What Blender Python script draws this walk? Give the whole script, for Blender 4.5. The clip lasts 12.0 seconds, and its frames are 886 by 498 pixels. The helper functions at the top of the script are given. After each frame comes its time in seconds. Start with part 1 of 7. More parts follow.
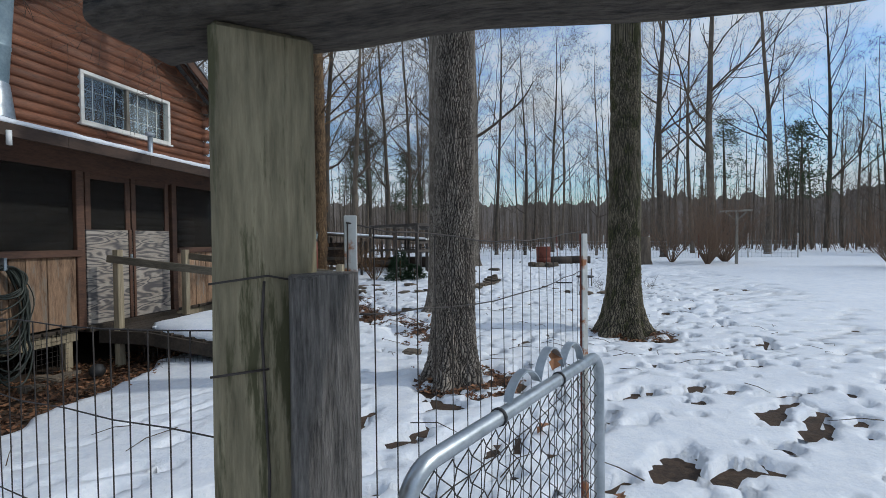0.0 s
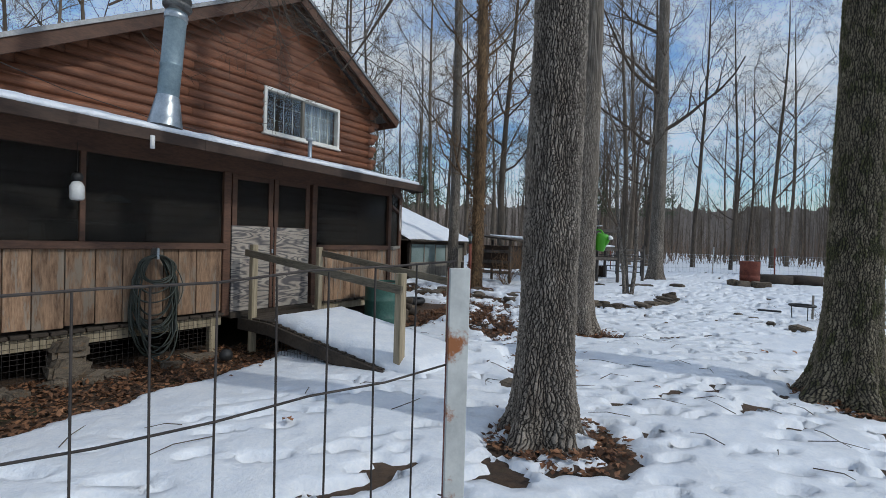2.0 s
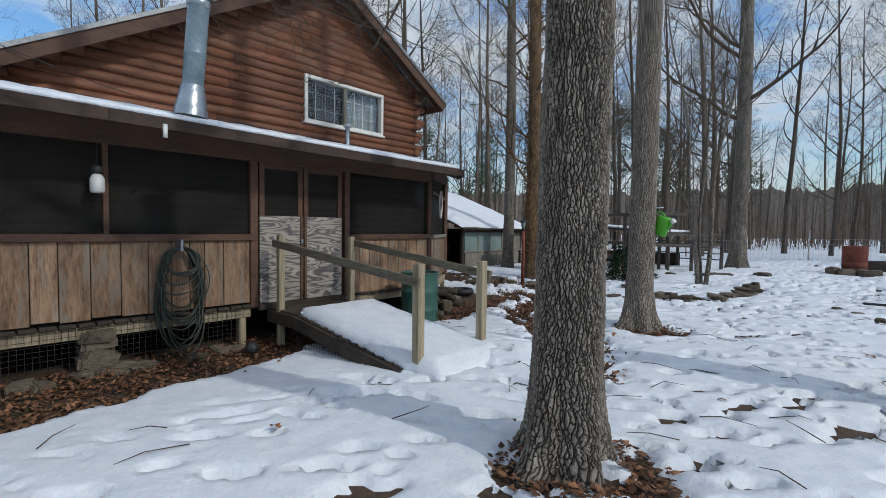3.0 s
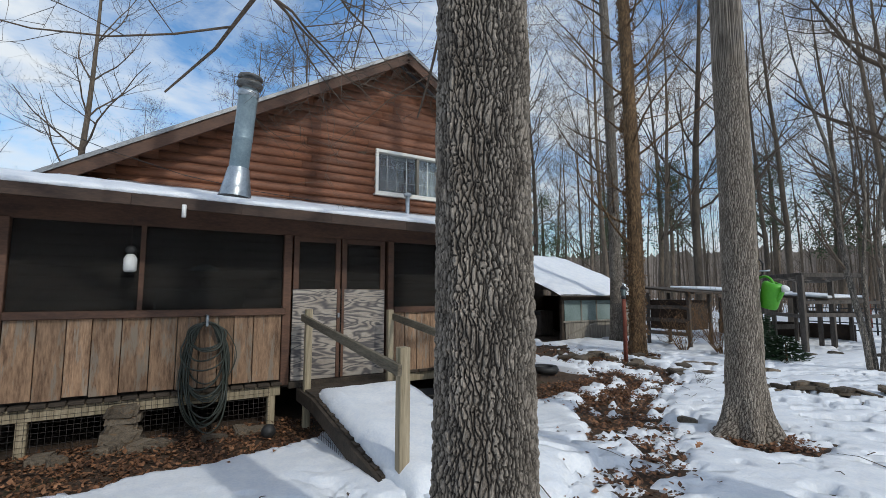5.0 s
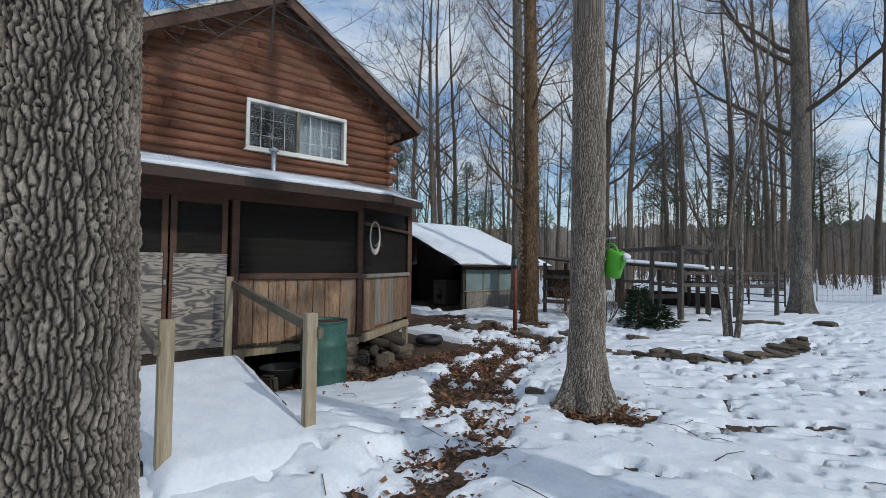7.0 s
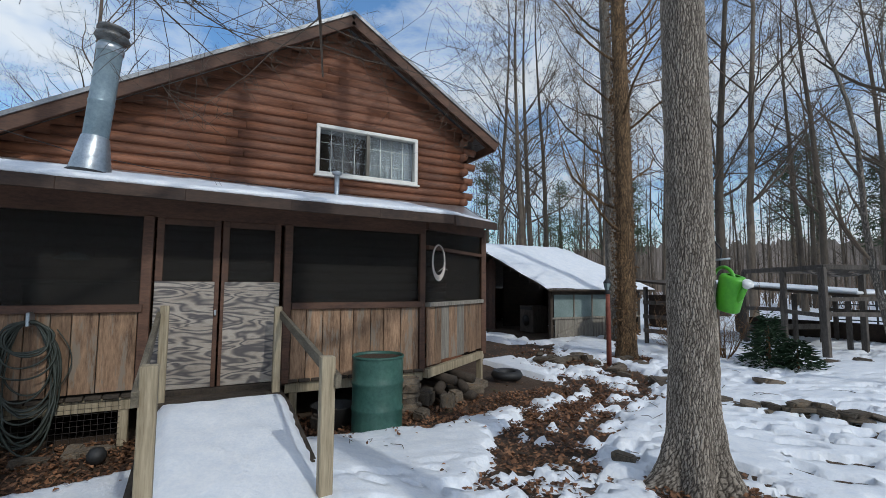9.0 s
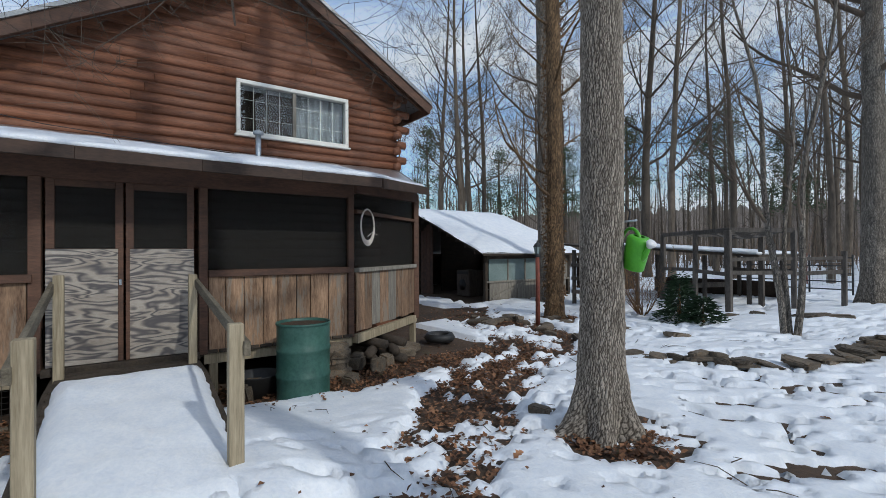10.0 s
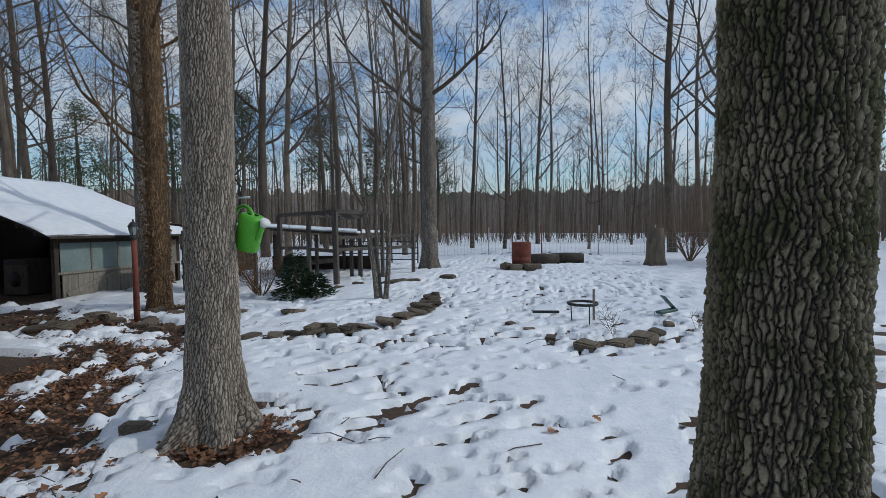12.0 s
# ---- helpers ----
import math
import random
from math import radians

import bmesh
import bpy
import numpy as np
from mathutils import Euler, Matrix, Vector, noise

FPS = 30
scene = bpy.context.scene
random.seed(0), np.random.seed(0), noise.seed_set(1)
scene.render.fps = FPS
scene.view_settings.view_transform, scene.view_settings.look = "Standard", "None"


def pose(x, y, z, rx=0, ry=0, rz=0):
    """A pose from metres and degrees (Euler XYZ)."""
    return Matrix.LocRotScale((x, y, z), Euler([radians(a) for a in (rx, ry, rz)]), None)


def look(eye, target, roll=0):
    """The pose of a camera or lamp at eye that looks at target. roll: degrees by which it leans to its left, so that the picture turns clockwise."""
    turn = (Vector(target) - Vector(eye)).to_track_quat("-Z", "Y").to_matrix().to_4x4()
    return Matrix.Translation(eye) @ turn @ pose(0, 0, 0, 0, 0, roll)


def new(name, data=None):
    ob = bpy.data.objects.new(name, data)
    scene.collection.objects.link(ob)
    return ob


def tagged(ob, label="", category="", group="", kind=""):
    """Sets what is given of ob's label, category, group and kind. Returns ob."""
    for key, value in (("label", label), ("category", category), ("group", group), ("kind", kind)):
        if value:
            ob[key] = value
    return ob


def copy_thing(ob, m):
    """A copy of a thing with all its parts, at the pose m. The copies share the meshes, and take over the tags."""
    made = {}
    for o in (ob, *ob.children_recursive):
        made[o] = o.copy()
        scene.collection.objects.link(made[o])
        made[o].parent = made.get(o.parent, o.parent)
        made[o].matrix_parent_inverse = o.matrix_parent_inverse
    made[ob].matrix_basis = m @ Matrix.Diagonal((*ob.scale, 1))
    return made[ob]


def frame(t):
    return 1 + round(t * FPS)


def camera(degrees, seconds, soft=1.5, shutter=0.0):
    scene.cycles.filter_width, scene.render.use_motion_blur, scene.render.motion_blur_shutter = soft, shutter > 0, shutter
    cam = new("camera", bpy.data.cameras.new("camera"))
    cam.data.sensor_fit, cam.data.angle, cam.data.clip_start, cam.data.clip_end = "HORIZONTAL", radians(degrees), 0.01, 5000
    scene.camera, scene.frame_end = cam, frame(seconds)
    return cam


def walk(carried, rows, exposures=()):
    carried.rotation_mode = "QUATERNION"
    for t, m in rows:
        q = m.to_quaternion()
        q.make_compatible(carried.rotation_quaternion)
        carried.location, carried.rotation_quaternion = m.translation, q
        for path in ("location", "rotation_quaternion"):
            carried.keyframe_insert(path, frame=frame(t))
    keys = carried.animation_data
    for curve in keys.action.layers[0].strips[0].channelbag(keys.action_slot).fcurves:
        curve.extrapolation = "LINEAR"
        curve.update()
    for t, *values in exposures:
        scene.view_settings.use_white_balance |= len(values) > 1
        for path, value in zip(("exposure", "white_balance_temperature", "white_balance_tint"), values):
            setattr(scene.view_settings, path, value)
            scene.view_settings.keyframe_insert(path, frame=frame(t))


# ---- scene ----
cam = camera(88.0, 12.0, 0.7)
PATH = [
    (0, (0.359, 0.299, 1.488), (-0.043, 2.258, 1.451), -0.7),
    (0.1, (0.43, 0.35, 1.488), (-0.028, 2.297, 1.454), -1.5),
    (0.2, (0.482, 0.41, 1.487), (-0.016, 2.347, 1.451), -0.5),
    (0.3, (0.529, 0.462, 1.484), (-0.003, 2.39, 1.458), -0.2),
    (0.4, (0.566, 0.512, 1.485), (-0.007, 2.428, 1.451), -0.5),
    (0.5, (0.585, 0.558, 1.483), (-0.016, 2.465, 1.447), -0.6),
    (0.9, (0.630, 0.803, 1.479), (-0.134, 2.649, 1.403), 0.1),
    (1, (0.636, 0.863, 1.48), (-0.132, 2.710, 1.452), 0.2),
    (1.5, (0.731, 1.149, 1.513), (-0.242, 2.896, 1.495), 0.8),
    (2, (0.814, 1.399, 1.537), (-0.317, 3.049, 1.505), 1.7),
    (2.5, (0.83, 1.725, 1.529), (-0.41, 3.293, 1.469), 1.4),
    (2.7, (0.841, 1.855, 1.526), (-0.447, 3.383, 1.454), 1.0),
    (4.3, (0.905, 3.011, 1.578), (-0.68, 4.231, 1.561), 0.2),
    (4.5, (0.994, 3.118, 1.593), (-0.625, 4.291, 1.636), -0.3),
    (5, (1.088, 3.424, 1.616), (-0.615, 4.454, 1.81), 0.1),
    (5.5, (1.14, 3.694, 1.595), (-0.561, 4.736, 1.747), -0.3),
    (6, (1.276, 4.015, 1.56), (-0.377, 5.138, 1.636), -0.3),
    (6.5, (1.305, 4.299, 1.56), (-0.272, 5.53, 1.588), 0.6),
    (7, (1.217, 4.536, 1.579), (-0.327, 5.805, 1.645), 0.7),
    (8.8, (0.857, 5.228, 1.66), (-0.884, 6.194, 1.852), 0.5),
    (9, (0.816, 5.288, 1.645), (-0.952, 6.21, 1.805), 0.4),
    (9.5, (0.808, 5.358, 1.621), (-0.958, 6.295, 1.692), 0.2),
    (10, (0.867, 5.467, 1.62), (-0.777, 6.605, 1.634), -0.3),
    (10.5, (0.806, 5.567, 1.615), (-0.625, 6.964, 1.604), -0.3),
    (11, (0.723, 5.63, 1.63), (-0.405, 7.281, 1.587), -0.5),
    (11.5, (0.679, 5.669, 1.602), (-0.047, 7.531, 1.538), -0.7),
    (12, (0.758, 5.704, 1.611), (0.403, 7.67, 1.524), -0.8),
]
EXPOSURE = [(0.0, -1.0, 6100, 6), (2.5, -1.0, 6100, 6), (4.3, -0.82, 6300, 6), (5.3, -0.84, 6300, 6), (6.5, -0.95, 6100, 6), (9.5, -0.88, 6100, 6), (10.5, -0.95, 6100, 6), (11.5, -1.16, 6100, 6), (12.0, -1.16, 6100, 6)]
walk(cam, [(t, look(eye, target, roll)) for t, eye, target, roll in PATH], EXPOSURE)

# ---------------------------------------------------------------- light
SUN_AZ, SUN_EL = 9.5, 37.0
sun_way = Vector((math.cos(radians(SUN_AZ)) * math.cos(radians(SUN_EL)), math.sin(radians(SUN_AZ)) * math.cos(radians(SUN_EL)), math.sin(radians(SUN_EL))))
sun = new("sun", bpy.data.lights.new("sun", "SUN"))
sun.data.energy, sun.data.angle, sun.data.color = 2.7, radians(1.2), (1.0, 0.95, 0.88)
sun.matrix_world = look(sun_way * 50, (0, 0, 0))

world = bpy.data.worlds.new("sky")
scene.world = world
world.use_nodes = True
wn, wl = world.node_tree.nodes, world.node_tree.links
wn.clear()
sky = wn.new("ShaderNodeTexSky")
sky.sky_type, sky.sun_disc = "NISHITA", False
sky.sun_elevation, sky.sun_rotation = radians(SUN_EL), radians(90 - SUN_AZ)
coord = wn.new("ShaderNodeTexCoord")
squash = wn.new("ShaderNodeMapping")
squash.inputs["Scale"].default_value = (1.0, 1.0, 2.6)
wl.new(coord.outputs["Generated"], squash.inputs["Vector"])
cloud = wn.new("ShaderNodeTexNoise")
cloud.inputs["Scale"].default_value, cloud.inputs["Detail"].default_value, cloud.inputs["Roughness"].default_value = 2.6, 9.0, 0.62
cloud.inputs["Distortion"].default_value = 0.4
wl.new(squash.outputs["Vector"], cloud.inputs["Vector"])
ramp = wn.new("ShaderNodeValToRGB")
ramp.color_ramp.elements[0].position, ramp.color_ramp.elements[1].position = 0.38, 0.62
ramp.color_ramp.elements[0].color = (0.06, 0.06, 0.06, 1)
wl.new(cloud.outputs["Fac"], ramp.inputs["Fac"])
white = wn.new("ShaderNodeMix")
white.data_type = "RGBA"
wl.new(ramp.outputs["Color"], white.inputs[0])
deep = wn.new("ShaderNodeHueSaturation")
deep.inputs["Saturation"].default_value, deep.inputs["Value"].default_value = 1.3, 2.2
wl.new(sky.outputs["Color"], deep.inputs["Color"])
wl.new(deep.outputs["Color"], white.inputs[6])
white.inputs[7].default_value = (10.6, 11.0, 11.7, 1)
back = wn.new("ShaderNodeBackground")
back.inputs["Strength"].default_value = 0.135
wl.new(white.outputs[2], back.inputs["Color"])
out = wn.new("ShaderNodeOutputWorld")
wl.new(back.outputs["Background"], out.inputs["Surface"])

# ---------------------------------------------------------------- materials


def material(name, low, high, rough=0.8, scale=6.0, stretch=(1, 1, 1), bump=0.3, fine=40.0, metal=0.0, third=None, third_at=0.62, per_object=0.0, space="Object", depth=0.01, coat=0.0):
    """Two colours mixed by noise at two scales, an optional third in patches, and bump from the same noises."""
    m = bpy.data.materials.new(name)
    m.use_nodes = True
    n, l = m.node_tree.nodes, m.node_tree.links
    b = n["Principled BSDF"]
    tc = n.new("ShaderNodeTexCoord")
    mp = n.new("ShaderNodeMapping")
    mp.inputs["Scale"].default_value = stretch
    info = n.new("ShaderNodeObjectInfo")
    add = n.new("ShaderNodeVectorMath")
    add.operation = "MULTIPLY_ADD"
    l.new(info.outputs["Random"], add.inputs[0])
    add.inputs[1].default_value = (7.3, 3.1, 5.7)
    l.new(tc.outputs[space], add.inputs[2])
    l.new(add.outputs[0], mp.inputs["Vector"])
    big = n.new("ShaderNodeTexNoise")
    big.inputs["Scale"].default_value, big.inputs["Detail"].default_value = scale, 5
    small = n.new("ShaderNodeTexNoise")
    small.inputs["Scale"].default_value, small.inputs["Detail"].default_value, small.inputs["Roughness"].default_value = fine, 6, 0.65
    l.new(mp.outputs[0], big.inputs["Vector"])
    l.new(mp.outputs[0], small.inputs["Vector"])
    mixf = n.new("ShaderNodeMath")
    mixf.operation = "MULTIPLY_ADD"
    l.new(small.outputs["Fac"], mixf.inputs[0])
    mixf.inputs[1].default_value = 0.55
    half = n.new("ShaderNodeMath")
    half.operation = "MULTIPLY"
    half.inputs[1].default_value = 0.5
    l.new(big.outputs["Fac"], half.inputs[0])
    l.new(half.outputs[0], mixf.inputs[2])
    cr = n.new("ShaderNodeValToRGB")
    cr.color_ramp.elements[0].position, cr.color_ramp.elements[1].position = 0.36, 0.68
    cr.color_ramp.elements[0].color, cr.color_ramp.elements[1].color = (*low, 1), (*high, 1)
    l.new(mixf.outputs[0], cr.inputs["Fac"])
    colour = cr.outputs["Color"]
    if third:
        patch = n.new("ShaderNodeTexNoise")
        patch.inputs["Scale"].default_value, patch.inputs["Detail"].default_value, patch.inputs["Roughness"].default_value = scale * 0.8, 7, 0.7
        l.new(mp.outputs[0], patch.inputs["Vector"])
        pr = n.new("ShaderNodeValToRGB")
        pr.color_ramp.elements[0].position, pr.color_ramp.elements[1].position = third_at, third_at + 0.07
        l.new(patch.outputs["Fac"], pr.inputs["Fac"])
        mx = n.new("ShaderNodeMix")
        mx.data_type = "RGBA"
        l.new(pr.outputs["Color"], mx.inputs[0])
        l.new(colour, mx.inputs[6])
        mx.inputs[7].default_value = (*third, 1)
        colour = mx.outputs[2]
    if per_object:
        hv = n.new("ShaderNodeHueSaturation")
        mr = n.new("ShaderNodeMapRange")
        mr.inputs[3].default_value, mr.inputs[4].default_value = 1 - per_object, 1 + per_object
        l.new(info.outputs["Random"], mr.inputs[0])
        l.new(mr.outputs[0], hv.inputs["Value"])
        l.new(colour, hv.inputs["Color"])
        colour = hv.outputs["Color"]
    l.new(colour, b.inputs["Base Color"])
    b.inputs["Roughness"].default_value, b.inputs["Metallic"].default_value = rough, metal
    b.inputs["Coat Weight"].default_value = coat
    if bump:
        bp = n.new("ShaderNodeBump")
        bp.inputs["Strength"].default_value, bp.inputs["Distance"].default_value = bump, depth
        l.new(mixf.outputs[0], bp.inputs["Height"])
        l.new(bp.outputs["Normal"], b.inputs["Normal"])
    return m


def bark_material(name, low, high, moss=None, cells=46.0, squeeze=0.2):
    """Furrowed bark: stretched cells for plates and cracks, noise for colour, moss near the root where given."""
    m = material(name, low, high, 0.9, 7.0, (1, 1, 0.35), 0.0, 55.0, third=moss, third_at=0.63, depth=0.02)
    n, l = m.node_tree.nodes, m.node_tree.links
    b = n["Principled BSDF"]
    tc = n.new("ShaderNodeTexCoord")
    mp = n.new("ShaderNodeMapping")
    mp.inputs["Scale"].default_value = (1, 1, squeeze)
    l.new(tc.outputs["Object"], mp.inputs["Vector"])
    warp = n.new("ShaderNodeTexNoise")
    warp.inputs["Scale"].default_value, warp.inputs["Detail"].default_value = 9, 3
    l.new(tc.outputs["Object"], warp.inputs["Vector"])
    ad = n.new("ShaderNodeVectorMath")
    ad.operation = "MULTIPLY_ADD"
    l.new(warp.outputs["Color"], ad.inputs[0])
    ad.inputs[1].default_value = (0.035, 0.035, 0.035)
    l.new(mp.outputs[0], ad.inputs[2])
    fur = n.new("ShaderNodeTexNoise")
    fur.inputs["Scale"].default_value, fur.inputs["Detail"].default_value, fur.inputs["Roughness"].default_value = cells * 0.62, 2.5, 0.55
    fur.inputs["Distortion"].default_value = 0.35
    l.new(ad.outputs[0], fur.inputs["Vector"])
    off = n.new("ShaderNodeMath")
    off.operation = "SUBTRACT"
    off.inputs[1].default_value = 0.5
    l.new(fur.outputs["Fac"], off.inputs[0])
    mag = n.new("ShaderNodeMath")
    mag.operation = "ABSOLUTE"
    l.new(off.outputs[0], mag.inputs[0])
    vo = n.new("ShaderNodeTexVoronoi")
    vo.feature = "DISTANCE_TO_EDGE"
    vo.inputs["Scale"].default_value = cells * 0.8
    l.new(ad.outputs[0], vo.inputs["Vector"])
    vs = n.new("ShaderNodeMath")
    vs.operation = "MULTIPLY"
    vs.inputs[1].default_value = 0.75
    l.new(vo.outputs["Distance"], vs.inputs[0])
    least = n.new("ShaderNodeMath")
    least.operation = "SMOOTH_MIN"
    least.inputs[2].default_value = 0.05
    l.new(mag.outputs[0], least.inputs[0])
    l.new(vs.outputs[0], least.inputs[1])
    cr = n.new("ShaderNodeValToRGB")
    cr.color_ramp.elements[0].position, cr.color_ramp.elements[1].position = 0.0, 0.085
    cr.color_ramp.elements[0].color = (0.1, 0.1, 0.1, 1)
    l.new(least.outputs[0], cr.inputs["Fac"])
    src = b.inputs["Base Color"].links[0].from_socket
    mx = n.new("ShaderNodeMix")
    mx.data_type, mx.blend_type = "RGBA", "MULTIPLY"
    mx.inputs[0].default_value = 0.85
    l.new(src, mx.inputs[6])
    l.new(cr.outputs["Color"], mx.inputs[7])
    l.new(mx.outputs[2], b.inputs["Base Color"])
    bp = n.new("ShaderNodeBump")
    bp.inputs["Strength"].default_value, bp.inputs["Distance"].default_value = 1.0, 0.02
    l.new(cr.outputs["Color"], bp.inputs["Height"])
    l.new(bp.outputs["Normal"], b.inputs["Normal"])
    return m


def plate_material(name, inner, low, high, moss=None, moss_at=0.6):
    """Bark in relief: grey weathered plates; furrows mix brown inner bark and painted shade, by the mesh's own plate
    mask.
    """
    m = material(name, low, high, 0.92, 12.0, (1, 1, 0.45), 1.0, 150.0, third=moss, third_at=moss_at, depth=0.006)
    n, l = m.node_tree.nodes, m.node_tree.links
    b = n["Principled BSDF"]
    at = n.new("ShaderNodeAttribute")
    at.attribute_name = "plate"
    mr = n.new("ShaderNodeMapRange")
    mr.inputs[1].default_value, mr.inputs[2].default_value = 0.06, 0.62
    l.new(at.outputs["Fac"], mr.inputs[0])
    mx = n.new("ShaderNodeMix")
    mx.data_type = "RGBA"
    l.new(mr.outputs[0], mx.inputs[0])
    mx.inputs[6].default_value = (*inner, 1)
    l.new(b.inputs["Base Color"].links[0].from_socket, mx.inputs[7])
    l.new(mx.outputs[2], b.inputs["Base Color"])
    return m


def glass_material(name, tint, rough=0.02):
    m = bpy.data.materials.new(name)
    m.use_nodes = True
    n, l = m.node_tree.nodes, m.node_tree.links
    b = n["Principled BSDF"]
    b.inputs["Base Color"].default_value = (*tint, 1)
    b.inputs["Roughness"].default_value = rough
    b.inputs["Transmission Weight"].default_value = 1.0
    b.inputs["IOR"].default_value = 1.45
    return m


def screen_material(name):
    """Fine insect mesh: part open, part dark wire."""
    m = bpy.data.materials.new(name)
    m.use_nodes = True
    n, l = m.node_tree.nodes, m.node_tree.links
    b = n["Principled BSDF"]
    b.inputs["Base Color"].default_value = (0.026, 0.024, 0.021, 1)
    b.inputs["Specular IOR Level"].default_value = 0.08
    b.inputs["Roughness"].default_value = 0.6
    tr = n.new("ShaderNodeBsdfTransparent")
    mx = n.new("ShaderNodeMixShader")
    ns = n.new("ShaderNodeTexNoise")
    ns.inputs["Scale"].default_value, ns.inputs["Detail"].default_value = 1.3, 4
    mr = n.new("ShaderNodeMapRange")
    mr.inputs[3].default_value, mr.inputs[4].default_value = 0.80, 0.55
    l.new(ns.outputs["Fac"], mr.inputs[0])
    l.new(mr.outputs[0], mx.inputs[0])
    l.new(tr.outputs[0], mx.inputs[1])
    l.new(b.outputs[0], mx.inputs[2])
    l.new(mx.outputs[0], n["Material Output"].inputs["Surface"])
    return m


M_SNOW = material("snow", (0.74, 0.78, 0.84), (0.92, 0.93, 0.94), 0.55, 6.0, bump=1.0, fine=34.0, depth=0.016)
M_SNOW.node_tree.nodes["Principled BSDF"].inputs["Subsurface Weight"].default_value = 0.0
M_SOIL = material("soil", (0.024, 0.015, 0.010), (0.098, 0.060, 0.034), 0.95, 1.7, bump=0.9, fine=22.0, third=(0.055, 0.06, 0.022), third_at=0.6, depth=0.03)
M_LEAF = material("dead_leaf", (0.17, 0.065, 0.026), (0.46, 0.23, 0.11), 0.75, 3.0, bump=0.1, fine=30, space="Object")
M_LOG = material("stained_log", (0.075, 0.030, 0.016), (0.275, 0.108, 0.052), 0.62, 2.5, (3, 0.35, 3), 0.35, 26.0, per_object=0.16, depth=0.008)
M_TRIM = material("stained_trim", (0.045, 0.022, 0.014), (0.135, 0.066, 0.038), 0.7, 4.0, (2, 0.5, 2), 0.3, 30.0, per_object=0.15)
M_BOARD = material("weathered_board", (0.085, 0.046, 0.026), (0.38, 0.24, 0.145), 0.85, 2.4, (5, 5, 0.8), 0.5, 12.0, third=(0.23, 0.185, 0.14), third_at=0.53, per_object=0.3)
M_GREYWOOD = material("grey_wood", (0.12, 0.105, 0.085), (0.33, 0.30, 0.25), 0.88, 3.0, (8, 8, 0.6), 0.5, 14.0, per_object=0.12)
M_RAIL = material("weathered_rail", (0.075, 0.062, 0.042), (0.22, 0.185, 0.13), 0.85, 3.0, (1, 6, 6), 0.4, 14.0)
M_PALEWOOD = material("treated_post", (0.19, 0.15, 0.09), (0.45, 0.375, 0.255), 0.8, 3.0, (6, 6, 0.4), 0.35, 14.0, third=(0.20, 0.175, 0.10), third_at=0.6, per_object=0.12)
M_DARKWOOD = material("dark_wood", (0.022, 0.017, 0.012), (0.075, 0.055, 0.038), 0.85, 3.0, (2, 2, 2), 0.4, 20.0)


def plywood(name):
    """Rotary-cut plywood face: long swirling bands of grey and straw."""
    m = material(name, (0.30, 0.25, 0.20), (0.46, 0.41, 0.35), 0.8, 2.5, (1, 1, 3), 0.2, 22.0)
    n, l = m.node_tree.nodes, m.node_tree.links
    b = n["Principled BSDF"]
    tc = n.new("ShaderNodeTexCoord")
    mp = n.new("ShaderNodeMapping")
    mp.inputs["Scale"].default_value = (1, 0.55, 2.4)
    l.new(tc.outputs["Object"], mp.inputs["Vector"])
    wv = n.new("ShaderNodeTexNoise")
    wv.inputs["Scale"].default_value, wv.inputs["Detail"].default_value, wv.inputs["Distortion"].default_value = 2.6, 2, 0.5
    l.new(mp.outputs[0], wv.inputs["Vector"])
    mul = n.new("ShaderNodeMath")
    mul.operation = "MULTIPLY"
    mul.inputs[1].default_value = 58
    l.new(wv.outputs["Fac"], mul.inputs[0])
    sn = n.new("ShaderNodeMath")
    sn.operation = "SINE"
    l.new(mul.outputs[0], sn.inputs[0])
    rp = n.new("ShaderNodeMapRange")
    rp.inputs[1].default_value, rp.inputs[2].default_value, rp.inputs[3].default_value, rp.inputs[4].default_value = -1, 0.5, 0.0, 1.0
    l.new(sn.outputs[0], rp.inputs[0])
    mx = n.new("ShaderNodeMix")
    mx.data_type = "RGBA"
    l.new(rp.outputs[0], mx.inputs[0])
    mx.inputs[6].default_value = (0.105, 0.095, 0.095, 1)
    l.new(b.inputs["Base Color"].links[0].from_socket, mx.inputs[7])
    l.new(mx.outputs[2], b.inputs["Base Color"])
    return m


M_PLY = plywood("bare_plywood")
M_FASCIA = material("dark_fascia", (0.022, 0.013, 0.009), (0.075, 0.042, 0.027), 0.75, 4.0, (2, 0.5, 2), 0.3, 30.0)
M_COOP = material("dark_weathered_frame", (0.036, 0.030, 0.025), (0.125, 0.108, 0.092), 0.9, 3.0, (4, 4, 1), 0.4, 14.0, per_object=0.2)
M_ROOF = material("metal_roofing", (0.16, 0.17, 0.18), (0.34, 0.35, 0.36), 0.45, 4, bump=0.15, metal=0.6)
M_FOIL = material("foil_flashing", (0.55, 0.56, 0.58), (0.8, 0.8, 0.82), 0.28, 3, bump=0.8, fine=12, metal=0.85, depth=0.03)
M_GALV = material("galvanised_steel", (0.30, 0.34, 0.37), (0.55, 0.59, 0.62), 0.38, 5, bump=0.1, fine=35, metal=0.85)
M_PIPE = material("blue_grey_flue", (0.16, 0.22, 0.25), (0.30, 0.38, 0.42), 0.42, 4, bump=0.1, fine=30, metal=0.45)
M_WIRE = material("fence_wire", (0.03, 0.026, 0.024), (0.09, 0.075, 0.065), 0.6, 8, bump=0, metal=0.5)
M_WHITE = material("white_frame", (0.66, 0.64, 0.58), (0.84, 0.82, 0.76), 0.5, 6, bump=0.1)
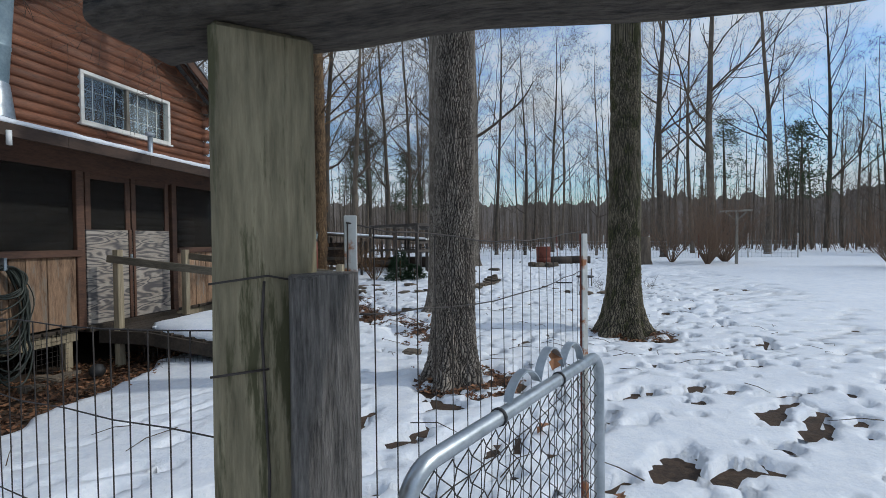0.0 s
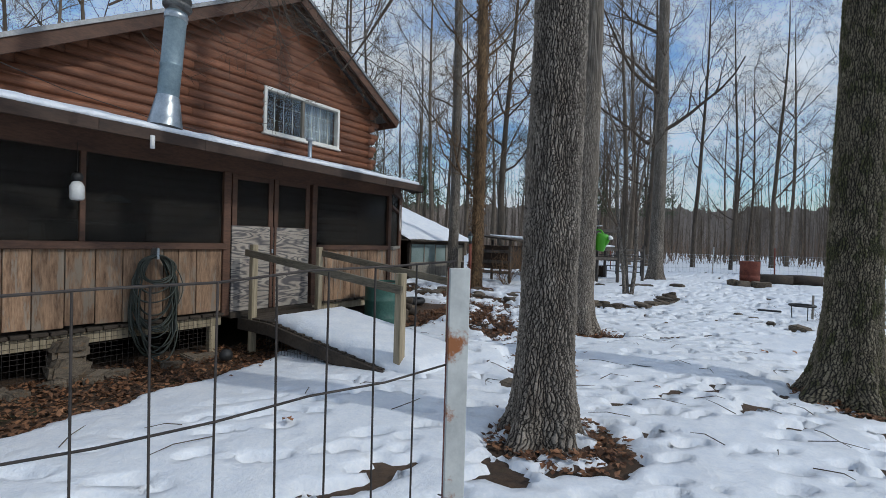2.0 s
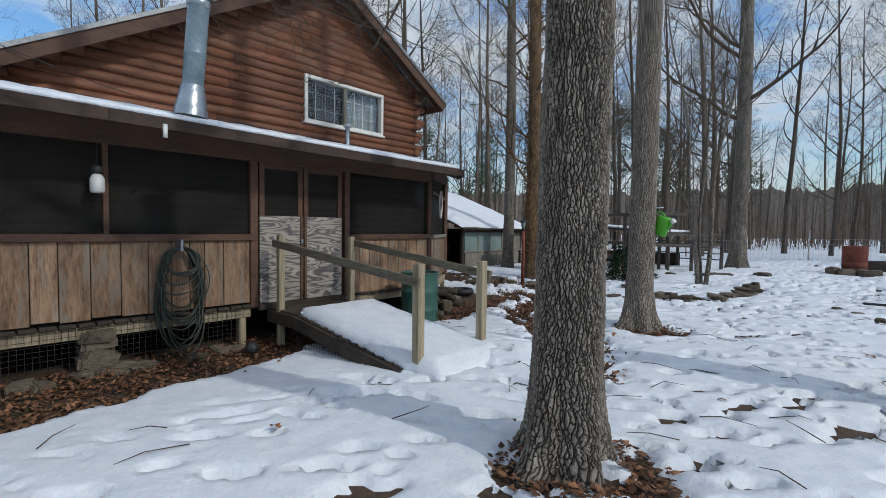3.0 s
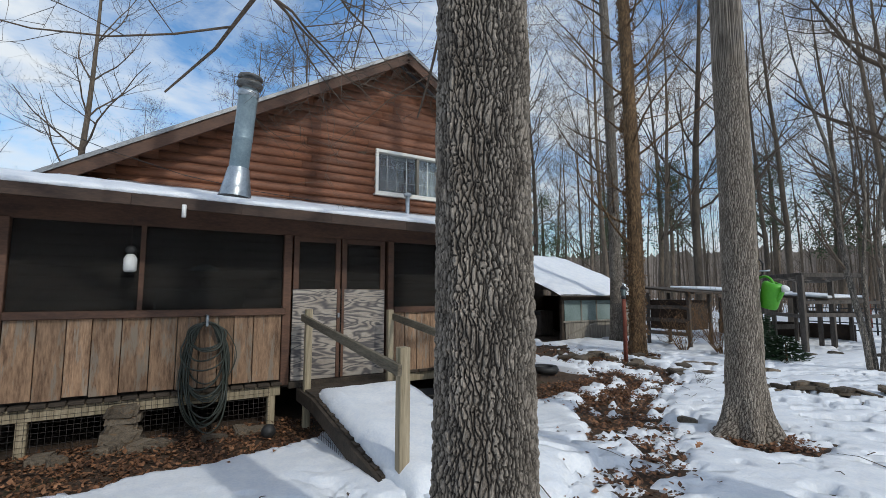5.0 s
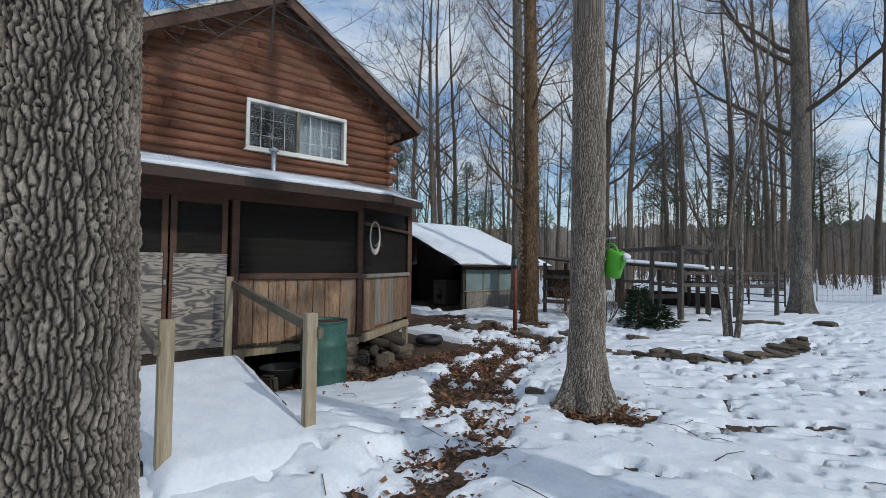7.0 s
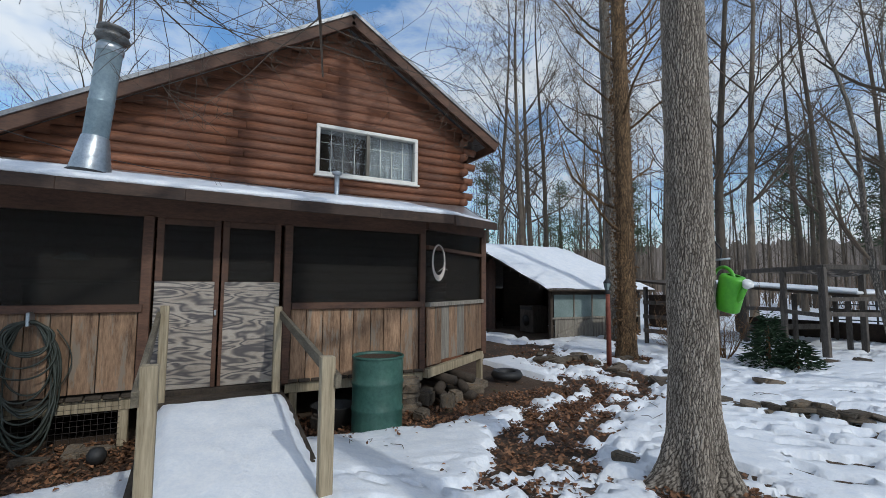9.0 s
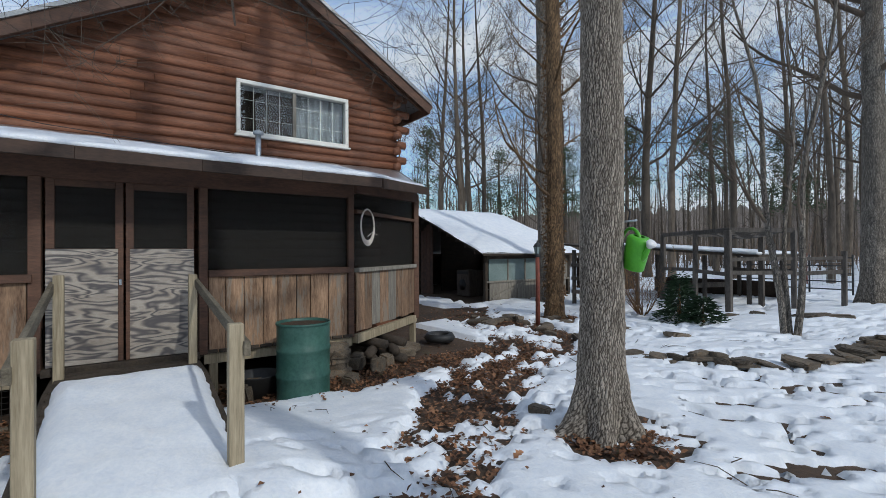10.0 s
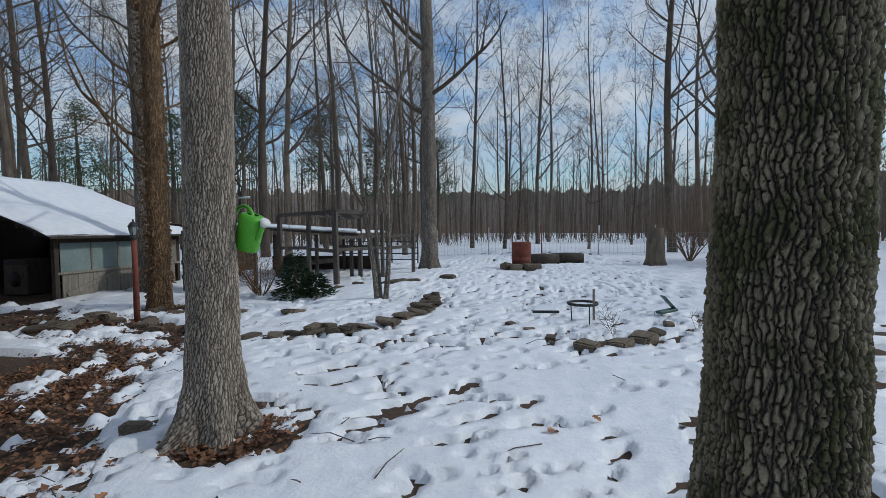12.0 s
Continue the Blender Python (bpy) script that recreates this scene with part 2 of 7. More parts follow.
M_STEELPOST = material("painted_steel", (0.36, 0.37, 0.36), (0.60, 0.61, 0.58), 0.5, 16, bump=0.15, third=(0.30, 0.11, 0.035), third_at=0.53)
M_RUST = material("rusted_steel", (0.09, 0.022, 0.014), (0.26, 0.075, 0.045), 0.8, 5, bump=0.3)
M_STONE = material("field_stone", (0.055, 0.044, 0.033), (0.20, 0.16, 0.115), 0.9, 5, bump=0.8, fine=22, third=(0.16, 0.105, 0.06), third_at=0.56, per_object=0.35, depth=0.02)
M_DRUM = material("green_drum_paint", (0.018, 0.066, 0.052), (0.055, 0.135, 0.105), 0.45, 3.5, bump=0.12, fine=24, third=(0.16, 0.22, 0.19), third_at=0.64)
M_CAN = material("green_plastic", (0.07, 0.33, 0.015), (0.12, 0.46, 0.03), 0.42, 4, bump=0.03)
M_WHITEPLASTIC = material("white_plastic", (0.62, 0.62, 0.6), (0.8, 0.8, 0.78), 0.4, 5, bump=0.03)
M_HOSE = material("dark_green_hose", (0.014, 0.018, 0.014), (0.05, 0.058, 0.045), 0.5, 6, bump=0.05)
M_PALEHOSE = material("pale_hose", (0.5, 0.42, 0.38), (0.72, 0.66, 0.6), 0.5, 6, bump=0.05)
M_NEEDLE = material("evergreen_needle", (0.012, 0.028, 0.012), (0.04, 0.085, 0.035), 0.7, 6, bump=0)
M_PINE = material("pine_foliage", (0.03, 0.05, 0.025), (0.085, 0.12, 0.055), 0.8, 3, bump=0)
M_IVY = material("brown_ivy", (0.07, 0.035, 0.014), (0.25, 0.14, 0.06), 0.8, 6, bump=0)
M_BLACK = material("black_rubber", (0.012, 0.012, 0.012), (0.03, 0.03, 0.03), 0.6, 6, bump=0.1)
# board colour darkened to stand for the shade of unlit insides
M_CAVE = material("shade_darkened_board", (0.02, 0.014, 0.01), (0.055, 0.036, 0.024), 0.9, 3, (3, 1, 3), 0.3, 18)
M_COVER = material("slate_slab", (0.05, 0.055, 0.055), (0.14, 0.15, 0.15), 0.8, 3, bump=0.3)
M_BARK_A = bark_material("oak_bark", (0.16, 0.135, 0.105), (0.43, 0.385, 0.32), (0.20, 0.20, 0.115))
M_BARK_C = bark_material("grey_bark", (0.20, 0.165, 0.13), (0.48, 0.42, 0.345), cells=52.0)
M_BARK_D = bark_material("brown_bark", (0.13, 0.075, 0.034), (0.44, 0.27, 0.13), cells=42.0)
# first colour is inner bark darkened with the furrows' shade
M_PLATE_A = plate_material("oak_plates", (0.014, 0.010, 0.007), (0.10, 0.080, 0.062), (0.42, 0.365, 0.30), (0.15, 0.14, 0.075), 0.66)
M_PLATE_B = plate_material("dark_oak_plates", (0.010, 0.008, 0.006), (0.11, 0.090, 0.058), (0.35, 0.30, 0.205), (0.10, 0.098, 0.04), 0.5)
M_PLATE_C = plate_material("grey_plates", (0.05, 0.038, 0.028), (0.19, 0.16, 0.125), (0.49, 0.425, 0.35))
M_BARK_FAR = material("far_bark", (0.045, 0.034, 0.025), (0.19, 0.15, 0.11), 0.9, 1.2, (1, 1, 0.3), 0.4, 9.0, per_object=0.3)
M_TWIG = material("twig_bark", (0.042, 0.031, 0.023), (0.14, 0.105, 0.076), 0.9, 0.6, bump=0, per_object=0.25)
M_BRUSH = material("reddish_brush", (0.11, 0.07, 0.045), (0.24, 0.155, 0.10), 0.9, 0.5, bump=0)
M_GLASS = glass_material("window_glass", (0.9, 0.95, 0.95))
M_SCREEN = screen_material("insect_screen")
M_FROST = material("cloudy_glazing", (0.16, 0.22, 0.21), (0.30, 0.37, 0.36), 0.25, 2, bump=0.05)

# ---------------------------------------------------------------- helpers for building


def mesh_from(name, bm, mat, smooth=False):
    me = bpy.data.meshes.new(name)
    bmesh.ops.recalc_face_normals(bm, faces=bm.faces[:])
    bm.to_mesh(me)
    bm.free()
    me.materials.append(mat)
    if smooth:
        me.polygons.foreach_set("use_smooth", [True] * len(me.polygons))
    return me


def part(name, bm, mat, parent=None, label="", smooth=False):
    ob = new(name, mesh_from(name, bm, mat, smooth))
    if parent:
        ob.parent = parent
    if label:
        ob["label"] = label
    return ob


def thing(name, label, category, group="", kind="", at=(0, 0, 0), turn=0.0):
    ob = new(name)
    ob.empty_display_size = 0.1
    ob.matrix_basis = pose(*at, 0, 0, turn)
    return tagged(ob, label, category, group, kind)


def box(bm, lo, hi, bevel=0.0, m=None):
    """An axis-aligned box with its edges taken off."""
    c = [(a + b) / 2 for a, b in zip(lo, hi)]
    s = [abs(b - a) for a, b in zip(lo, hi)]
    mm = Matrix.Translation(c) @ Matrix.Diagonal((*s, 1))
    made = bmesh.ops.create_cube(bm, size=1, matrix=(m @ mm) if m else mm)
    if bevel:
        edges = list({e for v in made["verts"] for e in v.link_edges})
        bmesh.ops.bevel(bm, geom=edges, offset=bevel, segments=1, affect="EDGES")
    return bm


def beam(bm, p, q, w, h, bevel=0.004, up=(0, 0, 1)):
    """A sawn timber from p to q, w wide and h high across its run."""
    p, q = Vector(p), Vector(q)
    z = (q - p).normalized()
    u = Vector(up)
    if abs(z.dot(u)) > 0.98:
        u = Vector((0, 1, 0))
    x = u.cross(z).normalized()
    y = z.cross(x)
    m = Matrix((x, y, z)).transposed().to_4x4()
    m.translation = p
    return box(bm, (-w / 2, -h / 2, 0), (w / 2, h / 2, (q - p).length), bevel, m)


def tube_data(points, radii, sides, verts, faces, jitter=0.0, cap=True):
    """A tapered tube along points, appended to the lists verts and faces."""
    pts = [Vector(p) for p in points]
    base = len(verts)
    x = None
    for i, p in enumerate(pts):
        d = (pts[min(i + 1, len(pts) - 1)] - pts[max(i - 1, 0)]).normalized()
        if x is None:
            x = d.orthogonal().normalized()
        else:
            x = (x - d * x.dot(d))
            x = x.normalized() if x.length > 1e-6 else d.orthogonal().normalized()
        y = d.cross(x)
        for k in range(sides):
            a = 2 * math.pi * k / sides
            r = radii[i]
            if jitter:
                r *= 1 + jitter * noise.noise((p.x * 3 + 5 * math.cos(a), p.y * 3 + 5 * math.sin(a), p.z * 1.7))
            verts.append(p + (x * math.cos(a) + y * math.sin(a)) * r)
    for i in range(len(pts) - 1):
        for k in range(sides):
            k2 = (k + 1) % sides
            a, b = base + i * sides, base + (i + 1) * sides
            faces.append((a + k, a + k2, b + k2, b + k))
    if cap:
        faces.append(tuple(base + k for k in reversed(range(sides))))
        faces.append(tuple(base + (len(pts) - 1) * sides + k for k in range(sides)))


def mesh_part(name, verts, faces, mat, parent=None, label="", smooth=True):
    me = bpy.data.meshes.new(name)
    me.from_pydata([tuple(v) for v in verts], [], faces)
    me.materials.append(mat)
    if smooth:
        me.polygons.foreach_set("use_smooth", [True] * len(me.polygons))
    me.update()
    ob = new(name, me)
    if parent:
        ob.parent = parent
    if label:
        ob["label"] = label
    return ob


def tube(name, points, radius, mat, parent=None, sides=8, label=""):
    v, f = [], []
    radii = radius if isinstance(radius, (list, tuple)) else [radius] * len(points)
    tube_data(points, radii, sides, v, f)
    return mesh_part(name, v, f, mat, parent, label)


def lathe(name, profile, mat, parent=None, sides=32, label="", centre=(0, 0, 0)):
    """A turned shape from (radius, height) pairs."""
    v, f = [], []
    for r, z in profile:
        for k in range(sides):
            a = 2 * math.pi * k / sides
            v.append(Vector((centre[0] + r * math.cos(a), centre[1] + r * math.sin(a), centre[2] + z)))
    for i in range(len(profile) - 1):
        for k in range(sides):
            k2 = (k + 1) % sides
            f.append((i * sides + k, i * sides + k2, (i + 1) * sides + k2, (i + 1) * sides + k))
    return mesh_part(name, v, f, mat, parent, label)


def rock_mesh(name, seed, mat, flat=0.6):
    """An angular split fieldstone."""
    rng = random.Random(seed)
    bm = bmesh.new()
    bmesh.ops.create_cube(bm, size=0.86)
    for v in bm.verts:
        v.co += Vector((rng.uniform(-0.13, 0.13), rng.uniform(-0.13, 0.13), rng.uniform(-0.1, 0.1)))
    bmesh.ops.bevel(bm, geom=bm.edges[:], offset=0.11, segments=2, affect="EDGES")
    for v in bm.verts:
        v.co *= 1 + 0.10 * noise.noise(v.co * 3.5 + Vector((seed * 3.7, seed, 0)))
        v.co.z *= flat
    return mesh_from(name, bm, mat)


# ---------------------------------------------------------------- ground and snow


def smooth_step(a, b, x):
    t = min(1.0, max(0.0, (x - a) / (b - a)))
    return t * t * (3 - 2 * t)


def ground_z(x, y):
    """The lie of the land: lowest along the porch, gently higher over the yard."""
    z = 0.16 * smooth_step(-4.6, -1.2, x) + 0.16 * smooth_step(9.5, 15.0, y)
    z += 0.05 * noise.noise((x * 0.25, y * 0.25, 3.0)) * smooth_step(1, 6, math.hypot(x, y - 4))
    z -= 0.11 * smooth_step(0.5, 1.5, x) * smooth_step(5.6, 6.9, y) * smooth_step(10.5, 8.5, y)
    d = math.hypot(x, y - 8)
    if d > 45:
        z += 2.2 * noise.noise((x * 0.012, y * 0.012, 8.0)) * smooth_step(45, 160, d)
    return z


PATHWAY = [(-1.1, 6.2), (-1.65, 7.2), (-2.6, 8.1), (-3.5, 9.3), (-4.3, 10.4), (-4.9, 11.5), (-6.3, 11.9), (-8.5, 12.6)]
PATH_HALF = [0.20, 0.26, 0.34, 0.52, 0.78, 0.75, 0.65, 0.7]
TRUNKS = [(-0.43, 4.52, 0.205), (1.57, 7.4, 0.235), (-1.47, 8.62, 0.18), (-6.2, 13.4, 0.195), (-8.3, 15.3, 0.19), (-2.5, 21.0, 0.26)]


def bare_ground(x, y):
    """How far a place is thawed: over 0.5 the snow is gone."""
    n1 = noise.noise((x * 1.1, y * 1.1, 0.3))
    n2 = noise.noise((x * 3.4, y * 3.4, 1.7))
    n3 = noise.noise((x * 9.0, y * 9.0, 4.2))
    best = -1.0
    for (x0, y0), (x1, y1), w0, w1 in zip(PATHWAY[:-1], PATHWAY[1:], PATH_HALF[:-1], PATH_HALF[1:]):
        dx, dy = x1 - x0, y1 - y0
        t = min(1.0, max(0.0, ((x - x0) * dx + (y - y0) * dy) / (dx * dx + dy * dy)))
        d = math.hypot(x - x0 - t * dx, y - y0 - t * dy)
        best = max(best, min(0.50 + 0.05 * t, 0.50 + (w0 + 0.11 + (w1 - w0) * t - d) * 1.2))
    # the strip of leaves under the porch eaves
    edge = -3.94 + 0.2 * (4.8 - y) if y < 5 else -4.1
    if y > 7.5:
        edge = -3.85 - 0.3 * (y - 7.5)
    if y < 10.6 or (x < -7.8 and y < 12.6):
        best = max(best, min(0.95, 0.5 + (edge - x) * 2.2))
    for tx, ty, r in TRUNKS:
        d = math.hypot((x - tx - 0.16) * 0.85, y - ty + 0.08)
        best = max(best, 0.5 + (r * 1.5 + 0.14 - d) * 2.2)
    if -16.6 < x < -9.2 and 13.5 < y < 17.4:
        best = max(best, 0.95)
    far = smooth_step(10.2, 12.0, y) * smooth_step(-1.8, -3.4, x)
    best = max(best, 0.38 * far)
    n4 = noise.noise((x * 17.0, y * 17.0, 6.1))
    return best + 0.15 * n1 + 0.22 * n2 + 0.17 * n3 + 0.05 * n4


def scuffs(x, y):
    """Old footprints and thawed hollows that run in loose files over the yard."""
    u = x * 0.82 + y * 0.57
    v = -x * 0.57 + y * 0.82
    cell = noise.noise((u * 2.6, v * 5.6, 11.0))
    lane = noise.noise((u * 0.22, v * 0.75, 21.0))
    fine = 0.3 * noise.noise((x * 8, y * 8, 31.0))
    return smooth_step(0.13, 0.40, cell + fine * 0.6) * smooth_step(-0.22, 0.12, lane)


def thaw_spots(x, y):
    """Small bare hollows, each an uneven oval, thick in some stretches and rare in others."""
    best = 0.0
    g = 0.30
    cx, cy = math.floor(x / g), math.floor(y / g)
    for i in (-1, 0, 1):
        for j in (-1, 0, 1):
            h = math.sin((cx + i) * 127.1 + (cy + j) * 311.7) * 43758.5453
            h -= math.floor(h)
            k = math.sin((cx + i) * 269.5 + (cy + j) * 183.3) * 24634.6345
            k -= math.floor(k)
            px, py = (cx + i + 0.2 + 0.6 * h) * g, (cy + j + 0.2 + 0.6 * k) * g
            if k > 0.56 + 0.8 * noise.noise((px * 0.55, py * 0.55, 41.0)):
                continue
            r = 0.042 + 0.105 * h * h
            a = 0.6 + 0.8 * k
            dx, dy = x - px, y - py
            u, v = dx * math.cos(a) + dy * math.sin(a), -dx * math.sin(a) + dy * math.cos(a)
            d = math.hypot(u / (r * 1.7), v / (r * 0.62))
            if d < 1.6:
                best = max(best, 1.25 - d + 0.75 * noise.noise((x * 15, y * 15, 7.0)))
    # ragged streaks where grass and soil come through
    u, v = x * 0.94 + y * 0.34, -x * 0.34 + y * 0.94
    streak = noise.noise((u * 2.6, v * 6.5, 51.0)) + 0.45 * noise.noise((x * 11, y * 11, 52.0)) + 0.35 * noise.noise((u * 0.5, v * 0.8, 53.0))
    worn = smooth_step(-3.4, -2.2, x) * smooth_step(0.9, -0.3, x) * smooth_step(7.4, 8.6, y) * smooth_step(12.2, 11.0, y)
    best = max(best, 2.6 * (streak - 0.36 + 0.15 * worn))
    return max(0.0, min(1.0, best))


def graded(lo, hi, step, reach):
    inner = [lo + i * step for i in range(int((hi - lo) / step) + 1)]
    left, right, d = [], [], step
    x = lo
    while x > -reach:
        d = min(d * 1.09, max(d, 0.14)) if x > lo - 9 else d * 1.16
        x -= d
        left.append(x)
    x, d = inner[-1], step
    while x < reach:
        d = min(d * 1.09, max(d, 0.14)) if x < hi + 9 else d * 1.16
        x += d
        right.append(x)
    return left[::-1] + inner + right


def sheet(name, xs, ys, height, mat, label, category):
    verts = [(x, y, height(x, y)) for y in ys for x in xs]
    w = len(xs)
    faces = [(j * w + i, j * w + i + 1, (j + 1) * w + i + 1, (j + 1) * w + i) for j in range(len(ys) - 1) for i in range(w - 1)]
    ob = mesh_part(name, verts, faces, mat)
    return tagged(ob, label, category, kind="structure")


def soil_z(x, y):
    return ground_z(x, y) + 0.02 * noise.noise((x * 4, y * 4, 0)) + 0.008 * noise.noise((x * 14, y * 14, 0))


def snow_z(x, y):
    near = smooth_step(26, 15, math.hypot(x, y - 8))
    b = bare_ground(x, y) if near > 0 else 0.0
    depth = 0.085 - 0.035 * smooth_step(-2.6, -1.0, x) + 0.025 * noise.noise((x * 0.7, y * 0.7, 5)) + 0.008 * noise.noise((x * 2.6, y * 2.6, 6)) + 0.008 * noise.noise((x * 8, y * 8, 7)) + 0.005 * noise.noise((x * 15, y * 15, 9))
    if near > 0:
        open_field = smooth_step(-2.6, -0.8, x + 0.25 * (y - 8)) if y < 30 else 1
        depth -= near * 0.016 * scuffs(x, y) * open_field
    if near > 0.3 and -3.2 < x < 6:
        depth -= 0.12 * smooth_step(0.10, 0.36, thaw_spots(x, y)) * smooth_step(-3.2, -1.6, x)
    # snow banked against the far side of the ramp
    depth += 0.13 * smooth_step(-4.4, -3.4, x) * smooth_step(-1.2, -2.0, x) * smooth_step(5.6, 6.05, y) * smooth_step(7.0, 6.2, y)
    depth *= 1 - smooth_step(0.36, 0.56, b) * 1.5
    return ground_z(x, y) + depth


def build_ground():
    sheet("ground", graded(-12, 8, 0.16, 420), graded(-2, 24, 0.16, 420), lambda x, y: soil_z(x, y) - 0.012, M_SOIL, "dark wet soil with leaf litter where the snow has thawed", "ground")
    sheet("snow_cover", graded(-6.2, 3.6, 0.042, 400), graded(1.6, 13.6, 0.042, 400), snow_z, M_SNOW, "thin crusted snow with footprints and thawed patches", "snow")


build_ground()

# ---------------------------------------------------------------- trees


def limb(points_from, way, length, radius, verts, faces, twigs, rng, level, bend=0.25, lift=0.12, sides=6, spread=0.9, kids=6, thin=0.0035):
    """One crooked limb, and in turn its side branches."""
    n = (6, 5, 3, 2)[min(level, 3)]
    p, d = Vector(points_from), Vector(way).normalized()
    pts, rad = [p.copy()], [radius]
    for i in range(n):
        d = (d + Vector((rng.uniform(-1, 1), rng.uniform(-1, 1), rng.uniform(-0.6, 0.8))) * bend + Vector((0, 0, lift))).normalized()
        p = p + d * (length / n)
        pts.append(p.copy())
        rad.append(radius * (1 - 0.75 * (i + 1) / n))
    if level >= 2:
        tube_data(pts, rad, 3, *twigs, cap=False)
    else:
        tube_data(pts, rad, sides, verts, faces, cap=False)
    if level >= 3:
        return
    for k in range(kids):
        t = rng.uniform(0.25, 0.98)
        i = min(n - 1, int(t * n))
        f = t * n - i
        q = pts[i].lerp(pts[i + 1], f)
        along = (pts[i + 1] - pts[i]).normalized()
        side = Vector((rng.uniform(-1, 1), rng.uniform(-1, 1), rng.uniform(-0.35, 0.75)))
        side = (side - along * side.dot(along))
        if side.length < 0.1:
            continue
        w = along * rng.uniform(0.35, 0.9) + side.normalized() * spread
        limb(q, w, length * rng.uniform(0.34, 0.62), max(thin, rad[i] * rng.uniform(0.4, 0.62)), verts, faces, twigs, rng, level + 1, bend, lift * 0.7, 4, spread, max(2, kids - 1), thin)


def trunk_profile(height, radius, lean, rng, flare=1.5, top=0.35, wobble=0.06, steps=26):
    """The line and radii of a trunk with a flared root."""
    pts, rad = [], []
    ox = oy = 0.0
    for i in range(steps + 1):
        t = (i / steps) ** 1.6
        z = t * height
        ox = wobble * height * 0.12 * math.sin(t * 5 + rng.random() * 0.25) + lean[0] * z
        oy = wobble * height * 0.12 * math.cos(t * 4 + rng.random() * 0.25) - wobble * height * 0.12 + lean[1] * z
        r = radius * (1 - (1 - top) * t) * (1 + (flare - 1) * math.exp(-z / (radius * 1.35)))
        pts.append(Vector((ox, oy, z - 0.12)))
        rad.append(r)
    return pts, rad


def far_tree_kind(seed, height, radius, first, limbs):
    """A bare forest tree: a tall thin trunk and a high crown of fine branches."""
    rng = random.Random(seed)
    tree = thing("bare_tree", "tall bare grey-brown forest tree in snow", "tree", "trees of the wood")
    v, f = [], []
    pts, rad = trunk_profile(height, radius, (rng.uniform(-0.02, 0.02), rng.uniform(-0.02, 0.02)), rng, 1.25, 0.12, 0.10, 14)
    tube_data(pts, rad, 8, v, f, cap=False)
    mesh_part("trunk", v, f, M_BARK_FAR, tree)
    v, f, tw = [], [], ([], [])
    for k in range(limbs):
        t = first + (1 - first) * (k + rng.random()) / limbs
        i = min(len(pts) - 2, int((t ** (1 / 1.6)) * (len(pts) - 1)))
        a = rng.uniform(0, 2 * math.pi)
        up = 0.35 + 0.9 * t
        limb(pts[i], (math.cos(a), math.sin(a), up), height * rng.uniform(0.14, 0.3) * (1.25 - 0.5 * t), max(0.012, rad[i] * 0.42), v, f, tw, rng, 0, 0.26, 0.07, 5, 0.9, 6, 0.0055)
    mesh_part("crown", v + tw[0], f + [tuple(i + len(v) for i in face) for face in tw[1]], M_TWIG, tree)
    return tree


def blocked(x, y):
    """Where no forest tree may stand: the clearing, the house and the line of walk."""
    if -26 < x < -3 and -14 < y < 19:
        return True
    return math.hypot((x + 1) / 1.0, y - 9) < 15.5 or (x > -4 and math.hypot(x - 6, y - 10) < 24 and y < 34)


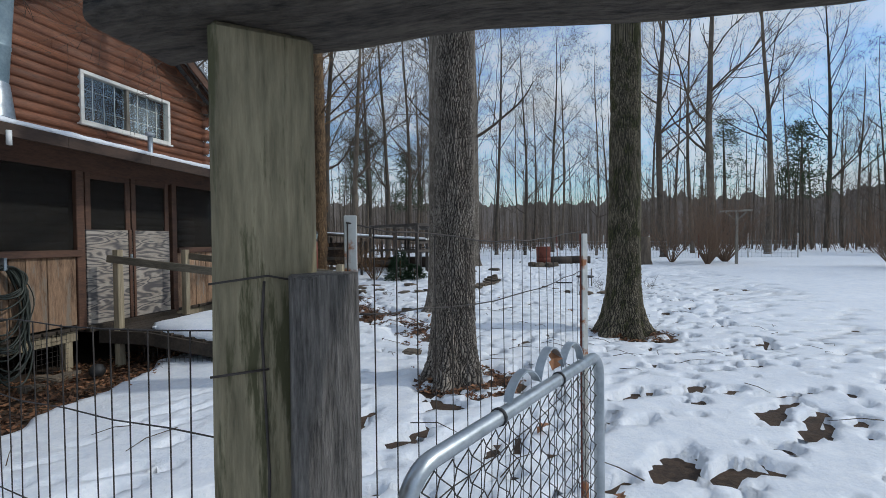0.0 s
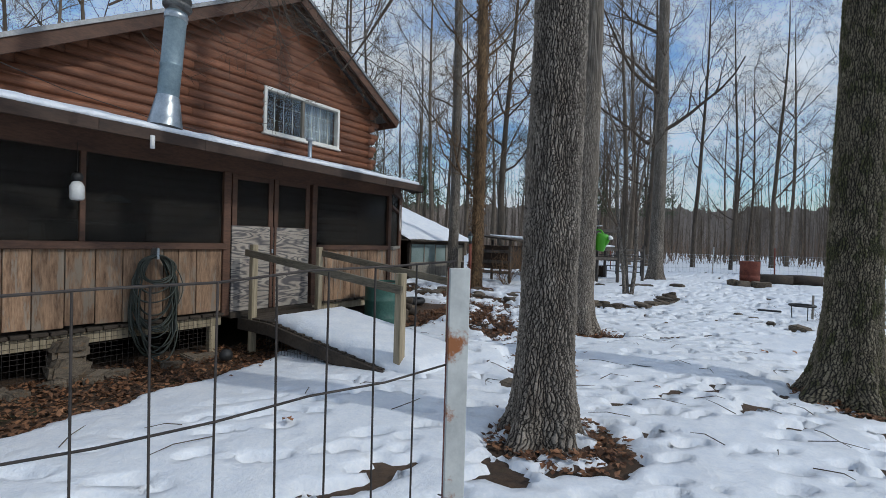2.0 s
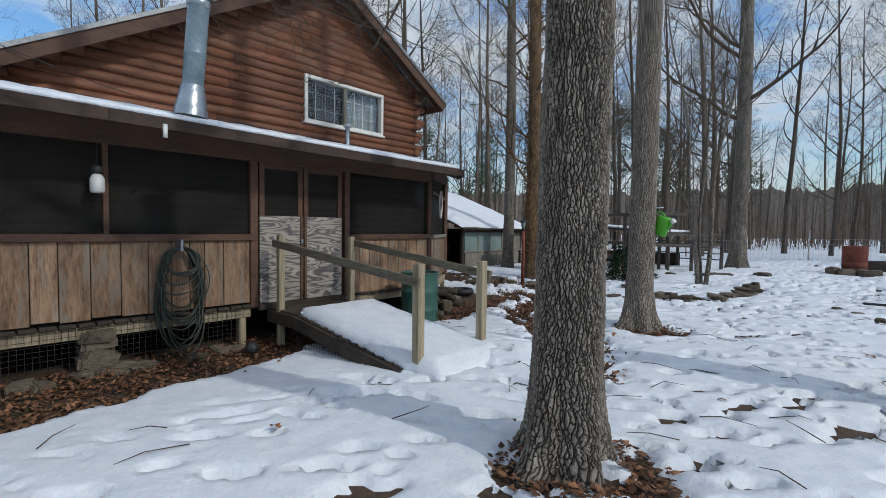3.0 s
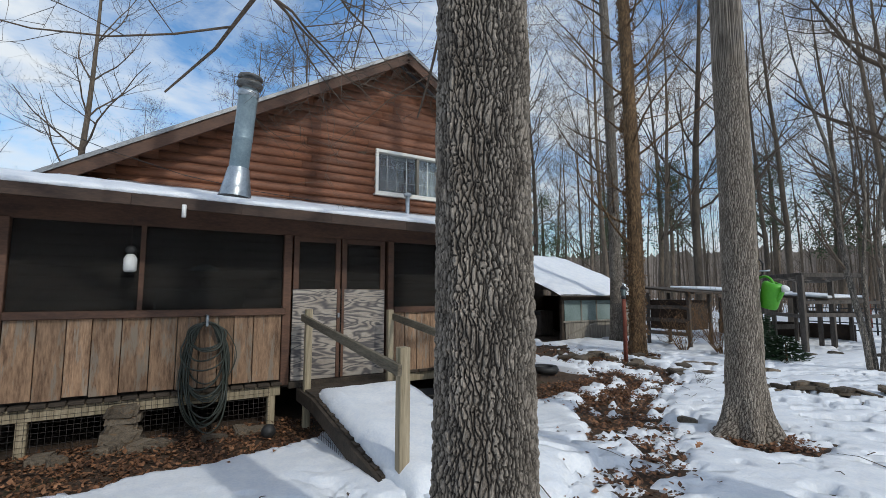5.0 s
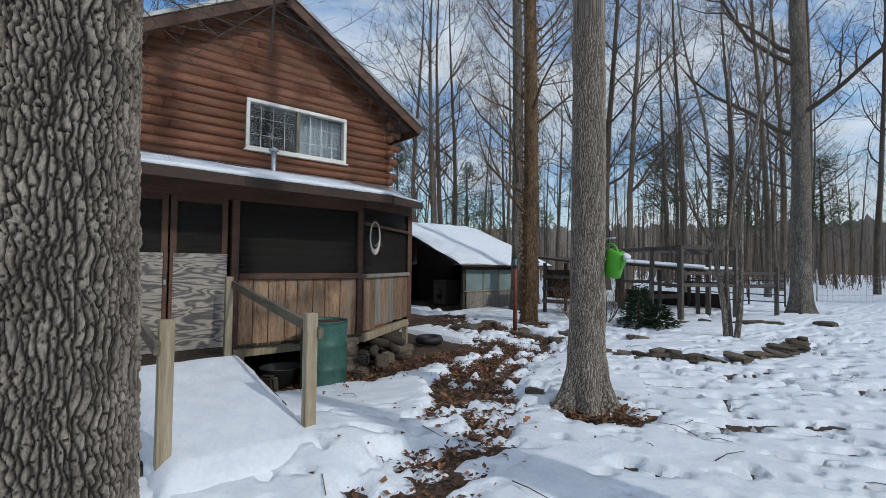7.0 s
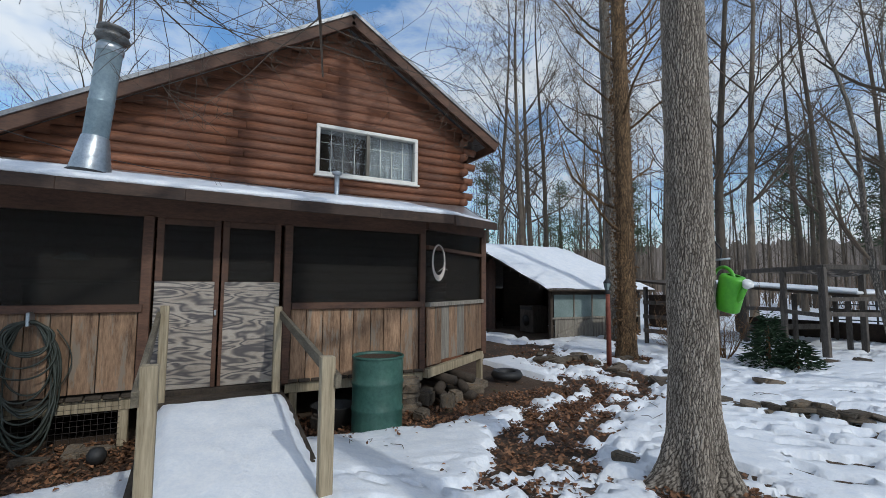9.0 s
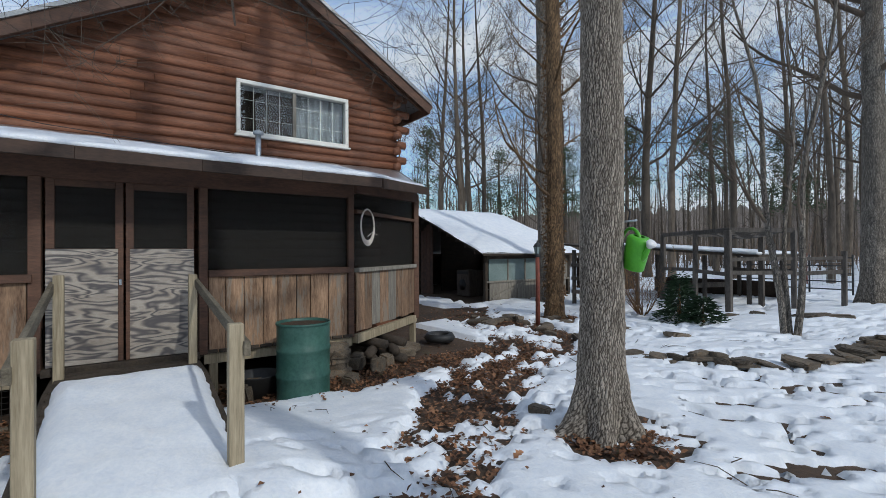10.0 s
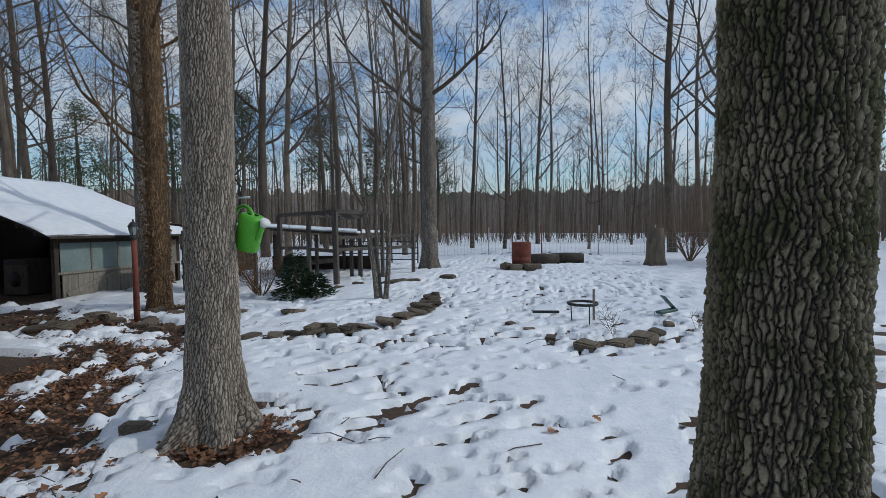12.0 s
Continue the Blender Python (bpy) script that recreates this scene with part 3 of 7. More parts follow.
def build_forest():
    kinds = [far_tree_kind(11 + i, h, r, first, n) for i, (h, r, first, n) in enumerate([(19, 0.17, 0.24, 14), (22, 0.21, 0.28, 15), (16, 0.12, 0.2, 12), (24, 0.25, 0.26, 16), (14, 0.09, 0.14, 12), (20, 0.15, 0.34, 13)])]
    rng = random.Random(5)
    spots = []
    tries = 0
    while len(spots) < 135 and tries < 9000:
        tries += 1
        a = rng.uniform(0, 2 * math.pi)
        d = 16 + 48 * rng.random() ** 0.8
        x, y = -1 + d * math.cos(a), 9 + d * math.sin(a)
        if y < 6 and rng.random() < 0.65:
            continue
        if blocked(x, y) or any((x - p) ** 2 + (y - q) ** 2 < 2.2 for p, q in spots):
            continue
        spots.append((x, y))
    # single trees that stand out along the far side of the yard
    for bearing, d in ((-6.6, 30), (-2.6, 28), (7.3, 27), (16.4, 24), (22, 26), (27, 31), (-53.3, 25), (-50.8, 27), (-14, 33), (1.5, 35), (12, 34)):
        spots.append((0.76 + d * math.sin(radians(bearing)), 5.7 + d * math.cos(radians(bearing))))
    for i, (x, y) in enumerate(spots):
        m = pose(x, y, ground_z(x, y), 0, 0, rng.uniform(0, 360))
        if i < len(kinds):
            kinds[i].matrix_basis = m
        else:
            copy_thing(rng.choice(kinds), m)
    # the depth of the wood: thin stems and brush past counting
    v, f = [], []
    for _ in range(3900):
        a = rng.uniform(0, 2 * math.pi)
        d = rng.uniform(36, 105)
        x, y = -1 + d * math.cos(a), 9 + d * math.sin(a)
        if y < 0 and rng.random() < 0.5:
            continue
        h, r = rng.uniform(4, 13), rng.uniform(0.025, 0.11)
        z = ground_z(x, y)
        lx, ly = rng.uniform(-0.06, 0.06) * h, rng.uniform(-0.06, 0.06) * h
        tube_data([(x, y, z - 0.2), (x + lx * 0.4, y + ly * 0.4, z + h * 0.5), (x + lx, y + ly, z + h)], [r, r * 0.7, 0.01], 4, v, f, cap=False)
        for _ in range(9):
            t = rng.uniform(0.2, 0.97)
            p = Vector((x + lx * t, y + ly * t, z + h * t))
            q = p + Vector((rng.uniform(-1, 1), rng.uniform(-1, 1), rng.uniform(0.4, 1.3))) * rng.uniform(0.7, 2.0)
            tube_data([p, q], [r * 0.35, 0.008], 3, v, f, cap=False)
    woods = mesh_part("far_woods", v, f, M_BARK_FAR)
    tagged(woods, "dense far wood of thin bare stems", "woods", kind="stuff")
    v, f = [], []
    for _ in range(9000):
        a = rng.uniform(0, 2 * math.pi)
        d = rng.uniform(33, 80)
        x, y = -1 + d * math.cos(a), 9 + d * math.sin(a)
        if blocked(x, y):
            continue
        z = ground_z(x, y)
        p = Vector((x, y, z))
        h = rng.uniform(1.2, 3.6)
        q = p + Vector((rng.uniform(-0.35, 0.35) * h, rng.uniform(-0.35, 0.35) * h, h))
        tube_data([p, p.lerp(q, 0.5) + Vector((rng.uniform(-0.2, 0.2), rng.uniform(-0.2, 0.2), 0)), q], [0.022, 0.014, 0.004], 3, v, f, cap=False)
    brush = mesh_part("underbrush", v, f, M_BRUSH)
    tagged(brush, "reddish-brown leafless underbrush at the wood's edge", "brush", kind="stuff")


build_forest()


def bark_cells(u, v, cw, ch, wrap, seed):
    """Long strips between meandering furrows, each strip broken across at random heights.
    Gives the distance to the nearest furrow, to the nearest cross crack, and a number for each plate."""
    rs = np.random.RandomState(seed)
    nu = max(5, int(round(wrap / cw)))
    cw = wrap / nu
    amp, frq, phs = rs.uniform(0.15, 0.5, nu), rs.uniform(14, 46, nu), rs.rand(nu) * 6.28
    amp2, frq2, phs2 = rs.uniform(0.1, 0.3, nu), rs.uniform(70, 150, nu), rs.rand(nu) * 6.28
    x = u / cw
    ix = np.floor(x).astype(int)
    dist = np.full(u.shape, 9.0)
    col = ix - 3
    for k in range(-2, 4):
        b = (ix + k) % nu
        pos = ix + k + amp[b] * np.sin(v * frq[b] + phs[b]) + amp2[b] * np.sin(v * frq2[b] + phs2[b])
        dist = np.minimum(dist, np.abs(x - pos))
        col = col + (x > pos)
    col = col % nu
    y = v / ch * rs.uniform(0.75, 1.35, nu)[col] + rs.rand(nu)[col] * 9 + 0.18 * np.sin(u / cw * 2.6 + v * 30)
    fy = y - np.floor(y)
    across = np.minimum(fy, 1 - fy) * ch
    row = np.floor(y).astype(int)
    tone = np.abs(np.sin(col * 12.9898 + row * 78.233) * 43758.5453) % 1.0
    return dist * cw, across, tone


def wavy(u, v, wrap, seed, terms=9, lo=2.0, hi=30.0):
    """A smooth random field on the trunk from a few sine waves, seamless round it."""
    rs = np.random.RandomState(seed)
    out = np.zeros(u.shape)
    for _ in range(terms):
        k = rs.randint(1, 9)
        out += np.sin(2 * np.pi * k * u / wrap + v * rs.uniform(lo, hi) + rs.rand() * 6.28)
    return out / terms ** 0.5


def bark_trunk(pts, rad, radius, flare, roots, phase, seed, sides, dense, step, relief, cw, ch):
    """A trunk whose plates and furrows are real relief; gives vertices, faces and the mask of plates."""
    zs = list(np.arange(-0.12, dense, step)) + list(np.arange(dense, pts[-1].z, 0.3)) + [pts[-1].z]
    pz = [p.z for p in pts]
    px, py = np.interp(zs, pz, [p.x for p in pts]), np.interp(zs, pz, [p.y for p in pts])
    pr = np.interp(zs, pz, rad)
    a = np.linspace(0, 2 * np.pi, sides, endpoint=False)
    A, Z = np.meshgrid(a, np.array(zs))
    root = (flare - 1) * np.exp(-np.maximum(0, Z) / (radius * 1.3)) * (0.75 + 0.45 * np.sin(A * roots + phase) + 0.3 * np.sin(A * 2 + phase))
    wrap = 2 * np.pi * radius
    u, v = A * radius, Z + 0.2
    wu = u + 0.007 * wavy(u, v, wrap, seed + 1, 9, 4, 40)
    wv = v + 0.02 * wavy(u, v, wrap, seed + 2, 9, 4, 40)
    d1, c1, tone = bark_cells(wu % wrap, wv, cw, ch, wrap, seed)
    d2, c2, tone2 = bark_cells(wu % wrap, wv, cw * 0.5, ch * 0.4, wrap, seed + 5)
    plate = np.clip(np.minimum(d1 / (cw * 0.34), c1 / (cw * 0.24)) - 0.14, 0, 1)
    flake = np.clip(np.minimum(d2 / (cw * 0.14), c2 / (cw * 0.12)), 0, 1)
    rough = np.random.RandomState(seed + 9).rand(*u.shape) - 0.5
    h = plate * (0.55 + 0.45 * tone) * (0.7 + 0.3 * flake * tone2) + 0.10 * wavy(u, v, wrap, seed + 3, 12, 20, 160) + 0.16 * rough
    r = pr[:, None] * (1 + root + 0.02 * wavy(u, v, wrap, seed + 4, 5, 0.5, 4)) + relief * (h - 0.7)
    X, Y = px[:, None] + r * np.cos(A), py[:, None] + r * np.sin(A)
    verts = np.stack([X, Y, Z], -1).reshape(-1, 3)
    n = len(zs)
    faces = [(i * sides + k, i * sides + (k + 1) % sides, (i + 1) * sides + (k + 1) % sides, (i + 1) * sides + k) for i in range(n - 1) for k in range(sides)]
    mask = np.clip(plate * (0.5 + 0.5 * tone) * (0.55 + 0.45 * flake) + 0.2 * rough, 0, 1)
    return verts.tolist(), faces, mask.reshape(-1)


def near_tree(name, label, spot, radius, height, bark, seed, first=0.3, limbs=7, lean=(0, 0), flare=1.6, limb_len=0.2, top=0.45, steps=60, roots=5, sides=28, relief=None, thick=0.4, extra=()):
    """A big yard tree: a trunk with buttressed root, and limbs above."""
    rng = random.Random(seed)
    x, y = spot
    tree = thing(name, label, "tree", at=(x, y, ground_z(x, y)))
    v, f = [], []
    pts, rad = trunk_profile(height, radius, lean, rng, 1.0, top, 0.03, steps)
    phase = rng.uniform(0, 6)
    if relief:
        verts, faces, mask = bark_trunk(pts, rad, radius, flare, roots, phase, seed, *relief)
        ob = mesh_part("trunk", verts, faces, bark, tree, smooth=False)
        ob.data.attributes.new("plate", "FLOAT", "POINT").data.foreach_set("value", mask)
    else:
        for i, p in enumerate(pts):
            for k in range(sides):
                a = 2 * math.pi * k / sides
                root = (flare - 1) * math.exp(-max(0, p.z) / (radius * 1.3)) * (0.75 + 0.45 * math.sin(a * roots + phase) + 0.3 * math.sin(a * 2 + phase))
                r = rad[i] * (1 + root + 0.035 * noise.noise((4 * math.cos(a), 4 * math.sin(a), p.z * 0.8 + seed)))
                v.append(p + Vector((math.cos(a), math.sin(a), 0)) * r)
        for i in range(len(pts) - 1):
            for k in range(sides):
                k2 = (k + 1) % sides
                f.append((i * sides + k, i * sides + k2, (i + 1) * sides + k2, (i + 1) * sides + k))
        mesh_part("trunk", v, f, bark, tree)
    v, f, tw = [], [], ([], [])
    for k in range(limbs):
        t = first + (1 - first) * (k + rng.random() * 0.7) / limbs
        i = min(len(pts) - 2, int((t ** (1 / 1.6)) * steps))
        a = rng.uniform(0, 2 * math.pi)
        limb(pts[i], (math.cos(a), math.sin(a), 0.25 + 0.7 * t), height * limb_len * rng.uniform(0.8, 1.3), rad[i] * thick, v, f, tw, rng, 0, 0.26, 0.08, 7, 0.85, 6)
    for z, way, ln in extra:
        i = min(range(len(pts)), key=lambda q: abs(pts[q].z - z))
        limb(pts[i], way, ln, 0.045, v, f, tw, rng, 0, 0.3, -0.06, 7, 0.95, 7, 0.0035)
    mesh_part("crown", v + tw[0], f + [tuple(i + len(v) for i in face) for face in tw[1]], M_TWIG if bark is not M_BARK_D else M_BARK_D, tree)
    return tree, pts, rad


OAK_LIMBS = [(4.9, (-1, -0.35, 0.1), 4.8), (4.6, (-0.7, -0.9, 0.1), 4.4), (5.3, (-0.9, 0.5, 0.15), 5.0), (4.6, (-0.1, 1, 0.3), 4.4), (5.2, (-0.7, 1.0, 0.12), 4.8), (5.0, (0.7, -0.9, 0.5), 4.0)]
build_near = [
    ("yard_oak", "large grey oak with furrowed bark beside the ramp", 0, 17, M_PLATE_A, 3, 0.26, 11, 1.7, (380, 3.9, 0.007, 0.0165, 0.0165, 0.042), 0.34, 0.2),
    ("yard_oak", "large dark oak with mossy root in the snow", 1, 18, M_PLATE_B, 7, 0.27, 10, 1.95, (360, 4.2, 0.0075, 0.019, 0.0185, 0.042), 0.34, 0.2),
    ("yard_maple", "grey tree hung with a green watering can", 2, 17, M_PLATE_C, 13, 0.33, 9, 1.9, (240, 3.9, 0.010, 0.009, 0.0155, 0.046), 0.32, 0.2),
    ("ivy_tree", "brown tree with dry vine on its trunk", 3, 19, M_BARK_D, 17, 0.15, 34, 1.35, None, 0.2, 0.13),
    ("pale_tree", "slim pale grey tree by the lamp post", 4, 20, M_BARK_C, 19, 0.2, 24, 1.3, None, 0.24, 0.14),
    ("forked_tree", "tall forked grey tree in the yard", 5, 20, M_BARK_C, 23, 0.25, 16, 1.5, None, 0.36, 0.2),
]
for nm, lab, i, h, bk, sd, fst, lm, fl, rl, th, ll in build_near:
    near_tree(nm, lab, TRUNKS[i][:2], TRUNKS[i][2], h, bk, sd, fst, lm, (0, 0), fl, ll, relief=rl, thick=th, extra=OAK_LIMBS if i == 0 else ())

# ---------------------------------------------------------------- the log house
WALL_X, FRONT_X = -7.6, -4.94
RIDGE_Y, RIDGE_Z = 7.55, 6.66
FLOOR_Z = 0.5


def roof_z(y):
    return RIDGE_Z - (0.59 * (RIDGE_Y - y) if y < RIDGE_Y else 0.61 * (y - RIDGE_Y))


def porch_roof_z(x):
    return 2.60 + 0.22 * (-4.3 - x) if x > -5.2 else 2.80 + 0.242 * (-5.2 - x)


def log_piece(bm, y0, y1, z, h, depth, x, round_ends=False):
    """A half-round log on the wall, from y0 to y1."""
    n, ring = 6, []
    cuts = max(2, int((y1 - y0) / 0.7))
    for j in range(cuts + 1):
        y = y0 + (y1 - y0) * j / cuts
        row = []
        for i in range(n + 1):
            a = -math.pi / 2 + math.pi * i / n
            wob = 0.008 * noise.noise((y * 1.3, z * 9, i * 0.3))
            row.append(bm.verts.new((x + depth * math.cos(a) + wob, y, z + h / 2 + (h / 2 - 0.009) * math.sin(a) + wob * 0.6)))
        ring.append(row)
    for a, b in zip(ring[:-1], ring[1:]):
        for i in range(n):
            bm.faces.new((a[i], b[i], b[i + 1], a[i + 1]))
    bm.faces.new(ring[0])
    bm.faces.new(ring[-1][::-1])


M_CURTAIN = material("grey_curtain", (0.10, 0.11, 0.12), (0.22, 0.24, 0.26), 0.9, 5, bump=0.1)


def build_house():
    house = thing("log_house", "brown stained log house with gable and screened porch", "house")
    rng = random.Random(2)
    wy0, wy1, wz0, wz1 = 7.02, 9.05, 3.66, 4.61

    # backing wall with the window's opening through it, following the gable
    bm = bmesh.new()
    T = 0.16

    def slab(ya, yb, za, zb_a, zb_b):
        vs = []
        for x in (WALL_X, WALL_X - T):
            vs.append([bm.verts.new(p) for p in ((x, ya, za), (x, yb, za), (x, yb, zb_b), (x, ya, zb_a))])
        a, b = vs
        bm.faces.new(a)
        bm.faces.new(b[::-1])
        for i in range(4):
            bm.faces.new((a[i], b[i], b[(i + 1) % 4], a[(i + 1) % 4]))

    slab(0.2, wy0, 0.0, roof_z(0.2) - 0.1, roof_z(wy0) - 0.1)
    slab(wy0, RIDGE_Y, wz1, roof_z(wy0) - 0.1, roof_z(RIDGE_Y) - 0.1)
    slab(RIDGE_Y, wy1, wz1, roof_z(RIDGE_Y) - 0.1, roof_z(wy1) - 0.1)
    slab(wy0, wy1, 0.0, wz0, wz0)
    slab(wy1, 10.15, 0.0, roof_z(wy1) - 0.1, roof_z(10.15) - 0.1)
    wall = part("gable_wall", bm, M_LOG, house)

    # side and rear walls close the body
    bm = bmesh.new()
    box(bm, (-16, 9.99, 0), (WALL_X - T, 10.15, 5.0))
    box(bm, (-16.16, 0.2, 0), (-16, 10.15, 2.5))
    box(bm, (-16, 0.2, 0), (WALL_X - T, 0.36, 2.3))
    part("side_wall", bm, M_LOG, house)

    # logs course by course
    h, z, k = 0.163, 0.55, 0
    while z < RIDGE_Z - 0.2:
        top = z + h
        ya = max(0.25, RIDGE_Y - (RIDGE_Z - 0.14 - top) / 0.59)
        yb = min(10.14, RIDGE_Y + (RIDGE_Z - 0.14 - top) / 0.61)
        depth = 0.055 if z < 4.7 else 0.03
        spans = [(ya, yb)]
        if z + h > wz0 and z < wz1:
            spans = [(ya, wy0 - 0.01), (wy1 + 0.01, yb)]
        for a, b in spans:
            if b - a < 0.15:
                continue
            cut = rng.uniform(a + 0.3 * (b - a), a + 0.7 * (b - a)) if b - a > 2.5 else None
            for p, q in ([(a, cut - 0.004), (cut + 0.004, b)] if cut else [(a, b)]):
                bm = bmesh.new()
                log_piece(bm, p, q, z + rng.uniform(-0.004, 0.004), h, depth + rng.uniform(-0.006, 0.006), WALL_X)
                part("log", bm, M_LOG, wall, smooth=True)
        if 3.2 < z < 4.95:
            if k % 2 == 0:
                tube("log_end", [(WALL_X - 0.05, 10.1, z + h / 2), (WALL_X - 0.05, 10.36 + rng.uniform(0, 0.1), z + h / 2)], [0.085, 0.078], M_LOG, wall, 12)
            else:
                tube("log_end", [(WALL_X - 0.3, 10.1, z + h / 2), (WALL_X + 0.12 + rng.uniform(0, 0.05), 10.12, z + h / 2)], [0.085, 0.08], M_LOG, wall, 12)
        z += h
        k += 1

    # window: casing, sash, mullion, muntins, panes, curtain, dark sheet as the room's shade
    win = part("window", box(bmesh.new(), (WALL_X - 0.55, wy0, wz0), (WALL_X - 0.5, wy1, wz1)), M_CAVE, house, "dark sheet standing for the unlit room behind white-framed sliding window")
    bm = bmesh.new()
    for lo, hi in (((wy0, wz0), (wy1, wz0 + 0.065)), ((wy0, wz1 - 0.065), (wy1, wz1)), ((wy0, wz0 + 0.065), (wy0 + 0.065, wz1 - 0.065)), ((wy1 - 0.065, wz0 + 0.065), (wy1, wz1 - 0.065))):
        box(bm, (WALL_X - 0.06, lo[0], lo[1]), (WALL_X + 0.075, hi[0], hi[1]), 0.006)
    part("window_frame", bm, M_WHITE, win)
    mid = (wy0 + wy1) / 2 - 0.02
    part("mullion", box(bmesh.new(), (WALL_X - 0.04, mid - 0.03, wz0 + 0.065), (WALL_X + 0.04, mid + 0.03, wz1 - 0.065), 0.004), M_GREYWOOD, win)
    part("window_sill", box(bmesh.new(), (WALL_X, wy0 - 0.03, wz0 - 0.03), (WALL_X + 0.11, wy1 + 0.03, wz0 + 0.004), 0.006), M_WHITE, win)
    for a, b in ((wy0 + 0.065, mid - 0.03), (mid + 0.03, wy1 - 0.065)):
        pane = part("pane", box(bmesh.new(), (WALL_X - 0.006, a, wz0 + 0.065), (WALL_X, b, wz1 - 0.065)), M_GLASS, win)
        pane.visible_shadow = False
        bm = bmesh.new()
        for i in range(1, 4):
            y = a + (b - a) * i / 4
            box(bm, (WALL_X - 0.02, y - 0.003, wz0 + 0.066), (WALL_X - 0.008, y + 0.003, wz1 - 0.066))
        for i in range(1, 3):
            z = wz0 + (wz1 - wz0) * i / 3
            box(bm, (WALL_X - 0.024, a, z - 0.003), (WALL_X - 0.0205, b, z + 0.003))
        part("muntin", bm, M_WHITE, win)
    bm = bmesh.new()
    rows = 56
    prev = None
    for i in range(rows + 1):
        y = mid + 0.05 + (wy1 - 0.09 - mid) * i / rows
        x = WALL_X - 0.16 + 0.012 * math.sin(i * 0.9) + 0.008 * math.sin(i * 0.37 + 1)
        cur = [bm.verts.new((x, y, wz0 + 0.05)), bm.verts.new((x, y, wz1 - 0.05))]
        if prev:
            bm.faces.new((prev[0], cur[0], cur[1], prev[1]))
        prev = cur
    part("curtain", bm, M_CURTAIN, win, "pale gathered curtain")

    # main roof, barge boards and rafter tails
    for name, ya, yb in (("roof_slope", -1.2, RIDGE_Y), ("roof_slope", RIDGE_Y, 10.72)):
        bm = bmesh.new()
        vs = []
        for x in (-7.1, -16.4):
            vs.append([bm.verts.new(p) for p in ((x, ya, roof_z(ya) - 0.04), (x, yb, roof_z(yb) - 0.04), (x, yb, roof_z(yb) + 0.03), (x, ya, roof_z(ya) + 0.03))])
        a, b = vs
        bm.faces.new(a)
        bm.faces.new(b[::-1])
        for i in range(4):
            bm.faces.new((a[i], b[i], b[(i + 1) % 4], a[(i + 1) % 4]))
        part(name, bm, M_ROOF, house)
        bm = bmesh.new()
        beam(bm, (-7.15, ya, roof_z(ya) - 0.14), (-7.15, yb, roof_z(yb) - 0.14), 0.04, 0.19, 0.005, (0, 0, 1))
        part("barge_board", bm, M_TRIM, house)
        bm = bmesh.new()
        beam(bm, (-7.4, ya, roof_z(ya) - 0.1), (-7.4, yb, roof_z(yb) - 0.1), 0.05, 0.1, 0.004)
        part("fly_rafter", bm, M_TRIM, house)
    bm = bmesh.new()
    box(bm, (-16.3, 10.66, roof_z(10.72) - 0.22), (-7.14, 10.7, roof_z(10.72) - 0.05), 0.004)
    part("eave_board", bm, M_TRIM, house)
    return house


house = build_house()

# ---------------------------------------------------------------- the screened porch
BAY_A, BAY_B = Vector((-4.94, 8.02, 0)), Vector((-6.2, 9.75, 0))


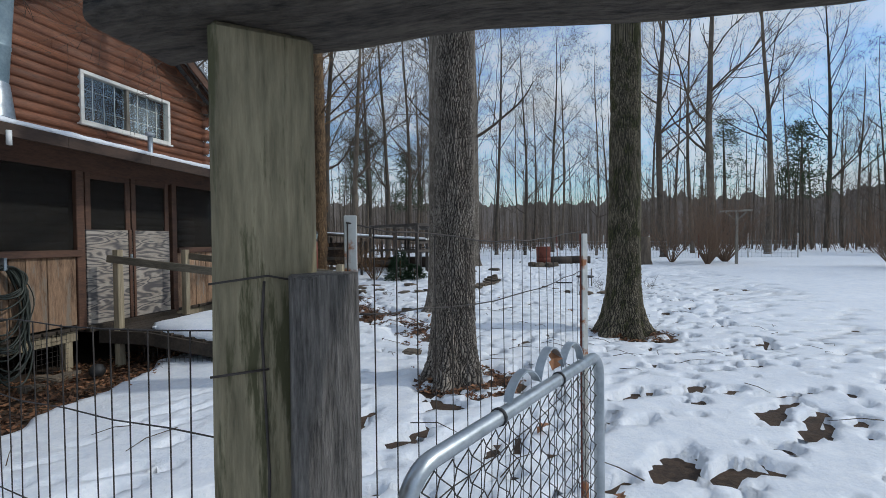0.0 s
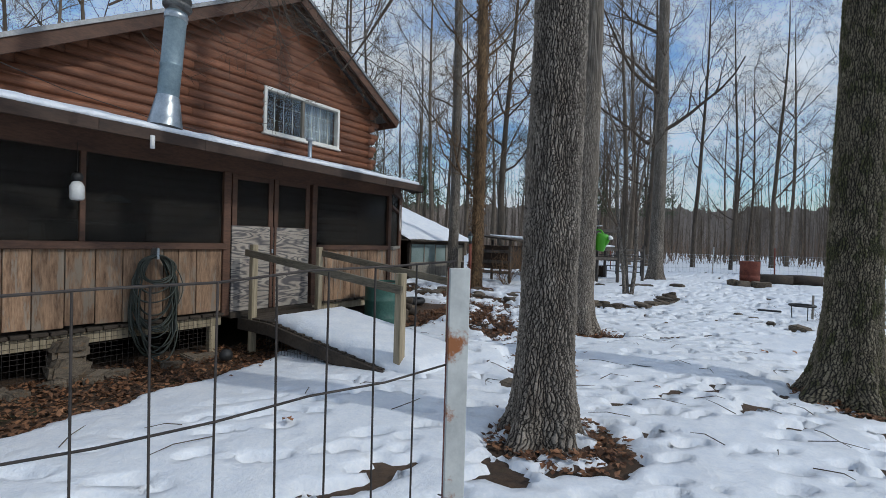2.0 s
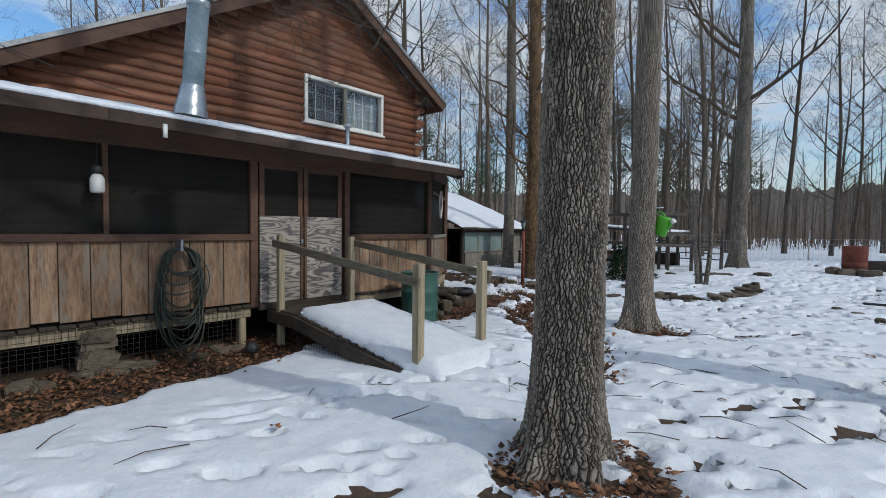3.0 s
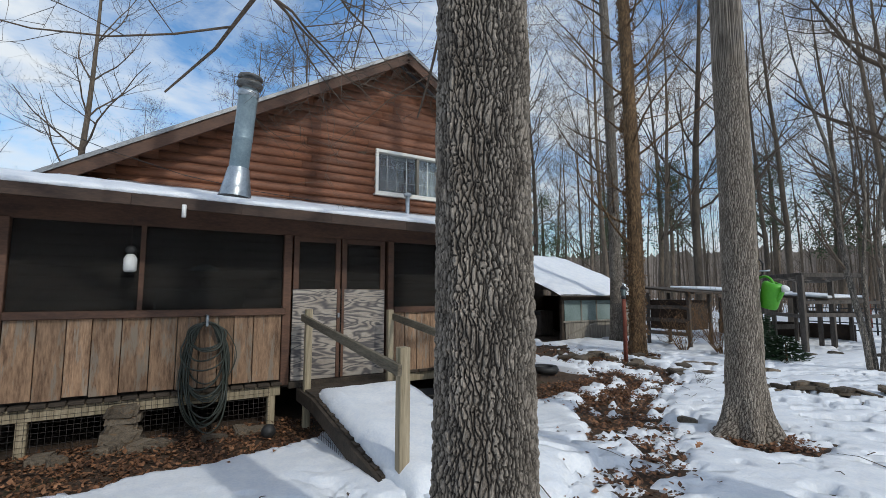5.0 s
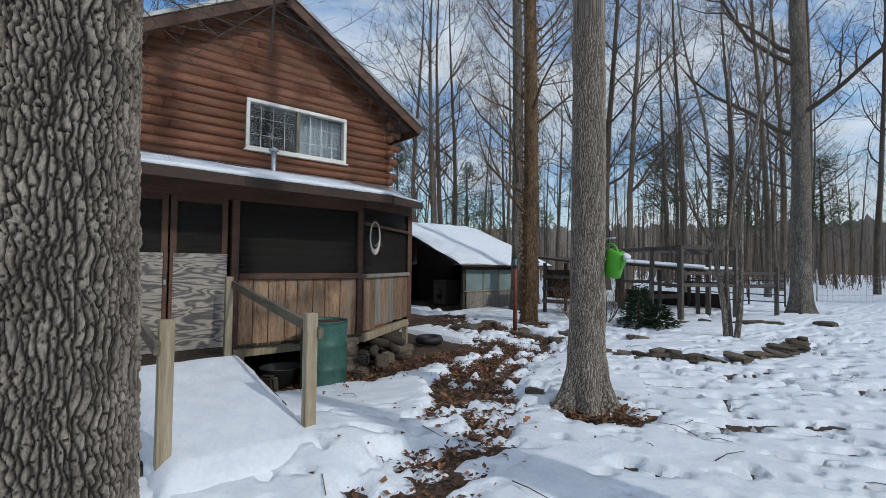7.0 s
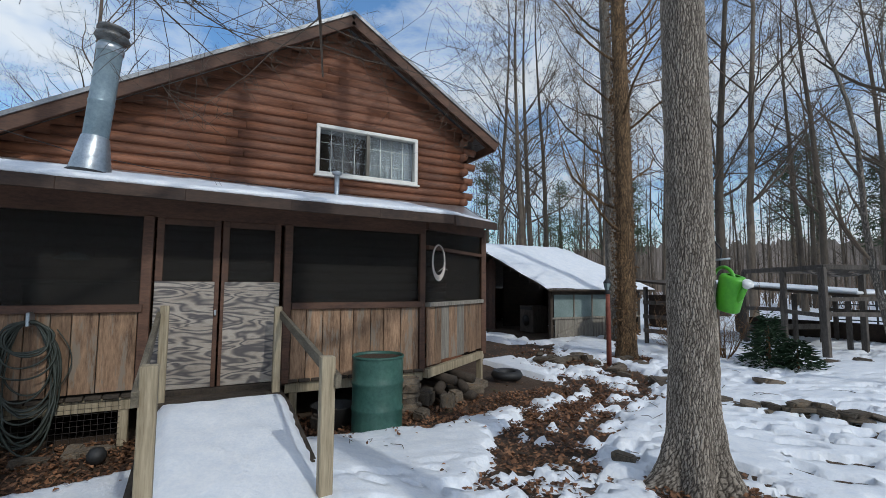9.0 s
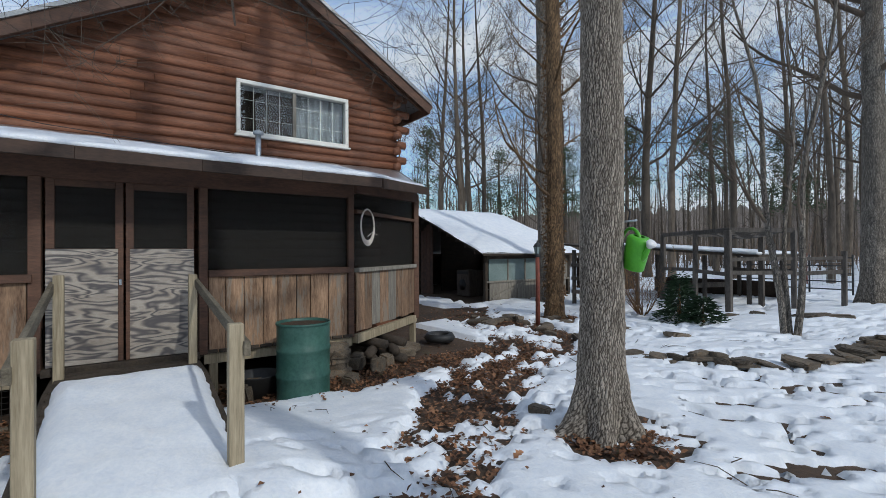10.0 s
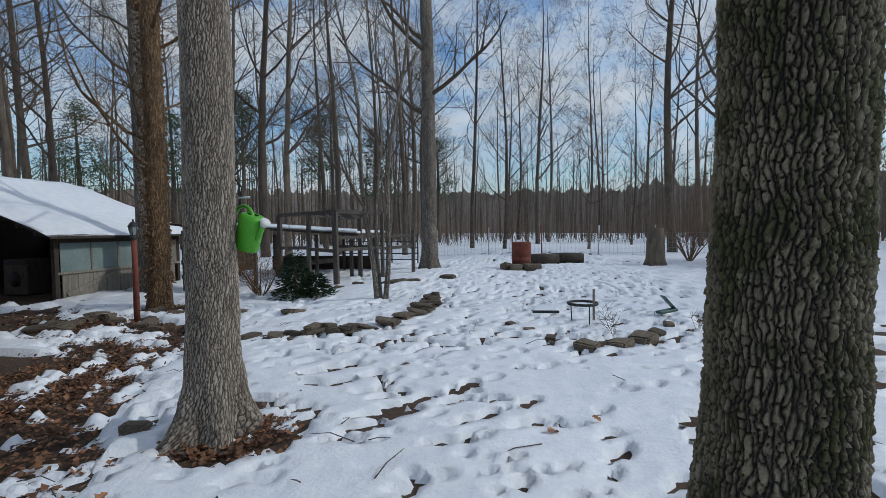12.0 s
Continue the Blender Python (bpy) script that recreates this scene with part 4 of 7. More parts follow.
def build_porch():
    porch = thing("screened_porch", "weathered board porch with dark insect screens under a snowy lean-to roof", "porch")
    rng = random.Random(4)
    # floor and ceiling boards
    bm = bmesh.new()
    box(bm, (WALL_X + 0.06, 0.3, FLOOR_Z - 0.05), (FRONT_X - 0.03, 8.0, FLOOR_Z))
    box(bm, (WALL_X + 0.06, 8.0, FLOOR_Z - 0.05), (-6.2, 9.7, FLOOR_Z))
    part("porch_floor", bm, M_DARKWOOD, porch)

    # roof deck: front edge runs along y, then turns in over the angled bay
    bm = bmesh.new()

    def edge_y(x):
        return 8.1 + (x + 4.3) / (-5.95 + 4.3) * 1.75 if x > -5.95 else 9.85 + (x + 5.95) / (WALL_X + 0.06 + 5.95) * 0.35

    def sag(y):
        return -0.05 * smooth_step(2.0, 8.0, y)

    def deck(bm, xs, lift_low, lift_high, y_start=0.1, inset=0.0, steps=40, rough=0.0):
        """A sheet with thickness that follows the roof."""
        lower, upper = [], []
        for x in xs:
            ye = edge_y(x) - inset
            lo, up = [], []
            for j in range(steps + 1):
                y = y_start + (ye - y_start) * j / steps
                e = rough * noise.noise((x * 4, y * 4, 2)) if rough else 0
                drop = 0.0 if y < 8.1 else -0.2 * (y - 8.1) / 1.75 * min(1.0, (x + 7.54) / 1.6)
                z = porch_roof_z(x) + sag(y) + drop
                lo.append(bm.verts.new((x + (e * 0.9 if x == xs[0] else 0), y, z + lift_low)))
                up.append(bm.verts.new((x + (e * 0.9 - 0.012 if x == xs[0] else 0), y, z + lift_high + e * 0.5)))
            lower.append(lo)
            upper.append(up)
        n = len(xs)
        for i in range(n - 1):
            for j in range(steps):
                bm.faces.new((lower[i][j], lower[i + 1][j], lower[i + 1][j + 1], lower[i][j + 1]))
                bm.faces.new((upper[i][j], upper[i][j + 1], upper[i + 1][j + 1], upper[i + 1][j]))
        for j in range(steps):
            bm.faces.new((lower[0][j], lower[0][j + 1], upper[0][j + 1], upper[0][j]))
            bm.faces.new((lower[-1][j], upper[-1][j], upper[-1][j + 1], lower[-1][j + 1]))
        for i in range(n - 1):
            bm.faces.new((lower[i][0], upper[i][0], upper[i + 1][0], lower[i + 1][0]))
            bm.faces.new((lower[i][-1], lower[i + 1][-1], upper[i + 1][-1], upper[i][-1]))

    bm = bmesh.new()
    deck(bm, [-4.3, -4.7, -5.2, -5.95, -6.6, WALL_X + 0.06], -0.05, 0.0)
    part("porch_roof", bm, M_ROOF, porch)
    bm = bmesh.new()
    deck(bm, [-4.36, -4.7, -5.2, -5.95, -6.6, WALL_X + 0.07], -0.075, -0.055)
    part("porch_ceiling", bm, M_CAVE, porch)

    snow = bmesh.new()
    xs = [-4.27 - 0.17 * i for i in range(12)]
    deck(snow, xs, 0.004, 0.055, 0.1, 0.06, 150, 0.035)
    ob = part("roof_snow", snow, M_SNOW, None, smooth=True)
    tagged(ob, "thin melting snow along the porch roof edge", "snow")
    bm = bmesh.new()
    deck(bm, [-6.2, -6.4, -6.6, -6.8, -7.0, -7.2, -7.35, WALL_X + 0.075], 0.006, 0.02, 2.6, 0.1, 110, 0.03)
    part("flashing", bm, M_FOIL, porch, "crumpled silver foil flashing", True)

    # fascia boards
    for a, b in zip(range(0, 8), range(1, 9)):
        ya, yb = 0.1 + a, min(8.12, 0.1 + b)
        bm = bmesh.new()
        beam(bm, (-4.28, ya, 2.54 + sag(ya)), (-4.28, yb, 2.54 + sag(yb)), 0.03, 0.12, 0.004)
        part("fascia", bm, M_FASCIA, porch)
    bm = bmesh.new()
    beam(bm, (-4.28, 8.12, 2.485), (-5.93, 9.87, 2.70), 0.03, 0.13, 0.004)
    part("fascia", bm, M_FASCIA, porch)
    # header beam over the screens
    bm = bmesh.new()
    box(bm, (FRONT_X - 0.09, 0.3, 2.36), (FRONT_X, 8.02, 2.62), 0.005)
    part("header", bm, M_TRIM, porch)
    bm = bmesh.new()
    beam(bm, BAY_A + Vector((0, 0, 2.53)), BAY_B + Vector((0, 0, 2.62)), 0.09, 0.2, 0.005)
    part("header", bm, M_TRIM, porch)

    # posts
    for y, w, d in ((0.35, 0.1, 0.1), (4.755, 0.1, 0.1), (6.19, 0.09, 0.1), (7.97, 0.085, 0.09), (2.05, 0.09, 0.09)):
        part("porch_post", box(bmesh.new(), (FRONT_X - d, y - w / 2, FLOOR_Z - 0.02), (FRONT_X + 0.022, y + w / 2, 2.37), 0.006), M_TRIM, porch)
    part("porch_post", box(bmesh.new(), (FRONT_X - 0.05, 3.2 - 0.025, 1.43), (FRONT_X, 3.2 + 0.025, 2.37), 0.004), M_TRIM, porch)
    part("porch_post", box(bmesh.new(), (BAY_B.x - 0.05, BAY_B.y - 0.05, 0.45), (BAY_B.x + 0.05, BAY_B.y + 0.05, 2.66), 0.006), M_TRIM, porch)

    # rails and skirt boards, bay by bay
    for ya, yb in ((0.4, 2.0), (2.1, 4.7), (6.24, 7.92)):
        part("screen_rail", box(bmesh.new(), (FRONT_X - 0.06, ya, 1.35), (FRONT_X + 0.05, yb + 0.04, 1.43), 0.006), M_TRIM, porch)
        y = ya
        while y < yb - 0.03:
            w = min(rng.uniform(0.16, 0.27), yb - y)
            if yb - y - w < 0.09:
                w = yb - y
            low = 0.56 if yb < 5 else 0.50
            bm = bmesh.new()
            box(bm, (FRONT_X - 0.022 + rng.uniform(-0.004, 0.004), y + 0.004, low + rng.uniform(-0.02, 0.01)), (FRONT_X + 0.004, y + w - 0.004, 1.352), 0.004)
            part("board", bm, M_BOARD, porch)
            y += w
        s = part("screen", box(bmesh.new(), (FRONT_X - 0.034, ya + 0.002, 1.43), (FRONT_X - 0.031, yb + 0.04, 2.36)), M_SCREEN, porch, "dark insect screen")
    # deck ends, ledger
    for ya, yb in ((0.4, 4.72), (6.2, 8.0)):
        y = ya
        while y < yb - 0.1:
            part("deck_end", box(bmesh.new(), (FRONT_X - 0.1, y, 0.485), (FRONT_X + 0.03 + rng.uniform(-0.01, 0.012), y + 0.135, 0.525), 0.006), M_DARKWOOD, porch)
            y += 0.15
        part("ledger", box(bmesh.new(), (FRONT_X - 0.07, ya, 0.36), (FRONT_X - 0.02, yb, 0.482), 0.004), M_PALEWOOD, porch)
    # legs
    for y in (0.5, 2.3, 4.62, 6.3, 7.9):
        part("leg", box(bmesh.new(), (FRONT_X - 0.12, y - 0.045, -0.15), (FRONT_X - 0.03, y + 0.045, 0.37), 0.005), M_PALEWOOD, porch)

    # wire mesh under the floor
    v, f = [], []
    for ya, yb in ((0.4, 4.6),):
        y = ya
        while y < yb:
            tube_data([(FRONT_X - 0.015, y, -0.02), (FRONT_X - 0.015, y, 0.5)], [0.0022] * 2, 3, v, f, cap=False)
            y += 0.055
        for i in range(9):
            z = 0.02 + i * 0.055
            tube_data([(FRONT_X - 0.015, ya, z), (FRONT_X - 0.015, (ya + yb) / 2, z + rng.uniform(-0.01, 0.01)), (FRONT_X - 0.015, yb, z)], [0.0022] * 3, 3, v, f, cap=False)
    tagged(mesh_part("wire_mesh", v, f, M_WIRE, porch), kind="stuff")

    # twin doors
    for a, b, lab in ((4.83, 5.45, "screen door with weathered plywood lower panel"), (5.47, 6.10, "screen door with weathered plywood lower panel")):
        door = part("porch_door", box(bmesh.new(), (FRONT_X - 0.028, a + 0.001, 0.52), (FRONT_X + 0.006, b - 0.001, 1.672), 0.004), M_PLY, porch, lab)
        bm = bmesh.new()
        for lo, hi in (((a, 1.674), (a + 0.07, 2.36)), ((b - 0.07, 1.674), (b, 2.36)), ((a + 0.07, 2.29), (b - 0.07, 2.36))):
            box(bm, (FRONT_X - 0.03, lo[0], lo[1]), (FRONT_X + 0.004, hi[0], hi[1]), 0.004)
        part("door_frame", bm, M_TRIM, door)
        part("screen", box(bmesh.new(), (FRONT_X - 0.018, a + 0.07, 1.675), (FRONT_X - 0.015, b - 0.07, 2.29)), M_SCREEN, door)
        if a < 5:
            part("stile", box(bmesh.new(), (FRONT_X + 0.007, b - 0.045, 0.52), (FRONT_X + 0.024, b, 1.68), 0.003), M_TRIM, door)
            part("latch", box(bmesh.new(), (FRONT_X + 0.025, b - 0.04, 1.30), (FRONT_X + 0.05, b - 0.015, 1.36), 0.003), M_GALV, door)
        else:
            part("stile", box(bmesh.new(), (FRONT_X + 0.007, a, 0.52), (FRONT_X + 0.022, a + 0.035, 1.68), 0.003), M_TRIM, door)
    bm = bmesh.new()
    box(bm, (FRONT_X - 0.05, 4.8, 0.44), (FRONT_X + 0.06, 6.15, 0.515), 0.005)
    part("threshold", bm, M_DARKWOOD, porch)

    # the angled bay, of paler boards
    run = (BAY_B - BAY_A)
    length = run.length
    u = run.normalized()
    nrm = Vector((-u.y, u.x, 0))
    if nrm.x < 0:
        nrm = -nrm
    m = Matrix((u, nrm, Vector((0, 0, 1)))).transposed().to_4x4()
    m.translation = BAY_A
    part("screen_rail", box(bmesh.new(), (0.06, -0.05, 1.35), (length - 0.05, 0.05, 1.41), 0.005, m), M_GREYWOOD, porch)
    part("screen_rail", box(bmesh.new(), (0.04, -0.04, 2.16), (length - 0.05, 0.03, 2.21), 0.004, m), M_TRIM, porch)
    s = 0.06
    while s < length - 0.08:
        w = min(rng.uniform(0.2, 0.3), length - 0.05 - s)
        part("board", box(bmesh.new(), (s + 0.004, -0.02, 0.55 + rng.uniform(-0.02, 0.02)), (s + w - 0.004, 0.006, 1.352), 0.004, m), M_GREYWOOD if rng.random() < 0.5 else M_BOARD, porch)
        s += w
    part("screen", box(bmesh.new(), (0.05, -0.035, 1.41), (length - 0.05, -0.032, 2.5), 0, m), M_SCREEN, porch, "dark insect screen")
    part("ledger", box(bmesh.new(), (0.05, -0.06, 0.38), (length, 0.03, 0.50), 0.005, m), M_PALEWOOD, porch, "mossy ledger beam")
    part("leg", box(bmesh.new(), (length - 0.12, -0.07, -0.05), (length - 0.03, 0.02, 0.38), 0.005, m), M_PALEWOOD, porch)
    # side of the porch back to the log wall
    part("side_panel", box(bmesh.new(), (WALL_X + 0.06, 9.70, 0.4), (-6.26, 9.74, 1.4), 0.004), M_BOARD, porch)
    part("screen", box(bmesh.new(), (WALL_X + 0.06, 9.72, 1.41), (-6.26, 9.723, 2.7)), M_SCREEN, porch)
    return porch


porch = build_porch()


M_DARKCAP = material("sooty_steel", (0.07, 0.07, 0.068), (0.26, 0.26, 0.25), 0.5, 7, bump=0.2, metal=0.6)


def build_flue():
    flue = thing("stove_flue", "tall blue-grey metal stove pipe with cap on the porch roof", "flue pipe", at=(-5.32, 4.14, 2.74))
    flue.matrix_basis = pose(-5.32, 4.14, 2.80, -4.5, 0, 0)
    lathe("base_cone", [(0.0, -0.1), (0.21, -0.1), (0.21, 0.02), (0.20, 0.05), (0.135, 0.42), (0.132, 0.44)], M_GALV, flue, 28, "shiny galvanised storm collar cone")
    lathe("collar", [(0.25, -0.12), (0.26, -0.03), (0.215, 0.05)], M_BLACK, flue, 28, "black roof boot")
    lathe("pipe", [(0.122, 0.40), (0.122, 0.82), (0.127, 0.825), (0.127, 0.85), (0.122, 0.855), (0.122, 1.52), (0.0, 1.52)], M_PIPE, flue, 28)
    lathe("band", [(0.123, 1.42), (0.134, 1.43), (0.134, 1.49), (0.123, 1.5)], M_GALV, flue, 28)
    lathe("cap", [(0.10, 1.52), (0.10, 1.58), (0.16, 1.575), (0.17, 1.60), (0.16, 1.625), (0.115, 1.63), (0.115, 1.68), (0.16, 1.685), (0.155, 1.71), (0.0, 1.73)], M_DARKCAP, flue, 28, "darkened round rain cap")
    vent = thing("vent_pipe", "small galvanised vent pipe with cap on the porch roof", "vent pipe", at=(-6.15, 7.06, 2.99))
    lathe("pipe", [(0.04, -0.05), (0.04, 0.36), (0.0, 0.36)], M_GALV, vent, 14)
    lathe("cap", [(0.03, 0.35), (0.07, 0.36), (0.075, 0.40), (0.0, 0.43)], M_GALV, vent, 14)
    stub = thing("drain_stub", "short white plastic drain stub under the fascia", "drain pipe", at=(-4.255, 3.555, 2.47))
    lathe("pipe", [(0.0, -0.08), (0.022, -0.08), (0.022, 0.05), (0.0, 0.05)], M_WHITEPLASTIC, stub, 12)


build_flue()


def build_ramp():
    ramp = thing("entry_ramp", "wooden entry ramp with rails up to the porch doors", "ramp")
    rng = random.Random(9)
    x0, z0, x1, z1 = -4.86, 0.45, -1.90, 0.13
    y0, y1 = 4.93, 6.10

    def rz(x):
        return z0 if x < -4.2 else z0 + (z1 - z0) * (x + 4.2) / (x1 + 4.2)

    x = x0
    while x < x1 - 0.1:
        bm = bmesh.new()
        beam(bm, (x + 0.07, y0, rz(x + 0.07)), (x + 0.07, y1, rz(x + 0.07)), 0.13, 0.035, 0.004)
        part("deck_board", bm, M_DARKWOOD, ramp)
        x += 0.142
    for y in (y0 - 0.02, y1 + 0.02):
        bm = bmesh.new()
        beam(bm, (-4.2, y, rz(-4.2) - 0.08), (x1, y, rz(x1) - 0.06), 0.04, 0.15, 0.004)
        beam(bm, (x0, y, rz(x0) - 0.08), (-4.2, y, rz(-4.2) - 0.08), 0.04, 0.15, 0.004)
        part("stringer", bm, M_DARKWOOD, ramp, "dark damp side board")
    # posts and rails
    for x, y, low, top in ((-4.63, 4.96, 0.0, 1.425), (-4.63, 6.05, 0.0, 1.40), (-2.2, 5.05, -0.12, 1.2), (-2.22, 6.03, -0.1, 1.184)):
        lean = 0.0
        bm = bmesh.new()
        w = 0.088 if x > -3 else 0.08
        beam(bm, (x, y, low), (x, y + lean, top), w, w, 0.006)
        part("ramp_post", bm, M_PALEWOOD, ramp)
    for y, y_end in ((4.905, 4.995), (6.085, 6.085)):
        bm = bmesh.new()
        beam(bm, (-4.72, y, 1.32), (-2.14, y_end, 1.03), 0.038, 0.088, 0.004)
        part("handrail", bm, M_RAIL, ramp, "weathered sloping handrail")
    # wire mesh along the side
    v, f = [], []
    x = -4.2
    while x < -2.2:
        tube_data([(x, y0 - 0.05, -0.02), (x, y0 - 0.05, rz(x) - 0.14)], [0.002] * 2, 3, v, f, cap=False)
        x += 0.06
    for z in (0.05, 0.11, 0.17):
        tube_data([(-4.2, y0 - 0.05, z), (-2.9 - (z - 0.05) * 4, y0 - 0.05, z)], [0.002] * 2, 3, v, f, cap=False)
    tagged(mesh_part("wire_mesh", v, f, M_WIRE, ramp), kind="stuff")
    # the snow that lies on it
    nx, ny = 60, 26
    v, f = [], []
    for i in range(nx + 1):
        for j in range(ny + 1):
            s, t = i / nx, j / ny
            wob = 0.05 * noise.noise((s * 6, t * 3, 1.5))
            x = -4.22 + 2.40 * s + (0.12 * (2 * abs(t - 0.5)) ** 2 if i == 0 else 0) + wob * (0.6 if i in (0, nx) else 0)
            y = y0 + 0.04 + (y1 - y0 - 0.06) * t + (0.02 * noise.noise((s * 22, t, 3)) if j in (0, ny) else 0)
            e = min(1, 2.6 * min(s + 0.02, 1.02 - s, (t + 0.01) * 0.9, (1.01 - t) * 0.9) ** 0.55 * 1.25)
            z = rz(x) + 0.014 + max(0.002, 0.17 * e * (0.85 + 0.15 * s) + wob * 0.35 * e + 0.01 * noise.noise((x * 5, y * 5, 4)))
            v.append((x, y, z))
    w = ny + 1
    for i in range(nx):
        for j in range(ny):
            f.append((i * w + j, (i + 1) * w + j, (i + 1) * w + j + 1, i * w + j + 1))
    # skirt down to the boards
    rim = [j for j in range(w)] + [i * w + ny for i in range(1, nx + 1)] + [nx * w + j for j in range(ny - 1, -1, -1)] + [i * w for i in range(nx - 1, 0, -1)]
    base = len(v)
    for k in rim:
        x, y, z = v[k]
        v.append((x, y, rz(x) + 0.012))
    for a in range(len(rim)):
        b = (a + 1) % len(rim)
        f.append((rim[a], rim[b], base + b, base + a))
    ob = mesh_part("ramp_snow", v, f, M_SNOW)
    tagged(ob, "thick rounded snow lying on the ramp", "snow")


build_ramp()


def build_drum():
    d = thing("steel_drum", "dented green painted steel drum beside the porch", "drum", at=(-4.30, 7.12, ground_z(-4.3, 7.12) - 0.02))
    prof = [(0.0, 0.0), (0.285, 0.0), (0.295, 0.015), (0.288, 0.03)]
    for zc in (0.29, 0.58):
        prof += [(0.288, zc - 0.03), (0.298, zc - 0.012), (0.298, zc + 0.012), (0.288, zc + 0.03)]
    prof += [(0.287, 0.70), (0.289, 0.85)]
    ob = lathe("shell", prof, M_DRUM, d, 40)
    for v in ob.data.vertices:
        n = noise.noise((v.co.x * 4, v.co.y * 4, v.co.z * 5))
        v.co.x *= 1 + 0.012 * n
        v.co.y *= 1 + 0.012 * n
    lathe("rim", [(0.286, 0.845), (0.298, 0.85), (0.30, 0.868), (0.292, 0.878), (0.28, 0.87), (0.278, 0.84)], M_DRUM, d, 40)
    lathe("lid", [(0.28, 0.845), (0.15, 0.838), (0.0, 0.835)], M_SOIL, d, 40, "rusty leaf-strewn drum top")


build_drum()


def build_hose():
    hose = thing("garden_hose", "coiled dark green garden hose hung on the porch boards", "hose")
    rng = random.Random(6)
    yc, ztop = 3.86, 1.28
    for k in range(20):
        w = 0.185 + rng.uniform(-0.04, 0.05)
        length = rng.uniform(0.7, 1.24) if k < 14 else rng.uniform(0.25, 0.55)
        pts = []
        n = 34
        ph = rng.uniform(-0.05, 0.05)
        for i in range(n):
            a = 2 * math.pi * i / n
            s = math.sin(a)
            zz = ztop - length / 2 + length / 2 * math.cos(a)
            ww = w * (1.0 if zz > ztop - 0.2 else 1.0 + 0.25 * (ztop - zz))
            pts.append((FRONT_X + 0.055 + 0.012 * k * 0.45 + 0.01 * math.sin(3 * a + k) + (0.05 if zz < 0.45 else 0), yc + ph * (ztop - zz) + ww * s, zz + 0.012 * math.sin(a * 2 + k)))
        pts.append(pts[0])
        tube("loop", pts, 0.0095, M_HOSE, hose, 6)
    bm = bmesh.new()
    box(bm, (FRONT_X + 0.005, yc - 0.015, 1.24), (FRONT_X + 0.17, yc + 0.015, 1.37), 0.006)
    part("hook", bm, M_GALV, hose)
    pts = [(FRONT_X + 0.06, yc + 0.2 + 0.13 * math.sin(i / 9 * math.pi), 1.2 - 0.62 * i / 9) for i in range(10)]
    tube("loop", pts, 0.006, M_HOSE, hose, 5)
    ring = thing("pale_hose_coil", "coil of pale pinkish hose hung on the corner post", "hose")
    rng = random.Random(16)
    c = Vector((-4.93, 8.13, 2.0))
    u = Vector((-0.589, 0.808, 0))
    for k in range(8):
        pts = []
        for i in range(29):
            a = 2 * math.pi * i / 28
            r1, r2 = 0.175 + rng.uniform(-0.003, 0.003) + 0.006 * (k % 4), 0.215 + 0.004 * k
            pts.append(c + u * (r1 * math.cos(a)) + Vector((0.075 + 0.006 * (k % 3), 0.05, r2 * math.sin(a) - 0.006 * k)))
        tube("loop", pts, 0.006, M_PALEHOSE, ring, 5)
    tube("loop", [c + u * 0.0 + Vector((0.08, 0.05, -0.16)), c + u * 0.12 + Vector((0.09, 0.05, -0.1)), c + u * 0.27 + Vector((0.09, 0.05, -0.13))], 0.005, M_PALEHOSE, ring, 5)


build_hose()


def build_porch_things():
    f = thing("hanging_bottle", "white plastic bottle hanging outside the screen", "bottle", at=(-4.78, 3.1, 1.84))
    lathe("bottle", [(0.0, 0.0), (0.045, 0.0), (0.062, 0.02), (0.062, 0.14), (0.04, 0.18), (0.024, 0.19), (0.0, 0.192)], M_WHITEPLASTIC, f, 18)
    lathe("cap", [(0.0, 0.19), (0.045, 0.2), (0.052, 0.24), (0.03, 0.275), (0.0, 0.28)], M_BLACK, f, 16, "dark cap with a pale dot")
    tube("cord", [(0, 0, 0.27), (0, 0, 0.58)], 0.003, M_WIRE, f, 4)
    lamp = thing("pendant_lamp", "dull metal pan lamp hanging inside the porch", "lamp", at=(-6.1, 3.9, 1.93))
    lathe("shade", [(0.19, 0.0), (0.185, 0.015), (0.09, 0.07), (0.05, 0.09), (0.0, 0.095)], M_GALV, lamp, 24)
    tube("cord", [(0, 0, 0.09), (0, 0, 1.02)], 0.006, M_BLACK, lamp, 5)
    crate = thing("storage_bin", "dim pale bin standing on the porch floor", "bin", at=(-6.9, 3.9, FLOOR_Z))
    bm = bmesh.new()
    box(bm, (-0.3, -0.6, 0), (0.3, 0.6, 1.15), 0.03)
    part("body", bm, M_GREYWOOD, crate)
    part("lid", box(bmesh.new(), (-0.32, -0.62, 1.15), (0.32, 0.62, 1.19), 0.015), M_GREYWOOD, crate)
    bucket = thing("bucket", "grey bucket standing on a porch table", "bucket", at=(-6.6, 7.0, 1.15))
    lathe("pail", [(0.0, 0), (0.12, 0), (0.15, 0.32), (0.155, 0.33), (0.143, 0.33), (0.115, 0.02)], M_FROST, bucket, 20)
    table = thing("porch_table", "dark wooden table inside the porch", "table", at=(-6.6, 7.0, FLOOR_Z))
    part("tabletop", box(bmesh.new(), (-0.35, -0.7, 0.6), (0.35, 0.7, 0.65), 0.01), M_DARKWOOD, table)
    for sx in (-0.3, 0.3):
        for sy in (-0.62, 0.62):
            part("leg", box(bmesh.new(), (sx - 0.03, sy - 0.03, 0), (sx + 0.03, sy + 0.03, 0.6), 0.004), M_DARKWOOD, table)


build_porch_things()

# ---------------------------------------------------------------- the gateway where the walk begins


